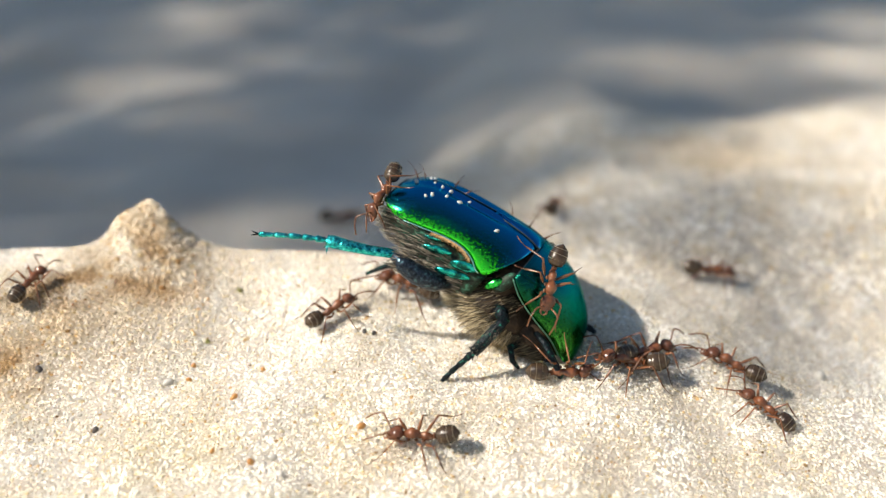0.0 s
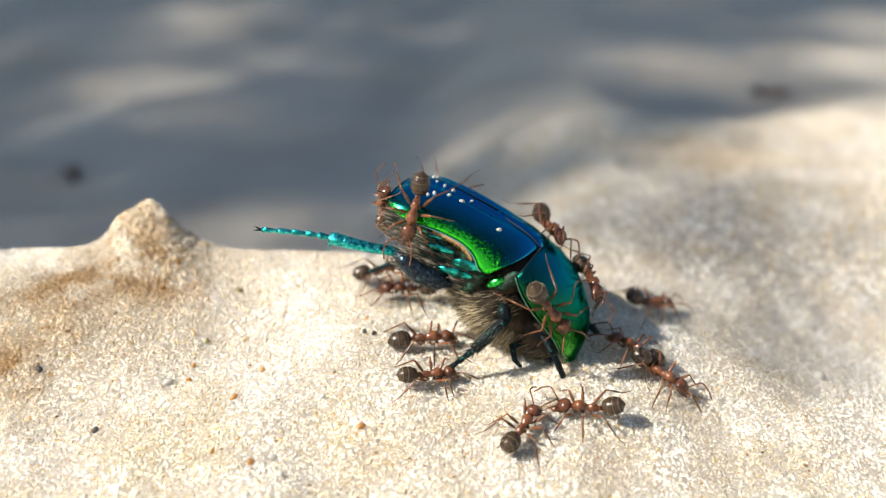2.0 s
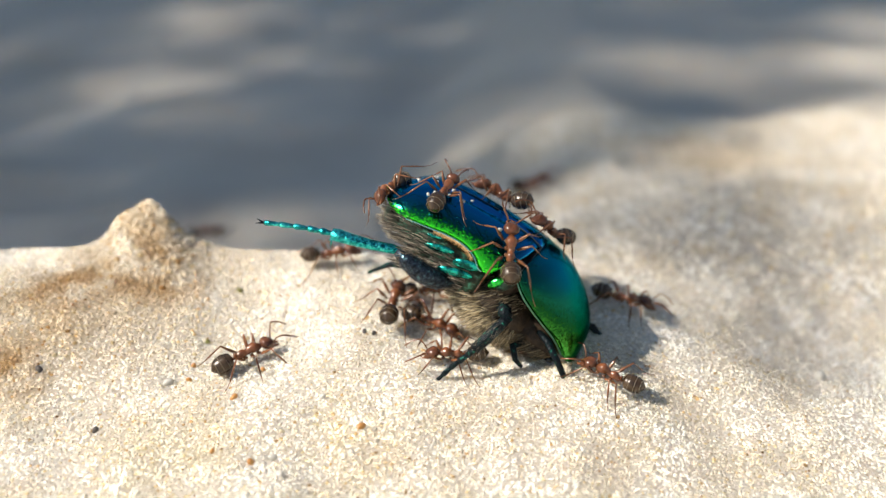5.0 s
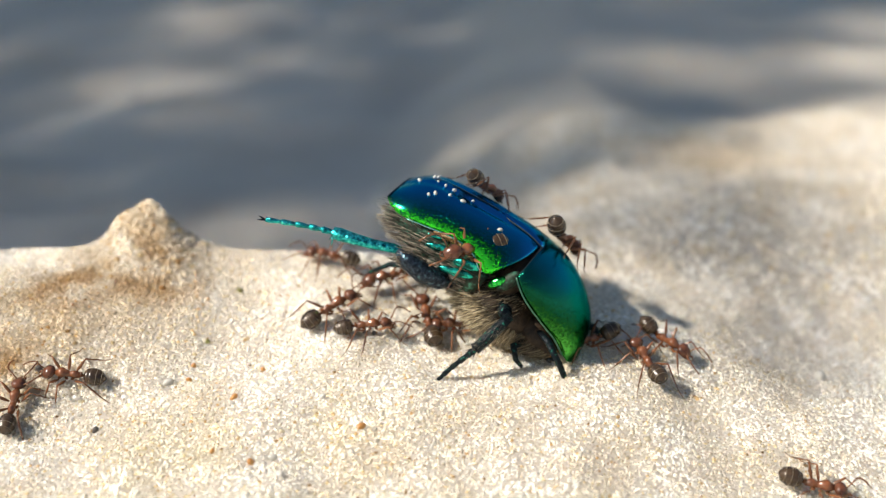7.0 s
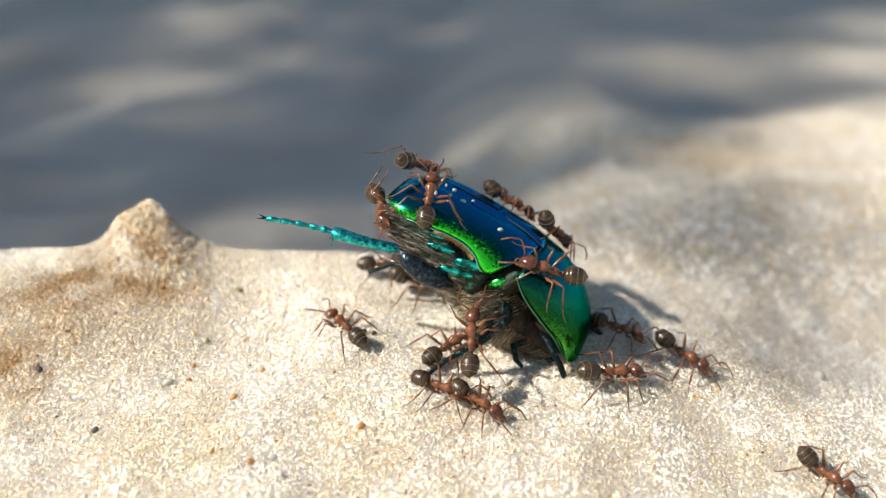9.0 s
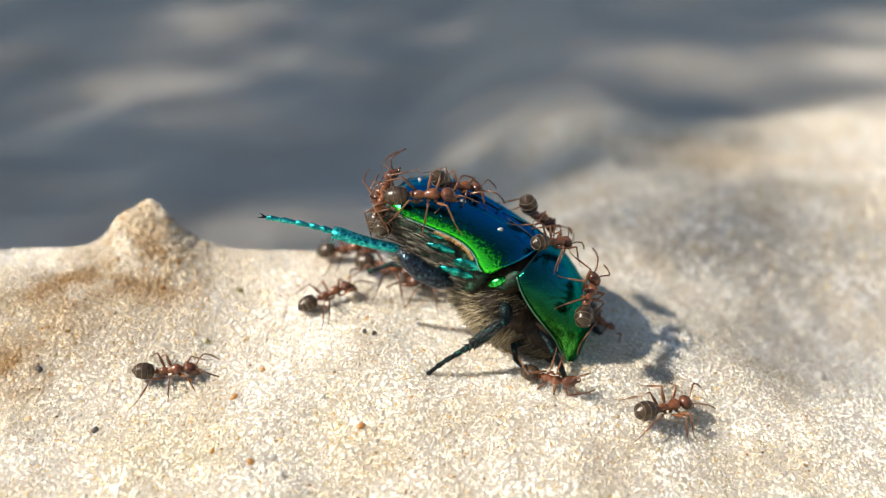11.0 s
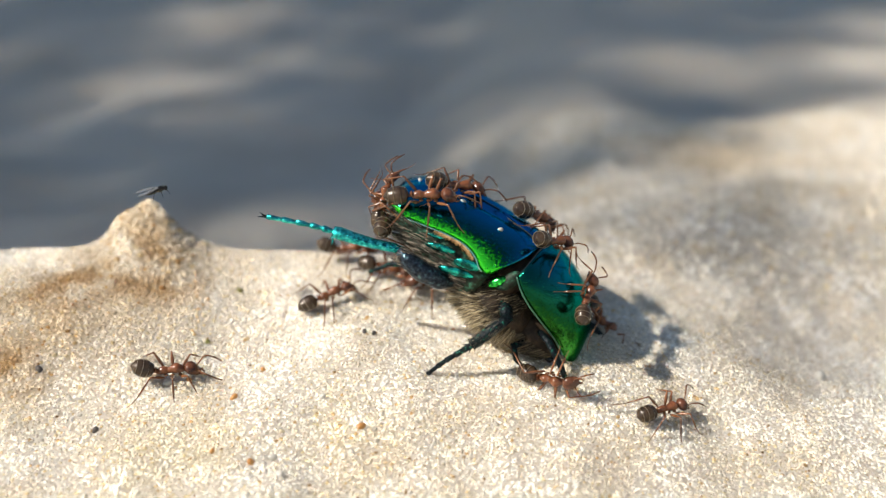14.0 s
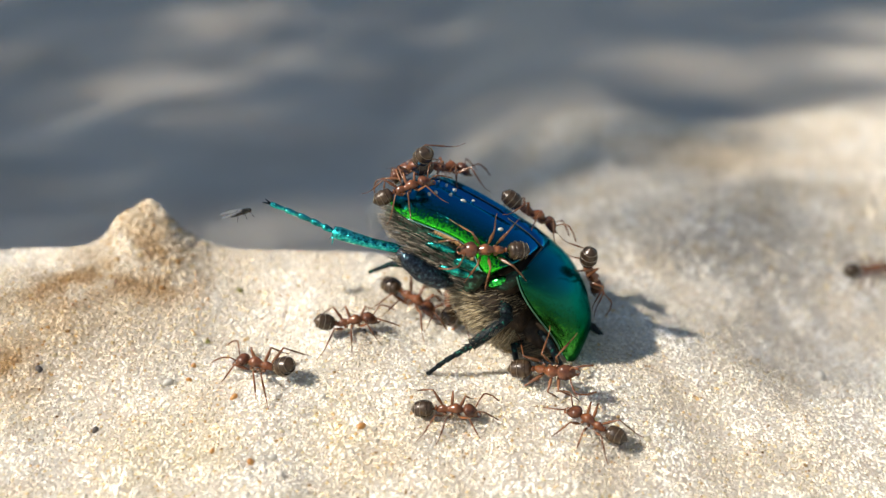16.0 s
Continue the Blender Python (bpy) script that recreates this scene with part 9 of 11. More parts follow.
    walk(ants[15], crawl([
        (0, 0.32, 6.01, 3.27, 0.304, 0.890, -0.328, -0.083),
        (0.17, 1.12, 5.27, 2.99, 0.703, 0.697, -0.127, 0.065),
        (0.335, 1.95, 4.59, 2.83, 0.916, 0.335, 0.101, 0.194),
        (0.5, 2.63, 3.81, 2.38, 0.906, -0.109, 0.304, 0.275),
        (0.75, 2.23, 0.97, 2.90, 0.973, 0.077, 0.201, -0.088),
        (1, 1.54, -1.73, 2.71, 0.880, 0.152, 0.217, -0.395),
        (1.25, 2.08, 0.98, 2.98, 0.640, -0.086, 0.201, -0.737),
        (1.5, 2.35, 3.82, 2.63, 0.281, -0.259, -0.022, -0.924),
        (1.67, 1.80, 5.05, 2.82, 0.599, -0.290, 0.006, -0.747),
        (1.835, 1.04, 6.15, 2.55, 0.659, 0.533, -0.127, -0.515),
        (2, 0.25, 7.05, 2.27, 0.615, 0.772, -0.136, -0.083),
        (2.17, -4.65, 17.20, -10.25, 0.820, 0.559, -0.103, -0.067),
        (2.335, -9.40, 27.05, -15.77, 0.996, -0.048, 0.022, -0.068),
        (2.5, -14.16, 36.90, -14.45, 0.999, 0.027, -0.015, -0.021),
        (2.67, -10.86, 26.49, -15.66, 0.997, -0.076, 0.001, 0.027),
        (2.835, -7.66, 16.40, -9.54, 0.934, -0.353, 0.027, 0.047),
        (3, -4.45, 6.30, -4.37, 0.977, 0.171, 0.012, 0.124),
        (3.25, -4.91, 6.27, -4.36, 0.983, 0.171, 0.012, 0.069),
        (3.5, -5.37, 6.24, -4.35, 0.985, 0.170, 0.014, 0.013),
        (3.75, -6.34, 6.52, -4.22, 0.985, 0.172, 0.006, 0.005),
        (4, -7.31, 6.80, -4.12, 0.986, 0.165, -0.003, -0.003),
        (4.25, -5.88, 6.55, -4.22, 0.984, 0.171, 0.001, 0.060),
        (4.5, -4.45, 6.30, -4.37, 0.977, 0.171, 0.012, 0.124),
        (4.75, -6.39, 6.78, -4.12, 0.980, 0.169, -0.011, 0.107),
        (5, -8.32, 7.26, -3.97, 0.987, 0.126, -0.028, 0.092),
        (5.17, -5.56, 3.08, -2.99, 0.777, -0.444, -0.229, 0.384),
        (5.335, -2.72, 0.93, 0.77, 0.753, 0.446, 0.398, -0.275),
        (5.5, -3.07, -2.93, 0.98, 0.492, 0.532, 0.549, -0.417),
        (5.67, -3.29, -2.27, 1.38, 0.719, 0.533, 0.152, -0.420),
        (5.835, -2.83, -0.32, 2.72, 0.662, 0.532, -0.399, -0.346),
        (6, -3.24, 0.71, 3.64, 0.716, 0.237, -0.628, -0.192),
        (6.25, -0.35, 2.43, 3.11, 0.546, 0.572, -0.588, -0.171),
        (6.5, 2.81, 4.12, 3.01, 0.298, 0.825, -0.464, -0.126),
        (6.67, 2.78, 3.98, 2.72, 0.700, 0.669, -0.239, 0.076),
        (6.835, 2.89, 3.95, 2.67, 0.905, 0.340, 0.043, 0.253),
        (7, 2.85, 3.81, 2.38, 0.874, -0.078, 0.313, 0.363),
        (7.25, 2.95, 3.89, 2.66, 0.936, -0.155, 0.283, 0.137),
        (7.5, 2.76, 3.75, 2.48, 0.961, -0.089, 0.226, -0.131),
        (7.67, 3.19, 3.97, 2.48, 0.894, -0.094, 0.307, 0.313),
        (7.835, 3.48, 4.06, 2.28, 0.692, 0.068, 0.280, 0.662),
        (8, 3.63, 4.10, 1.83, 0.353, 0.180, 0.221, 0.891),
        (8.17, 3.83, 4.58, 1.91, 0.524, 0.124, 0.273, 0.797),
        (8.335, 3.86, 4.95, 1.73, 0.415, 0.879, 0.101, 0.213),
        (8.5, 4.02, 5.40, 1.75, 0.285, 0.924, -0.008, -0.256),
        (8.67, 4.22, 4.85, 1.55, 0.682, 0.681, 0.120, -0.237),
        (8.835, 4.54, 4.39, 1.55, 0.916, 0.293, 0.218, -0.166),
        (9, 4.68, 3.83, 1.28, 0.948, -0.161, 0.267, -0.058),
        (9.17, 1.13, 16.83, -8.50, 0.936, -0.180, -0.182, -0.243),
        (9.335, -2.32, 29.44, -15.92, 0.861, 0.052, -0.042, -0.503),
        (9.5, -5.77, 42.06, -15.20, 0.748, -0.039, 0.029, -0.662),
        (9.67, 4.25, 31.89, -11.70, 0.756, 0.221, -0.294, -0.541),
        (9.835, 13.97, 22.02, -5.97, 0.955, 0.035, 0.025, -0.294),
        (10, 23.69, 12.15, -8.62, 0.981, 0.086, 0.157, -0.076),
        (10.25, 23.89, 15.92, -7.95, 0.962, 0.072, 0.143, -0.219),
        (10.5, 24.10, 19.68, -7.16, 0.921, 0.081, 0.126, -0.360),
        (10.67, 19.80, 13.53, -7.40, 0.948, 0.010, 0.144, -0.283),
        (10.835, 15.63, 7.56, -6.96, 0.963, 0.013, 0.147, -0.227),
        (11, 11.46, 1.59, -7.49, 0.910, -0.163, 0.369, -0.094),
        (11.17, 11.75, 6.14, -6.37, 0.988, 0.053, 0.089, -0.113),
        (11.335, 12.04, 10.55, -6.32, 0.998, -0.005, 0.061, -0.027),
        (11.5, 12.32, 14.97, -6.13, 0.999, -0.032, 0.013, 0.021),
        (11.67, 13.43, 10.55, -6.45, 0.990, -0.011, 0.030, -0.139),
        (11.835, 14.51, 6.26, -6.73, 0.949, 0.010, 0.124, -0.290),
        (12, 15.58, 1.97, -7.42, 0.893, 0.027, 0.108, -0.435),
        (12.17, 14.73, 7.28, -6.71, 0.898, -0.034, 0.124, -0.420),
        (12.335, 13.91, 12.44, -6.53, 0.905, -0.036, 0.090, -0.413),
        (12.5, 13.08, 17.59, -6.34, 0.912, 0.021, 0.033, -0.409),
        (12.67, 16.69, 15.74, -6.55, 0.953, 0.015, 0.056, -0.299),
        (12.835, 20.19, 13.95, -7.48, 0.972, 0.034, 0.139, -0.185),
        (13, 23.69, 12.15, -8.62, 0.981, 0.086, 0.157, -0.076),
        (13.17, 17.39, 7.92, -7.45, 0.980, 0.052, 0.166, -0.096),
        (13.335, 9.38, 2.95, -2.41, 0.795, -0.329, 0.492, -0.133),
        (13.5, 5.16, -0.30, 1.62, 0.966, -0.027, 0.223, -0.127),
        (13.75, 6.37, -0.43, 0.95, 0.960, 0.075, 0.246, 0.113),
        (14, 7.43, -0.61, 0.13, 0.888, 0.172, 0.253, 0.344),
        (14.17, 3.53, -1.29, -2.48, 0.936, 0.155, 0.193, 0.251),
        (14.335, 2.03, -1.38, -4.13, 0.969, 0.137, 0.131, 0.157),
        (14.5, -2.88, -2.50, -7.46, 0.989, 0.117, 0.068, 0.060),
        (14.67, -0.01, 0.04, -2.20, 0.989, 0.051, 0.076, 0.119),
        (14.835, -1.70, 2.25, -0.34, 0.981, -0.012, 0.083, 0.174),
        (15, -0.07, 4.47, 3.59, 0.966, -0.076, 0.090, 0.229),
        (15.17, 4.01, 3.75, -0.54, 0.902, 0.062, 0.350, 0.244),
        (15.335, 9.25, 3.40, -3.54, 0.968, 0.038, 0.069, 0.239),
        (15.5, 13.33, 2.46, -6.96, 0.964, 0.094, 0.058, 0.243),
        (15.67, 8.93, 2.72, -6.36, 0.903, 0.106, -0.010, 0.416),
        (15.835, 4.66, 2.97, -6.09, 0.809, 0.130, -0.054, 0.570),
        (16, 0.39, 3.23, -6.04, 0.688, 0.137, -0.113, 0.703)]))
    walk(ants[16], crawl([
        (0, -47.00, 9.21, -3.72, 0.560, -0.092, 0.114, 0.815),
        (0.5, -47.00, 9.21, -3.72, 0.560, -0.092, 0.114, 0.815),
        (1, -47.00, 9.21, -3.72, 0.560, -0.092, 0.114, 0.815),
        (1.5, -47.00, 9.21, -3.72, 0.560, -0.092, 0.114, 0.815),
        (1.67, -46.52, 27.47, -15.28, 0.578, -0.106, 0.068, 0.806),
        (1.835, -46.06, 45.19, -16.36, 0.602, -0.005, -0.000, 0.798),
        (2, -45.60, 62.91, -16.10, 0.622, 0.000, 0.041, 0.782),
        (2.17, -42.66, 59.68, -15.77, 0.857, -0.053, -0.022, 0.512),
        (2.335, -39.81, 56.54, -15.18, 0.979, -0.029, -0.077, 0.188),
        (2.5, -36.96, 53.40, -14.61, 0.982, 0.026, -0.104, -0.156),
        (2.67, -25.23, 36.44, -16.39, 0.990, 0.033, -0.119, -0.071),
        (2.835, -13.84, 19.97, -12.18, 0.934, -0.334, -0.067, -0.107),
        (3, -2.45, 3.51, 3.68, 0.955, -0.157, -0.243, 0.061),
        (3.25, -1.58, 4.14, 3.74, 0.889, 0.029, 0.444, 0.106),
        (3.5, -1.03, 4.76, 3.55, 0.986, -0.162, -0.047, 0.013),
        (3.67, -1.41, 4.31, 3.93, 0.969, -0.113, -0.037, 0.214),
        (3.835, -1.78, 3.86, 4.24, 0.713, 0.556, 0.361, 0.230),
        (4, -2.13, 3.43, 4.62, 0.332, 0.771, 0.469, 0.275),
        (4.17, -2.55, 2.75, 4.04, 0.017, -0.789, -0.613, -0.031),
        (4.335, -3.06, 2.14, 3.57, 0.353, -0.654, -0.635, 0.212),
        (4.5, -3.36, 1.45, 2.94, 0.622, -0.394, -0.536, 0.414),
        (4.67, -3.14, 1.28, 3.11, 0.740, -0.021, -0.666, 0.097),
        (4.835, -3.06, 1.13, 3.25, 0.761, 0.308, -0.523, -0.227),
        (5, -3.21, 0.90, 3.49, 0.490, 0.247, -0.281, -0.788),
        (5.25, -3.47, -0.66, 3.34, -0.244, -0.054, 0.254, 0.934),
        (5.5, -5.66, -2.57, 1.58, 0.031, 0.146, 0.196, 0.969),
        (5.67, -9.05, -2.29, 2.31, 0.039, 0.096, 0.072, 0.992),
        (5.835, -14.53, -4.72, -8.52, 0.059, -0.025, -0.128, 0.990),
        (6, -18.91, -5.78, -8.98, 0.053, -0.004, -0.170, 0.984),
        (6.17, -16.39, -4.40, -8.52, 0.520, 0.056, -0.107, 0.845),
        (6.335, -13.94, -3.06, -8.04, 0.856, 0.094, -0.085, 0.502),
        (6.5, -11.49, -1.72, -7.51, 0.991, 0.099, -0.082, 0.035),
        (6.67, -16.43, -2.57, -7.98, 0.841, 0.116, -0.063, 0.525),
        (6.835, -21.22, -3.39, -7.91, 0.483, 0.140, -0.161, 0.849),
        (7, -26.01, -4.20, -8.16, 0.041, 0.013, -0.297, 0.954),
        (7.25, -22.46, -4.99, -8.65, 0.048, 0.001, -0.256, 0.966),
        (7.5, -18.91, -5.78, -8.98, 0.053, -0.004, -0.170, 0.984),
        (7.75, -16.33, -3.97, -8.39, 0.053, -0.004, -0.170, 0.984),
        (8, -13.76, -2.16, -7.82, -0.283, -0.050, -0.104, 0.952),
        (8.25, -10.65, -1.07, -7.20, 0.429, 0.025, -0.138, 0.893),
        (8.5, -7.53, 0.02, -6.34, 0.708, 0.063, -0.132, 0.691),
        (8.75, -7.35, -0.14, -6.36, 0.577, 0.043, -0.136, 0.804),
        (9, -7.17, -0.29, -6.38, 0.429, 0.025, -0.138, 0.893),
        (9.25, -10.47, -1.22, -7.20, 0.756, 0.024, -0.160, 0.634),
        (9.5, -13.76, -2.16, -7.82, 0.952, 0.104, -0.050, 0.283),
        (9.75, -10.37, -2.55, -7.51, 0.704, 0.009, -0.139, 0.696),
        (10, -6.97, -2.95, -7.22, 0.255, 0.053, -0.189, 0.947),
        (10.25, -5.59, -1.96, -6.88, 0.576, 0.137, -0.107, 0.799),
        (10.5, -4.20, -0.96, -6.71, 0.819, 0.192, -0.014, 0.541),
        (10.75, -6.23, 0.98, -5.95, 0.911, 0.141, -0.062, 0.383),
        (11, -8.25, 2.92, -5.52, 0.968, 0.106, -0.073, 0.217),
        (11.25, -6.71, 3.92, -5.06, 0.936, 0.128, -0.073, 0.319),
        (11.5, -5.16, 4.91, -4.85, 0.889, 0.174, -0.024, 0.423),
        (11.75, -4.25, 5.25, -4.83, 0.971, 0.198, 0.016, 0.137),
        (12, -3.33, 5.59, -4.75, 0.969, 0.176, 0.072, -0.157),
        (12.25, -3.68, 5.70, -4.68, 0.960, 0.174, 0.080, -0.202),
        (12.5, -4.02, 5.80, -4.60, 0.950, 0.170, 0.086, -0.246),
        (12.75, -3.09, 4.50, -5.21, 0.972, 0.171, 0.056, -0.152),
        (13, -2.17, 3.21, -5.79, 0.979, 0.183, 0.072, -0.048),
        (13.25, -4.04, 5.41, -4.77, 0.980, 0.193, 0.043, -0.012),
        (13.5, -5.90, 7.61, -3.81, 0.993, 0.113, 0.030, 0.032),
        (13.75, -5.00, 6.70, -4.20, 0.986, 0.152, 0.037, -0.066),
        (14, -4.10, 5.79, -4.60, 0.969, 0.177, 0.070, -0.159),
        (14.25, -4.11, 6.06, -4.49, 0.981, 0.175, 0.051, -0.064),
        (14.5, -4.12, 6.33, -4.38, 0.985, 0.168, 0.034, 0.032),
        (14.75, -3.99, 5.67, -4.66, 0.979, 0.186, 0.053, -0.064),
        (15, -3.86, 5.02, -4.96, 0.968, 0.182, 0.070, -0.158),
        (15.25, -4.88, 6.31, -4.34, 0.983, 0.166, 0.036, -0.066),
        (15.5, -5.90, 7.61, -3.81, 0.993, 0.113, 0.030, 0.032),
        (15.67, -6.96, 11.98, -5.82, 0.935, -0.354, -0.002, 0.028),
        (15.835, -7.98, 16.23, -9.38, 0.937, -0.348, 0.009, -0.000),
        (16, -9.00, 20.47, -12.70, 0.956, -0.290, 0.029, -0.039)]))
    walk(ants[17], crawl([
        (0, -50.00, -6.98, -9.55, 0.898, 0.179, 0.090, -0.391),
        (0.5, -50.00, -6.98, -9.55, 0.898, 0.179, 0.090, -0.391),
        (1, -50.00, -6.98, -9.55, 0.898, 0.179, 0.090, -0.391),
        (1.5, -50.00, -6.98, -9.55, 0.898, 0.179, 0.090, -0.391),
        (2, -50.00, -6.98, -9.55, 0.898, 0.179, 0.090, -0.391),
        (2.5, -50.00, -6.98, -9.55, 0.898, 0.179, 0.090, -0.391),
        (3, -50.00, -6.98, -9.55, 0.898, 0.179, 0.090, -0.391),
        (3.5, -50.00, -6.98, -9.55, 0.898, 0.179, 0.090, -0.391),
        (4, -50.00, -6.98, -9.55, 0.898, 0.179, 0.090, -0.391),
        (4.5, -50.00, -6.98, -9.55, 0.898, 0.179, 0.090, -0.391),
        (5, -50.00, -6.98, -9.55, 0.898, 0.179, 0.090, -0.391),
        (5.5, -50.00, -6.98, -9.55, 0.898, 0.179, 0.090, -0.391),
        (6, -50.00, -6.98, -9.55, 0.898, 0.179, 0.090, -0.391),
        (6.5, -50.00, -6.98, -9.55, 0.898, 0.179, 0.090, -0.391),
        (7, -50.00, -6.98, -9.55, 0.898, 0.179, 0.090, -0.391),
        (7.5, -50.00, -6.98, -9.55, 0.898, 0.179, 0.090, -0.391),
        (8, -50.00, -6.98, -9.55, 0.898, 0.179, 0.090, -0.391),
        (8.5, -50.00, -6.98, -9.55, 0.898, 0.179, 0.090, -0.391),
        (9, -50.00, -6.98, -9.55, 0.898, 0.179, 0.090, -0.391),
        (9.5, -50.00, -6.98, -9.55, 0.898, 0.179, 0.090, -0.391),
        (10, -50.00, -6.98, -9.55, 0.898, 0.179, 0.090, -0.391),
        (10.5, -50.00, -6.98, -9.55, 0.898, 0.179, 0.090, -0.391),
        (11, -50.00, -6.98, -9.55, 0.898, 0.179, 0.090, -0.391),
        (11.5, -50.00, -6.98, -9.55, 0.898, 0.179, 0.090, -0.391),
        (12, -50.00, -6.98, -9.55, 0.898, 0.179, 0.090, -0.391),
        (12.5, -50.00, -6.98, -9.55, 0.898, 0.179, 0.090, -0.391),
        (13, -50.00, -6.98, -9.55, 0.898, 0.179, 0.090, -0.391),
        (13.5, -50.00, -6.98, -9.55, 0.898, 0.179, 0.090, -0.391),
        (14, -50.00, -6.98, -9.55, 0.898, 0.179, 0.090, -0.391),
        (14.5, -50.00, -6.98, -9.55, 0.898, 0.179, 0.090, -0.391),
        (15, -50.00, -6.98, -9.55, 0.898, 0.179, 0.090, -0.391),
        (15.5, -50.00, -6.98, -9.55, 0.898, 0.179, 0.090, -0.391),
        (16, -50.00, -6.98, -9.55, 0.898, 0.179, 0.090, -0.391)]))
    walk(ants[18], crawl([
        (0, -53.00, 7.04, -4.08, 0.857, 0.133, -0.096, 0.488),
        (0.5, -53.00, 7.04, -4.08, 0.857, 0.133, -0.096, 0.488),
        (1, -53.00, 7.04, -4.08, 0.857, 0.133, -0.096, 0.488),
        (1.5, -53.00, 7.04, -4.08, 0.857, 0.133, -0.096, 0.488),
        (2, -53.00, 7.04, -4.08, 0.857, 0.133, -0.096, 0.488),
        (2.5, -53.00, 7.04, -4.08, 0.857, 0.133, -0.096, 0.488),
        (3, -53.00, 7.04, -4.08, 0.857, 0.133, -0.096, 0.488),
        (3.5, -53.00, 7.04, -4.08, 0.857, 0.133, -0.096, 0.488),
        (4, -53.00, 7.04, -4.08, 0.857, 0.133, -0.096, 0.488),
        (4.5, -53.00, 7.04, -4.08, 0.857, 0.133, -0.096, 0.488),
        (5, -53.00, 7.04, -4.08, 0.857, 0.133, -0.096, 0.488),
        (5.5, -53.00, 7.04, -4.08, 0.857, 0.133, -0.096, 0.488),
        (6, -53.00, 7.04, -4.08, 0.857, 0.133, -0.096, 0.488),
        (6.5, -53.00, 7.04, -4.08, 0.857, 0.133, -0.096, 0.488),
        (7, -53.00, 7.04, -4.08, 0.857, 0.133, -0.096, 0.488),
        (7.5, -53.00, 7.04, -4.08, 0.857, 0.133, -0.096, 0.488),
        (8, -53.00, 7.04, -4.08, 0.857, 0.133, -0.096, 0.488),
        (8.5, -53.00, 7.04, -4.08, 0.857, 0.133, -0.096, 0.488),
        (9, -53.00, 7.04, -4.08, 0.857, 0.133, -0.096, 0.488),
        (9.5, -53.00, 7.04, -4.08, 0.857, 0.133, -0.096, 0.488),
        (10, -53.00, 7.04, -4.08, 0.857, 0.133, -0.096, 0.488),
        (10.5, -53.00, 7.04, -4.08, 0.857, 0.133, -0.096, 0.488),
        (11, -53.00, 7.04, -4.08, 0.857, 0.133, -0.096, 0.488),
        (11.5, -53.00, 7.04, -4.08, 0.857, 0.133, -0.096, 0.488),
        (12, -53.00, 7.04, -4.08, 0.857, 0.133, -0.096, 0.488),
        (12.5, -53.00, 7.04, -4.08, 0.857, 0.133, -0.096, 0.488),
        (13, -53.00, 7.04, -4.08, 0.857, 0.133, -0.096, 0.488),
        (13.5, -53.00, 7.04, -4.08, 0.857, 0.133, -0.096, 0.488),
        (14, -53.00, 7.04, -4.08, 0.857, 0.133, -0.096, 0.488),
        (14.5, -53.00, 7.04, -4.08, 0.857, 0.133, -0.096, 0.488),
        (15, -53.00, 7.04, -4.08, 0.857, 0.133, -0.096, 0.488),
        (15.5, -53.00, 7.04, -4.08, 0.857, 0.133, -0.096, 0.488),
        (16, -53.00, 7.04, -4.08, 0.857, 0.133, -0.096, 0.488)]))
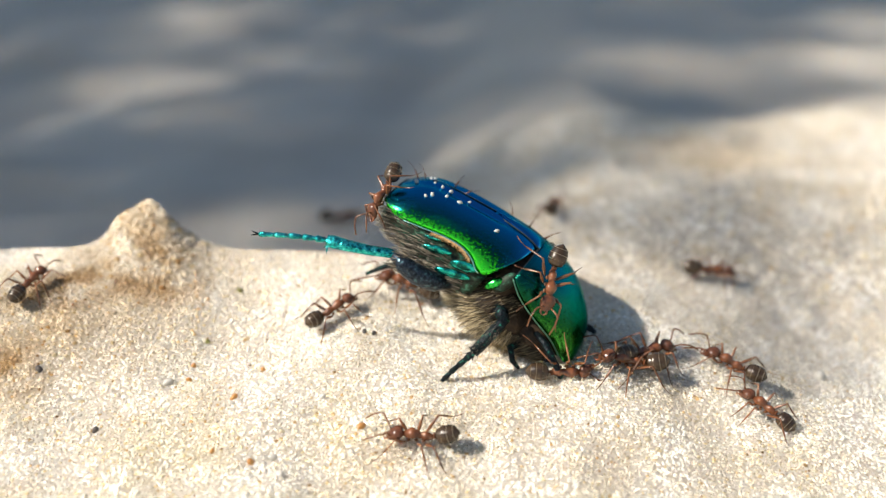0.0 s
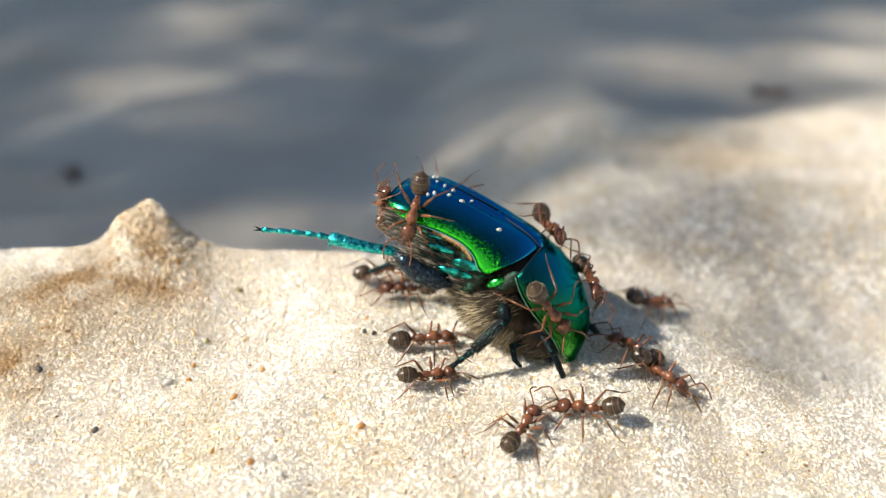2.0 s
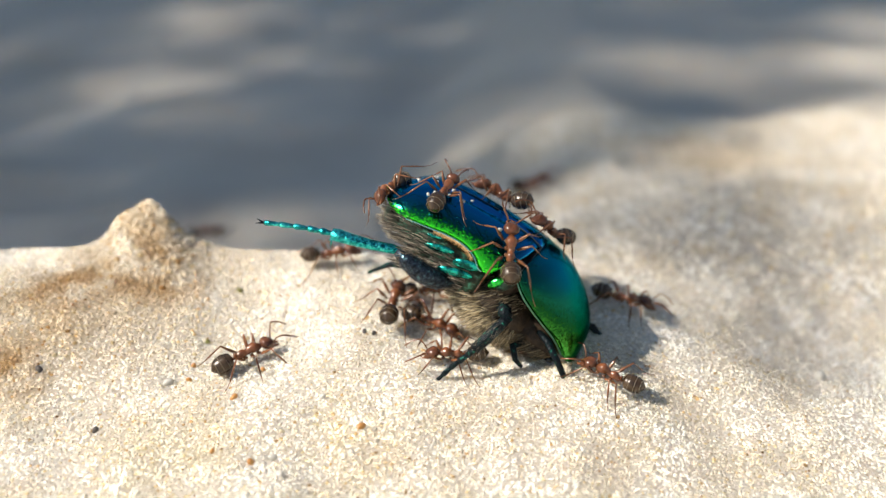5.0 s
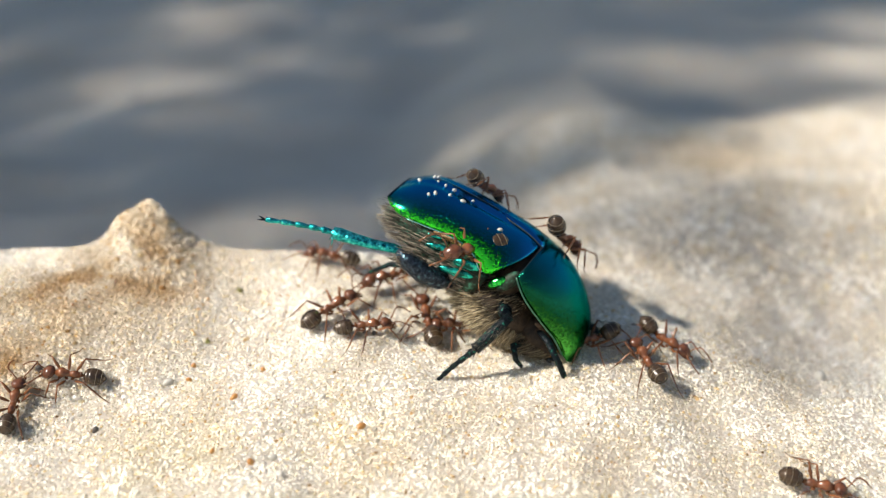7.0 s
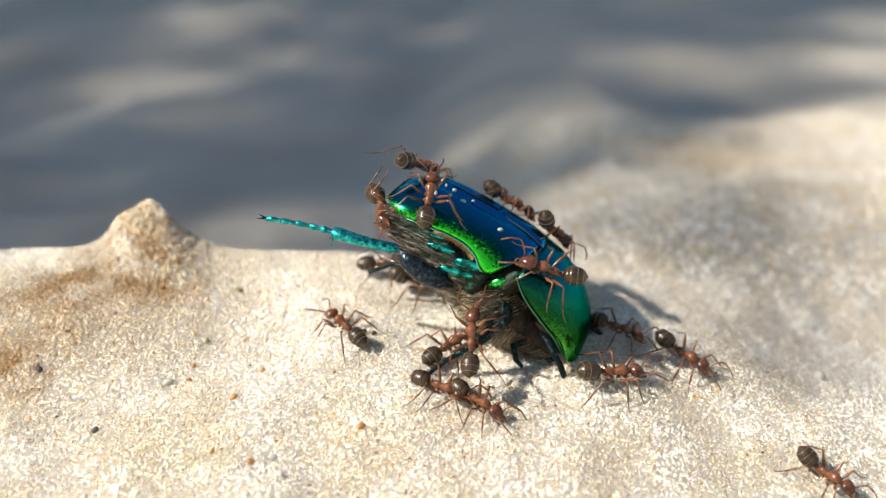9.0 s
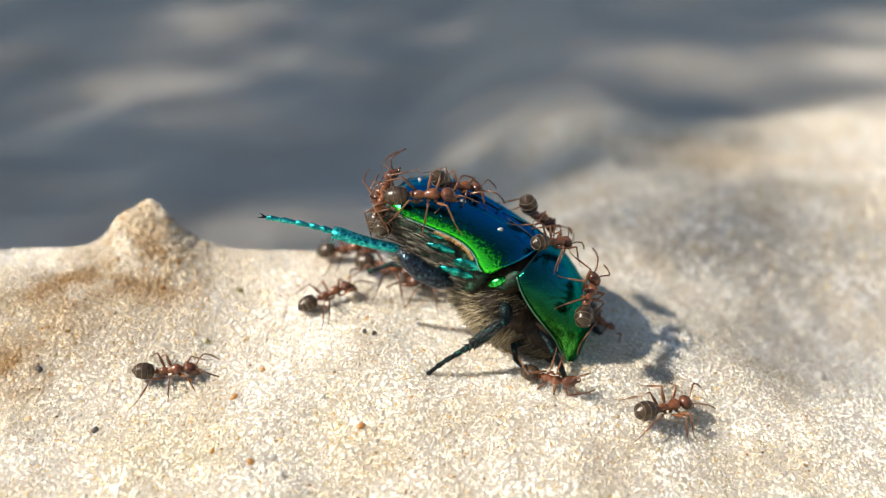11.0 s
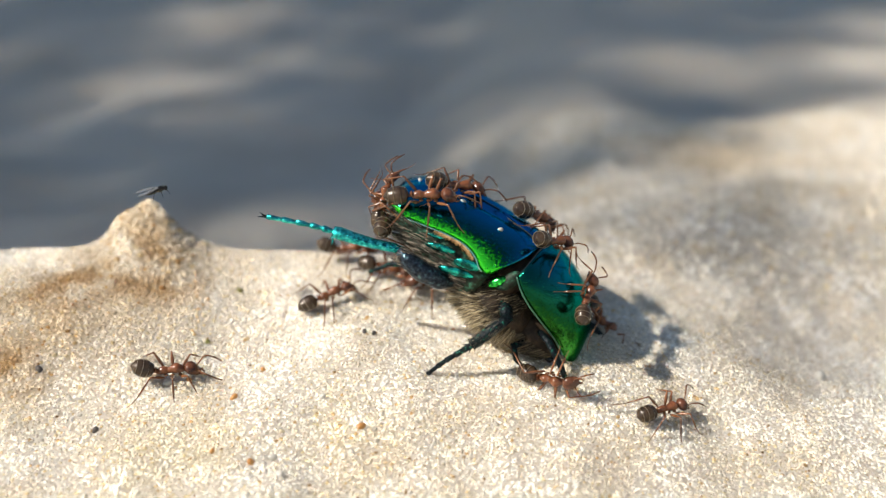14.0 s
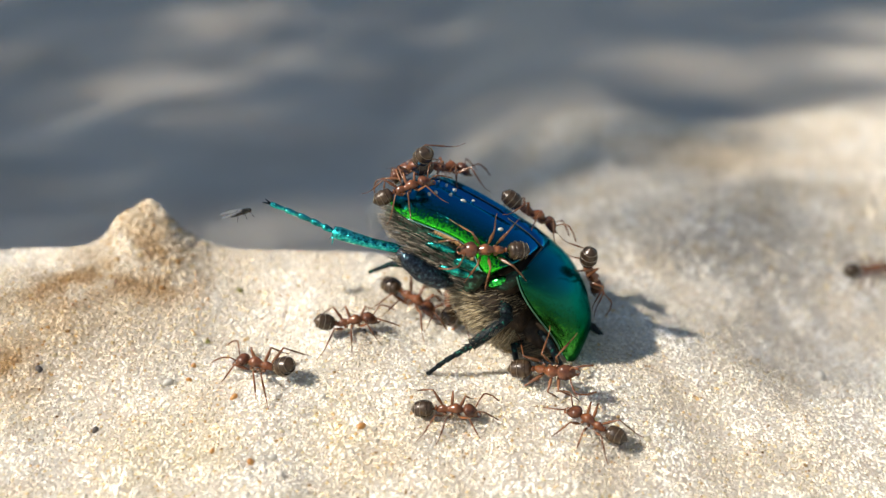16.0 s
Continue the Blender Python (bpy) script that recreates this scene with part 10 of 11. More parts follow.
    walk(ants[19], crawl([
        (0, -47.00, 4.06, -4.59, 0.463, 0.118, 0.069, -0.876),
        (0.5, -47.00, 4.06, -4.59, 0.463, 0.118, 0.069, -0.876),
        (1, -47.00, 4.06, -4.59, 0.463, 0.118, 0.069, -0.876),
        (1.5, -47.00, 4.06, -4.59, 0.463, 0.118, 0.069, -0.876),
        (2, -47.00, 4.06, -4.59, 0.463, 0.118, 0.069, -0.876),
        (2.5, -47.00, 4.06, -4.59, 0.463, 0.118, 0.069, -0.876),
        (2.67, -42.39, 5.43, -3.94, 0.240, 0.020, 0.042, -0.970),
        (2.835, -37.91, 6.77, -3.76, 0.001, 0.019, 0.013, -1.000),
        (3, -33.43, 8.11, -3.65, 0.234, -0.017, 0.024, 0.972),
        (3.17, -38.05, 8.48, -3.72, 0.352, -0.033, 0.075, 0.932),
        (3.335, -42.52, 8.85, -3.77, 0.464, -0.030, 0.097, 0.880),
        (3.5, -47.00, 9.21, -3.72, 0.560, -0.092, 0.114, 0.815),
        (3.67, -46.53, 20.56, -12.49, 0.776, -0.233, 0.158, 0.564),
        (3.835, -46.08, 31.57, -15.94, 0.945, -0.081, -0.021, 0.315),
        (4, -45.62, 42.58, -16.37, 1.000, 0.011, -0.003, -0.004),
        (4.17, -41.48, 30.86, -15.86, 0.898, -0.047, 0.060, 0.434),
        (4.335, -37.46, 19.48, -11.58, 0.564, -0.166, 0.287, 0.756),
        (4.5, -33.43, 8.11, -3.65, 0.234, -0.017, 0.024, 0.972),
        (4.67, -38.05, 8.48, -3.72, 0.352, -0.033, 0.075, 0.932),
        (4.835, -42.52, 8.85, -3.77, 0.464, -0.030, 0.097, 0.880),
        (5, -47.00, 9.21, -3.72, 0.560, -0.092, 0.114, 0.815),
        (5.5, -47.00, 9.21, -3.72, 0.560, -0.092, 0.114, 0.815),
        (6, -47.00, 9.21, -3.72, 0.560, -0.092, 0.114, 0.815),
        (6.5, -47.00, 9.21, -3.72, 0.560, -0.092, 0.114, 0.815),
        (7, -47.00, 9.21, -3.72, 0.560, -0.092, 0.114, 0.815),
        (7.5, -47.00, 9.21, -3.72, 0.560, -0.092, 0.114, 0.815),
        (8, -47.00, 9.21, -3.72, 0.560, -0.092, 0.114, 0.815),
        (8.17, -34.46, 8.19, -3.64, 0.680, -0.028, 0.035, 0.732),
        (8.335, -22.28, 7.19, -1.44, 0.734, 0.357, -0.194, 0.544),
        (8.5, -10.11, 6.20, -4.53, 0.844, 0.151, -0.127, 0.499),
        (8.67, -7.32, 5.33, -4.66, 0.865, 0.140, -0.104, 0.470),
        (8.835, -3.35, 4.05, 2.07, 0.877, 0.027, 0.142, 0.459),
        (9, -1.91, 3.65, 4.07, 0.864, -0.035, 0.271, 0.423),
        (9.17, -4.32, 9.37, -4.10, 0.943, -0.127, 0.086, 0.297),
        (9.335, -6.66, 14.92, -8.16, 0.923, -0.349, 0.044, 0.156),
        (9.5, -9.00, 20.47, -12.70, 0.956, -0.290, 0.029, -0.039),
        (9.67, -6.68, 14.60, -7.88, 0.939, -0.344, -0.018, -0.006),
        (9.835, -4.42, 8.91, -4.00, 0.995, -0.083, 0.051, -0.038),
        (10, -2.17, 3.21, -5.79, 0.979, 0.183, 0.072, -0.048),
        (10.25, -3.09, 4.50, -5.21, 0.972, 0.171, 0.056, -0.152),
        (10.5, -4.02, 5.80, -4.60, 0.950, 0.170, 0.086, -0.246),
        (10.75, -4.06, 5.79, -4.60, 0.961, 0.174, 0.078, -0.203),
        (11, -4.10, 5.79, -4.60, 0.969, 0.177, 0.070, -0.159),
        (11.25, -3.13, 5.18, -4.94, 0.969, 0.177, 0.065, -0.159),
        (11.5, -2.16, 4.56, -5.24, 0.970, 0.172, 0.071, -0.157),
        (11.67, 0.45, 4.04, -2.48, 0.826, 0.517, 0.022, -0.224),
        (11.835, 2.51, 5.60, -0.90, 0.570, 0.780, -0.028, -0.258),
        (12, 4.45, 4.93, 1.77, 0.235, 0.935, -0.075, -0.256),
        (12.25, 2.37, 5.46, 2.39, 0.277, 0.927, -0.190, -0.166),
        (12.5, 0.14, 5.85, 2.76, 0.312, 0.898, -0.300, -0.073),
        (12.67, 2.96, 4.99, 2.27, 0.666, 0.738, -0.073, 0.080),
        (12.835, 5.43, 3.85, 1.16, 0.866, 0.421, 0.164, 0.212),
        (13, 7.45, 2.59, -0.38, 0.881, 0.015, 0.366, 0.299),
        (13.5, 7.62, 2.52, -0.51, 0.881, 0.015, 0.366, 0.298),
        (13.75, 6.91, 2.62, -0.29, 0.875, -0.110, 0.308, 0.358),
        (14, 6.47, 2.96, 0.39, 0.883, -0.018, 0.323, 0.341),
        (14.25, 3.71, 3.48, -2.80, 0.937, 0.058, 0.277, -0.204),
        (14.5, 0.64, 4.10, -5.73, 0.703, 0.117, 0.146, -0.686),
        (14.75, -0.45, 3.85, -5.76, 0.879, 0.149, 0.125, -0.435),
        (15, -1.53, 3.59, -5.72, 0.969, 0.179, 0.086, -0.145),
        (15.25, -0.78, 3.69, -5.78, 0.881, 0.146, 0.129, -0.431),
        (15.5, -0.02, 3.79, -5.82, 0.709, 0.111, 0.154, -0.680),
        (15.75, -1.20, 3.34, -5.86, 0.840, 0.132, 0.145, -0.506),
        (16, -2.39, 2.89, -5.88, 0.931, 0.149, 0.127, -0.308)]))
    walk(ants[20], crawl([
        (0, -50.00, 2.91, -5.28, 0.740, 0.165, 0.079, -0.648),
        (0.5, -50.00, 2.91, -5.28, 0.740, 0.165, 0.079, -0.648),
        (1, -50.00, 2.91, -5.28, 0.740, 0.165, 0.079, -0.648),
        (1.5, -50.00, 2.91, -5.28, 0.740, 0.165, 0.079, -0.648),
        (2, -50.00, 2.91, -5.28, 0.740, 0.165, 0.079, -0.648),
        (2.5, -50.00, 2.91, -5.28, 0.740, 0.165, 0.079, -0.648),
        (3, -50.00, 2.91, -5.28, 0.740, 0.165, 0.079, -0.648),
        (3.5, -50.00, 2.91, -5.28, 0.740, 0.165, 0.079, -0.648),
        (4, -50.00, 2.91, -5.28, 0.740, 0.165, 0.079, -0.648),
        (4.5, -50.00, 2.91, -5.28, 0.740, 0.165, 0.079, -0.648),
        (5, -50.00, 2.91, -5.28, 0.740, 0.165, 0.079, -0.648),
        (5.5, -50.00, 2.91, -5.28, 0.740, 0.165, 0.079, -0.648),
        (6, -50.00, 2.91, -5.28, 0.740, 0.165, 0.079, -0.648),
        (6.5, -50.00, 2.91, -5.28, 0.740, 0.165, 0.079, -0.648),
        (7, -50.00, 2.91, -5.28, 0.740, 0.165, 0.079, -0.648),
        (7.5, -50.00, 2.91, -5.28, 0.740, 0.165, 0.079, -0.648),
        (8, -50.00, 2.91, -5.28, 0.740, 0.165, 0.079, -0.648),
        (8.5, -50.00, 2.91, -5.28, 0.740, 0.165, 0.079, -0.648),
        (9, -50.00, 2.91, -5.28, 0.740, 0.165, 0.079, -0.648),
        (9.5, -50.00, 2.91, -5.28, 0.740, 0.165, 0.079, -0.648),
        (10, -50.00, 2.91, -5.28, 0.740, 0.165, 0.079, -0.648),
        (10.5, -50.00, 2.91, -5.28, 0.740, 0.165, 0.079, -0.648),
        (11, -50.00, 2.91, -5.28, 0.740, 0.165, 0.079, -0.648),
        (11.5, -50.00, 2.91, -5.28, 0.740, 0.165, 0.079, -0.648),
        (12, -50.00, 2.91, -5.28, 0.740, 0.165, 0.079, -0.648),
        (12.5, -50.00, 2.91, -5.28, 0.740, 0.165, 0.079, -0.648),
        (13, -50.00, 2.91, -5.28, 0.740, 0.165, 0.079, -0.648),
        (13.5, -50.00, 2.91, -5.28, 0.740, 0.165, 0.079, -0.648),
        (14, -50.00, 2.91, -5.28, 0.740, 0.165, 0.079, -0.648),
        (14.5, -50.00, 2.91, -5.28, 0.740, 0.165, 0.079, -0.648),
        (15, -50.00, 2.91, -5.28, 0.740, 0.165, 0.079, -0.648),
        (15.5, -50.00, 2.91, -5.28, 0.740, 0.165, 0.079, -0.648),
        (16, -50.00, 2.91, -5.28, 0.740, 0.165, 0.079, -0.648)]))
    walk(ants[21], crawl([
        (0, -53.00, 2.46, -5.64, 0.961, 0.155, -0.074, 0.215),
        (0.5, -53.00, 2.46, -5.64, 0.961, 0.155, -0.074, 0.215),
        (1, -53.00, 2.46, -5.64, 0.961, 0.155, -0.074, 0.215),
        (1.5, -53.00, 2.46, -5.64, 0.961, 0.155, -0.074, 0.215),
        (2, -53.00, 2.46, -5.64, 0.961, 0.155, -0.074, 0.215),
        (2.5, -53.00, 2.46, -5.64, 0.961, 0.155, -0.074, 0.215),
        (3, -53.00, 2.46, -5.64, 0.961, 0.155, -0.074, 0.215),
        (3.5, -53.00, 2.46, -5.64, 0.961, 0.155, -0.074, 0.215),
        (4, -53.00, 2.46, -5.64, 0.961, 0.155, -0.074, 0.215),
        (4.5, -53.00, 2.46, -5.64, 0.961, 0.155, -0.074, 0.215),
        (5, -53.00, 2.46, -5.64, 0.961, 0.155, -0.074, 0.215),
        (5.5, -53.00, 2.46, -5.64, 0.961, 0.155, -0.074, 0.215),
        (6, -53.00, 2.46, -5.64, 0.961, 0.155, -0.074, 0.215),
        (6.5, -53.00, 2.46, -5.64, 0.961, 0.155, -0.074, 0.215),
        (7, -53.00, 2.46, -5.64, 0.961, 0.155, -0.074, 0.215),
        (7.5, -53.00, 2.46, -5.64, 0.961, 0.155, -0.074, 0.215),
        (8, -53.00, 2.46, -5.64, 0.961, 0.155, -0.074, 0.215),
        (8.5, -53.00, 2.46, -5.64, 0.961, 0.155, -0.074, 0.215),
        (9, -53.00, 2.46, -5.64, 0.961, 0.155, -0.074, 0.215),
        (9.5, -53.00, 2.46, -5.64, 0.961, 0.155, -0.074, 0.215),
        (10, -53.00, 2.46, -5.64, 0.961, 0.155, -0.074, 0.215),
        (10.5, -53.00, 2.46, -5.64, 0.961, 0.155, -0.074, 0.215),
        (11, -53.00, 2.46, -5.64, 0.961, 0.155, -0.074, 0.215),
        (11.5, -53.00, 2.46, -5.64, 0.961, 0.155, -0.074, 0.215),
        (12, -53.00, 2.46, -5.64, 0.961, 0.155, -0.074, 0.215),
        (12.5, -53.00, 2.46, -5.64, 0.961, 0.155, -0.074, 0.215),
        (13, -53.00, 2.46, -5.64, 0.961, 0.155, -0.074, 0.215),
        (13.5, -53.00, 2.46, -5.64, 0.961, 0.155, -0.074, 0.215),
        (14, -53.00, 2.46, -5.64, 0.961, 0.155, -0.074, 0.215),
        (14.5, -53.00, 2.46, -5.64, 0.961, 0.155, -0.074, 0.215),
        (15, -53.00, 2.46, -5.64, 0.961, 0.155, -0.074, 0.215),
        (15.5, -53.00, 2.46, -5.64, 0.961, 0.155, -0.074, 0.215),
        (16, -53.00, 2.46, -5.64, 0.961, 0.155, -0.074, 0.215)]))
    walk(ants[22], crawl([
        (0, -47.00, -0.25, -5.98, 0.124, 0.094, 0.192, -0.969),
        (0.5, -47.00, -0.25, -5.98, 0.124, 0.094, 0.192, -0.969),
        (1, -47.00, -0.25, -5.98, 0.124, 0.094, 0.192, -0.969),
        (1.5, -47.00, -0.25, -5.98, 0.124, 0.094, 0.192, -0.969),
        (2, -47.00, -0.25, -5.98, 0.124, 0.094, 0.192, -0.969),
        (2.5, -47.00, -0.25, -5.98, 0.124, 0.094, 0.192, -0.969),
        (2.67, -39.60, -1.57, -5.30, 0.095, 0.080, 0.320, -0.939),
        (2.835, -32.42, -2.86, -6.47, 0.094, -0.021, 0.347, -0.933),
        (3, -25.24, -4.15, -8.12, 0.043, 0.012, 0.286, -0.957),
        (3.17, -32.64, -2.82, -6.40, 0.095, -0.021, 0.351, -0.931),
        (3.335, -39.82, -1.54, -5.30, 0.095, 0.083, 0.318, -0.940),
        (3.5, -47.00, -0.25, -5.98, 0.124, 0.094, 0.192, -0.969),
        (4, -47.00, -0.25, -5.98, 0.124, 0.094, 0.192, -0.969),
        (4.5, -47.00, -0.25, -5.98, 0.124, 0.094, 0.192, -0.969),
        (5, -47.00, -0.25, -5.98, 0.124, 0.094, 0.192, -0.969),
        (5.5, -47.00, -0.25, -5.98, 0.124, 0.094, 0.192, -0.969),
        (6, -47.00, -0.25, -5.98, 0.124, 0.094, 0.192, -0.969),
        (6.5, -47.00, -0.25, -5.98, 0.124, 0.094, 0.192, -0.969),
        (7, -47.00, -0.25, -5.98, 0.124, 0.094, 0.192, -0.969),
        (7.5, -47.00, -0.25, -5.98, 0.124, 0.094, 0.192, -0.969),
        (8, -47.00, -0.25, -5.98, 0.124, 0.094, 0.192, -0.969),
        (8.5, -47.00, -0.25, -5.98, 0.124, 0.094, 0.192, -0.969),
        (9, -47.00, -0.25, -5.98, 0.124, 0.094, 0.192, -0.969),
        (9.5, -47.00, -0.25, -5.98, 0.124, 0.094, 0.192, -0.969),
        (10, -47.00, -0.25, -5.98, 0.124, 0.094, 0.192, -0.969),
        (10.5, -47.00, -0.25, -5.98, 0.124, 0.094, 0.192, -0.969),
        (11, -47.00, -0.25, -5.98, 0.124, 0.094, 0.192, -0.969),
        (11.5, -47.00, -0.25, -5.98, 0.124, 0.094, 0.192, -0.969),
        (12, -47.00, -0.25, -5.98, 0.124, 0.094, 0.192, -0.969),
        (12.5, -47.00, -0.25, -5.98, 0.124, 0.094, 0.192, -0.969),
        (13, -47.00, -0.25, -5.98, 0.124, 0.094, 0.192, -0.969),
        (13.5, -47.00, -0.25, -5.98, 0.124, 0.094, 0.192, -0.969),
        (14, -47.00, -0.25, -5.98, 0.124, 0.094, 0.192, -0.969),
        (14.5, -47.00, -0.25, -5.98, 0.124, 0.094, 0.192, -0.969),
        (15, -47.00, -0.25, -5.98, 0.124, 0.094, 0.192, -0.969),
        (15.17, -38.84, 0.21, -4.07, 0.172, 0.009, -0.215, 0.961),
        (15.335, -30.91, 0.65, -4.42, 0.440, 0.146, -0.144, 0.874),
        (15.5, -22.99, 1.09, -5.49, 0.676, 0.199, -0.072, 0.706),
        (15.67, -21.77, 7.54, -1.17, 0.720, 0.349, -0.112, 0.589),
        (15.835, -20.58, 13.80, -6.55, 0.769, -0.102, 0.093, 0.624),
        (16, -19.40, 20.06, -12.52, 0.778, -0.247, 0.171, 0.552)]))
    walk(ants[23], crawl([
        (0, 47.00, 12.24, -9.62, 0.992, 0.124, 0.016, -0.001),
        (0.5, 47.00, 12.24, -9.62, 0.992, 0.124, 0.016, -0.001),
        (1, 47.00, 12.24, -9.62, 0.992, 0.124, 0.016, -0.001),
        (1.17, 38.78, 11.94, -10.03, 0.992, 0.102, -0.059, 0.033),
        (1.335, 30.80, 11.64, -10.84, 0.985, 0.149, 0.051, 0.076),
        (1.5, 22.82, 11.34, -8.52, 0.976, 0.115, 0.133, 0.128),
        (1.67, 20.42, 9.21, -8.27, 0.974, 0.128, 0.123, 0.144),
        (1.835, 18.09, 7.15, -7.74, 0.976, 0.057, 0.123, 0.174),
        (2, 15.76, 5.08, -7.25, 0.969, 0.059, 0.141, 0.192),
        (2.25, 16.61, 4.86, -7.52, 0.989, -0.001, 0.148, -0.020),
        (2.5, 17.45, 4.63, -7.78, 0.960, -0.032, 0.148, -0.236),
        (2.67, 13.90, 3.04, -6.99, 0.986, 0.050, 0.095, -0.128),
        (2.835, 9.88, 1.38, -2.65, 0.838, -0.092, 0.537, 0.028),
        (3, 7.01, -0.04, 0.26, 0.928, 0.117, 0.326, 0.134),
        (3.25, 9.06, -0.06, -1.30, 0.890, -0.029, 0.427, -0.160),
        (3.5, 10.04, 0.04, -3.76, 0.699, -0.262, 0.546, -0.381),
        (3.75, 9.81, 1.03, -2.40, 0.731, -0.308, 0.418, -0.443),
        (4, 8.73, 1.95, -1.49, 0.741, -0.327, 0.292, -0.508),
        (4.25, 7.34, 1.71, -0.89, 0.655, -0.088, 0.732, -0.166),
        (4.5, 6.86, 1.35, -0.38, 0.839, 0.107, 0.455, 0.278),
        (4.67, 6.97, 1.35, -0.05, 0.616, 0.129, 0.236, 0.741),
        (4.835, 6.93, 1.29, -0.01, 0.193, 0.225, 0.147, 0.944),
        (5, 7.03, 1.29, 0.30, 0.264, -0.366, 0.016, -0.892),
        (5.25, 10.09, 1.65, -3.41, 0.471, -0.575, 0.240, -0.624),
        (5.5, 11.42, 1.59, -7.52, 0.740, -0.323, 0.240, -0.539),
        (5.75, 12.48, 1.27, -7.07, 0.845, 0.061, 0.120, -0.517),
        (6, 13.54, 0.94, -7.33, 0.896, 0.079, 0.127, -0.418),
        (6.25, 10.54, -0.75, -5.82, 0.876, 0.257, 0.338, -0.227),
        (6.5, 9.60, -2.82, -4.62, 0.757, 0.406, 0.511, -0.010),
        (6.67, 10.03, -2.28, -5.59, 0.626, 0.123, 0.731, -0.243),
        (6.835, 10.15, -1.57, -6.51, 0.493, 0.177, 0.340, -0.781),
        (7, 10.33, -0.92, -7.41, 0.201, -0.002, 0.144, -0.969),
        (7.25, 10.65, -0.39, -5.31, 0.272, -0.622, 0.331, -0.655),
        (7.5, 9.94, 0.24, -3.22, 0.229, -0.552, 0.147, -0.788),
        (7.75, 8.94, 0.77, -1.04, 0.243, -0.388, 0.099, -0.883),
        (8, 7.06, 1.29, 0.32, 0.264, -0.366, 0.016, -0.892),
        (8.25, 7.51, 0.66, 0.16, 0.702, -0.206, 0.257, -0.631),
        (8.5, 7.67, 0.05, -0.36, 0.940, -0.015, 0.309, -0.143),
        (8.75, 7.31, 1.30, -0.51, 0.773, 0.086, 0.625, 0.071),
        (9, 7.61, 2.52, -0.52, 0.881, 0.014, 0.366, 0.298),
        (9.25, 5.85, 3.43, 0.99, 0.678, 0.087, 0.311, 0.660),
        (9.5, 3.64, 4.10, 1.84, 0.354, 0.179, 0.221, 0.891),
        (9.75, 4.84, 3.72, 1.59, 0.665, 0.109, 0.281, 0.683),
        (10, 5.70, 3.17, 0.81, 0.870, -0.014, 0.310, 0.383),
        (10.25, 3.02, 2.79, 2.57, 0.949, 0.157, 0.151, 0.230),
        (10.5, 0.17, 2.51, 3.89, 0.978, 0.091, 0.117, 0.144),
        (10.75, 0.61, 1.90, 3.92, 0.961, 0.198, 0.126, 0.147),
        (11, 0.86, 1.50, 3.37, 0.957, 0.122, 0.179, 0.192),
        (11.17, -1.11, 1.14, -1.02, 0.972, 0.130, 0.134, 0.141),
        (11.335, 0.72, 0.54, -2.90, 0.982, 0.137, 0.089, 0.090),
        (11.5, -0.58, 0.04, -7.34, 0.988, 0.144, 0.044, 0.038),
        (11.75, -0.62, 1.60, -6.62, 0.977, 0.210, 0.031, 0.031),
        (12, -0.66, 3.15, -6.00, 0.982, 0.184, 0.037, 0.032),
        (12.25, -2.43, 1.09, -6.58, 0.928, 0.207, 0.054, 0.305),
        (12.5, -4.20, -0.96, -6.71, 0.819, 0.192, -0.014, 0.541),
        (12.75, -4.54, 0.94, -6.06, 0.921, 0.161, 0.019, 0.355),
        (13, -4.87, 2.85, -5.48, 0.980, 0.126, 0.040, 0.150),
        (13.25, -5.98, 4.74, -4.79, 0.986, 0.149, 0.014, 0.074),
        (13.5, -7.09, 6.63, -4.18, 0.985, 0.171, -0.000, -0.000),
        (13.75, -7.11, 7.12, -3.99, 0.989, 0.150, -0.005, -0.006),
        (14, -7.13, 7.61, -3.81, 0.994, 0.109, -0.011, -0.012),
        (14.17, -10.76, 31.12, -15.14, 0.987, 0.120, 0.006, 0.110),
        (14.335, -14.28, 53.93, -15.00, 0.969, -0.062, 0.068, 0.228),
        (14.5, -17.80, 76.74, -16.70, 0.937, 0.008, 0.047, 0.345),
        (14.67, -17.46, 58.09, -15.48, 0.886, -0.035, 0.096, 0.453),
        (14.835, -17.13, 39.99, -14.48, 0.821, -0.027, -0.030, 0.570),
        (15, -16.80, 21.89, -13.57, 0.718, -0.217, 0.176, 0.638),
        (15.17, -14.77, 14.34, -7.62, 0.811, -0.275, 0.166, 0.489),
        (15.335, -12.79, 7.01, -4.22, 0.913, 0.129, -0.055, 0.383),
        (15.5, -10.82, -0.32, -7.05, 0.955, 0.115, -0.135, 0.236),
        (15.75, -8.73, -0.26, -6.58, 0.976, 0.110, -0.105, 0.156),
        (16, -6.63, -0.20, -6.32, 0.986, 0.139, -0.033, 0.082)]))
    walk(flies[0], crawl([
        (0, 46.83, 10.29, 9.93, 0.979, -0.018, -0.103, -0.173),
        (10.8, 44.49, 10.24, 9.95, 0.979, -0.018, -0.103, -0.173),
        (11.5, 19.90, 10.15, -7.89, 0.979, -0.018, -0.103, -0.173),
        (13, 19.70, 10.58, -7.78, 0.971, -0.023, -0.102, -0.215),
        (13.5, 42.23, 10.31, 9.92, 0.979, -0.018, -0.103, -0.173),
        (16, 49.14, 10.32, 9.91, 0.979, -0.018, -0.103, -0.173)]))
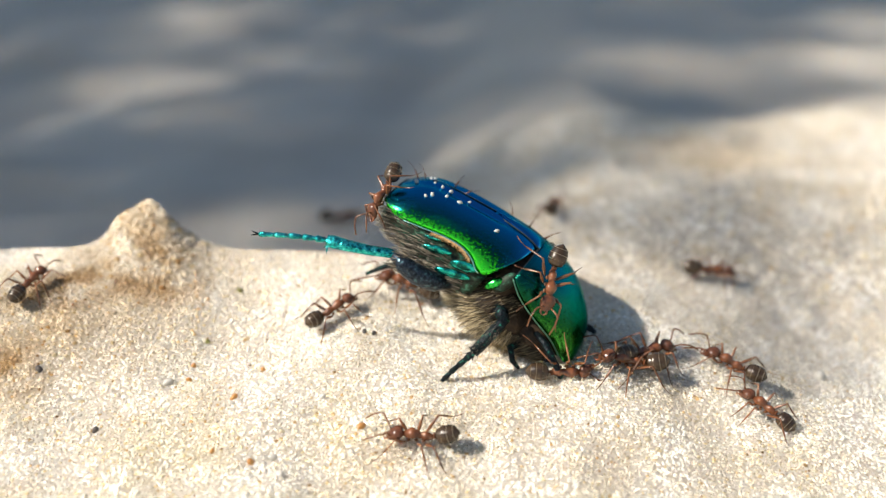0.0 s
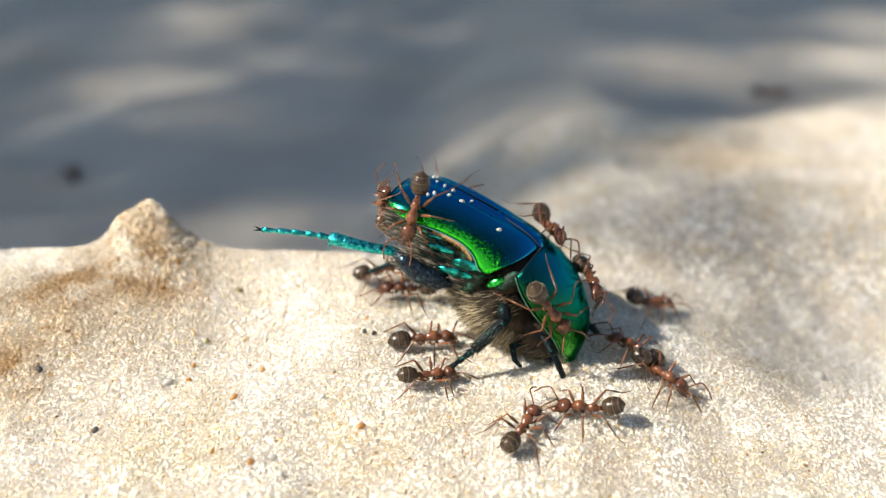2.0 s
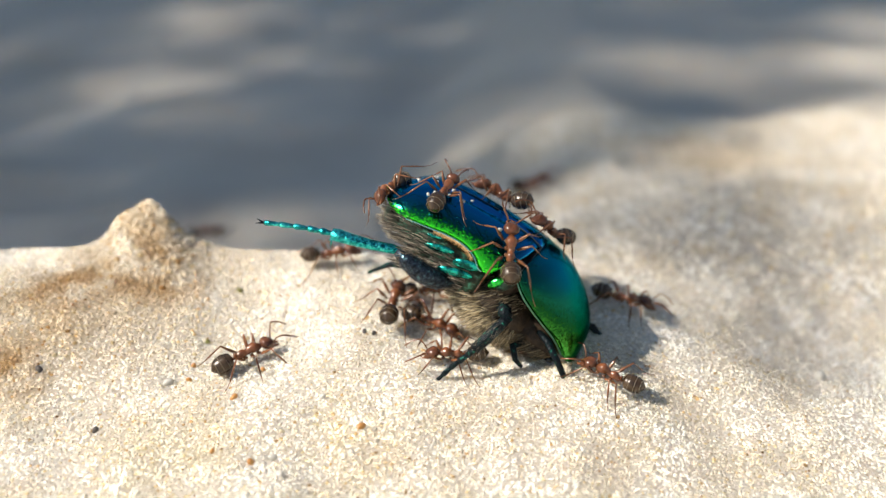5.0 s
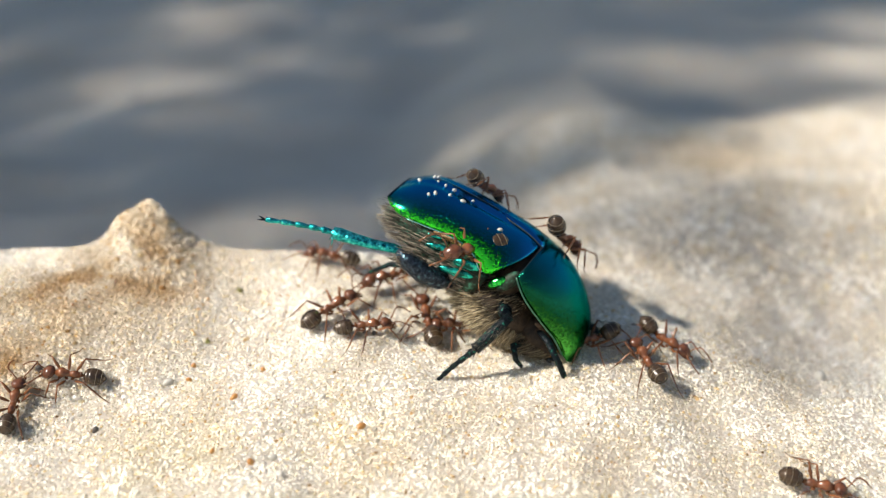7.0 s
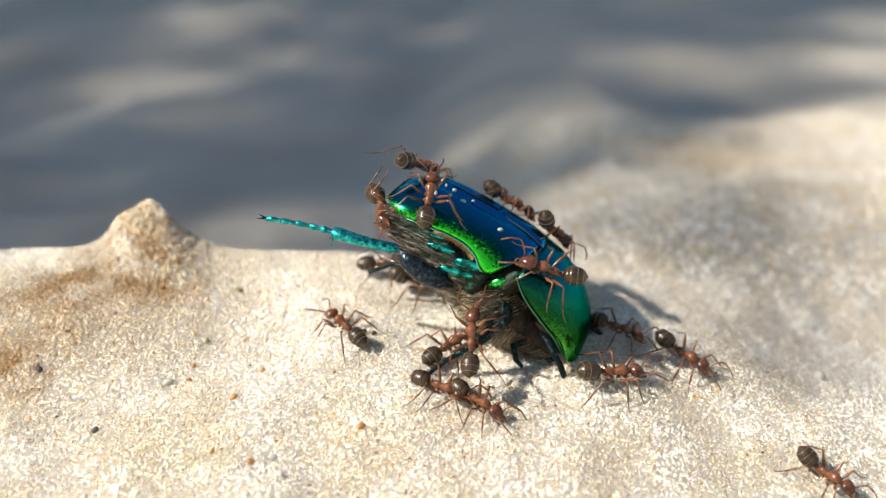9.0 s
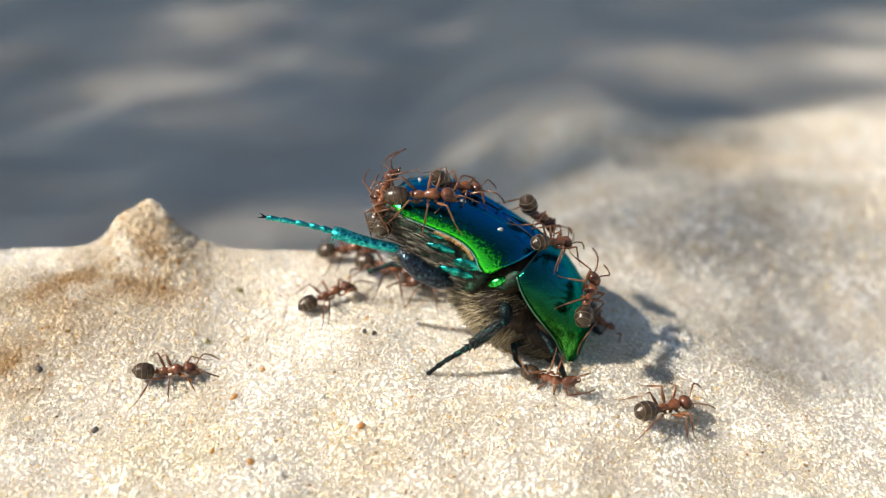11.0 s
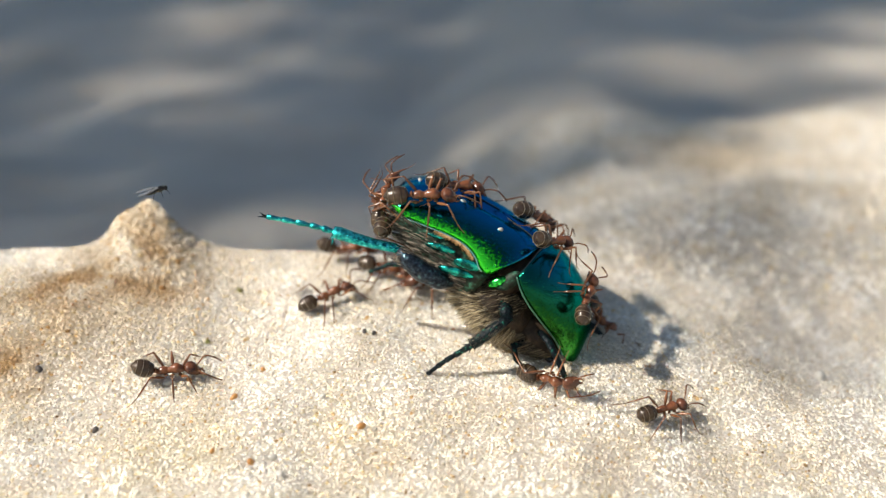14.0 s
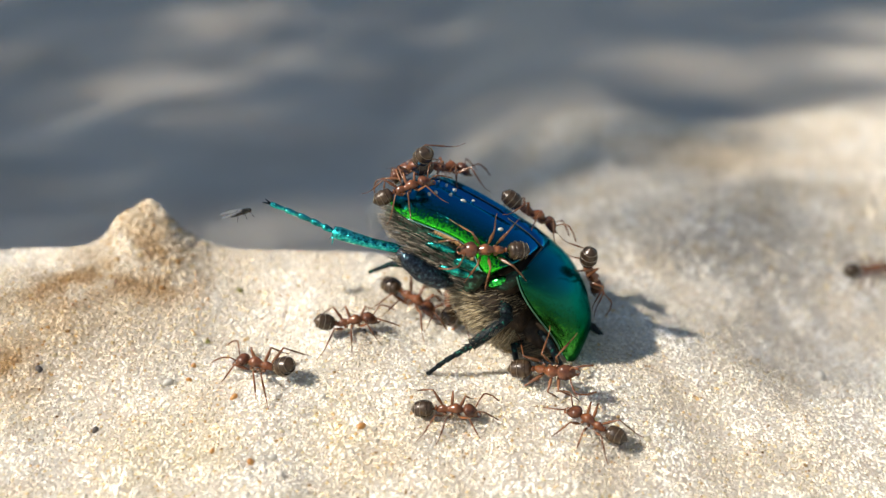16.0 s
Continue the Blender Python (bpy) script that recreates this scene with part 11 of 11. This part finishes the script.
    walk(flies[1], crawl([
        (0, -47.50, 4.60, -4.60, 0.979, 0.018, -0.103, 0.173),
        (11.9, -47.50, 4.60, -4.60, 0.979, 0.018, -0.103, 0.173),
        (12.5, -6.35, 2.69, 1.94, 0.762, 0.067, -0.080, 0.639),
        (13, -7.48, 3.18, 3.58, 0.935, 0.036, -0.098, 0.340),
        (13.5, -10.37, 3.01, 3.98, 0.979, 0.018, -0.103, 0.173),
        (14.3, -23.02, -0.08, 2.63, 0.961, 0.027, -0.101, 0.257),
        (14.7, -18.19, -0.43, -7.12, 0.935, 0.036, -0.098, 0.340),
        (15.1, -17.90, -0.99, -7.38, 0.901, 0.044, -0.095, 0.420),
        (15.5, -16.02, -0.39, -2.40, 0.961, 0.027, -0.101, 0.257),
        (16, -14.27, 1.63, 1.77, 0.979, 0.018, -0.103, 0.173)]))


motions()
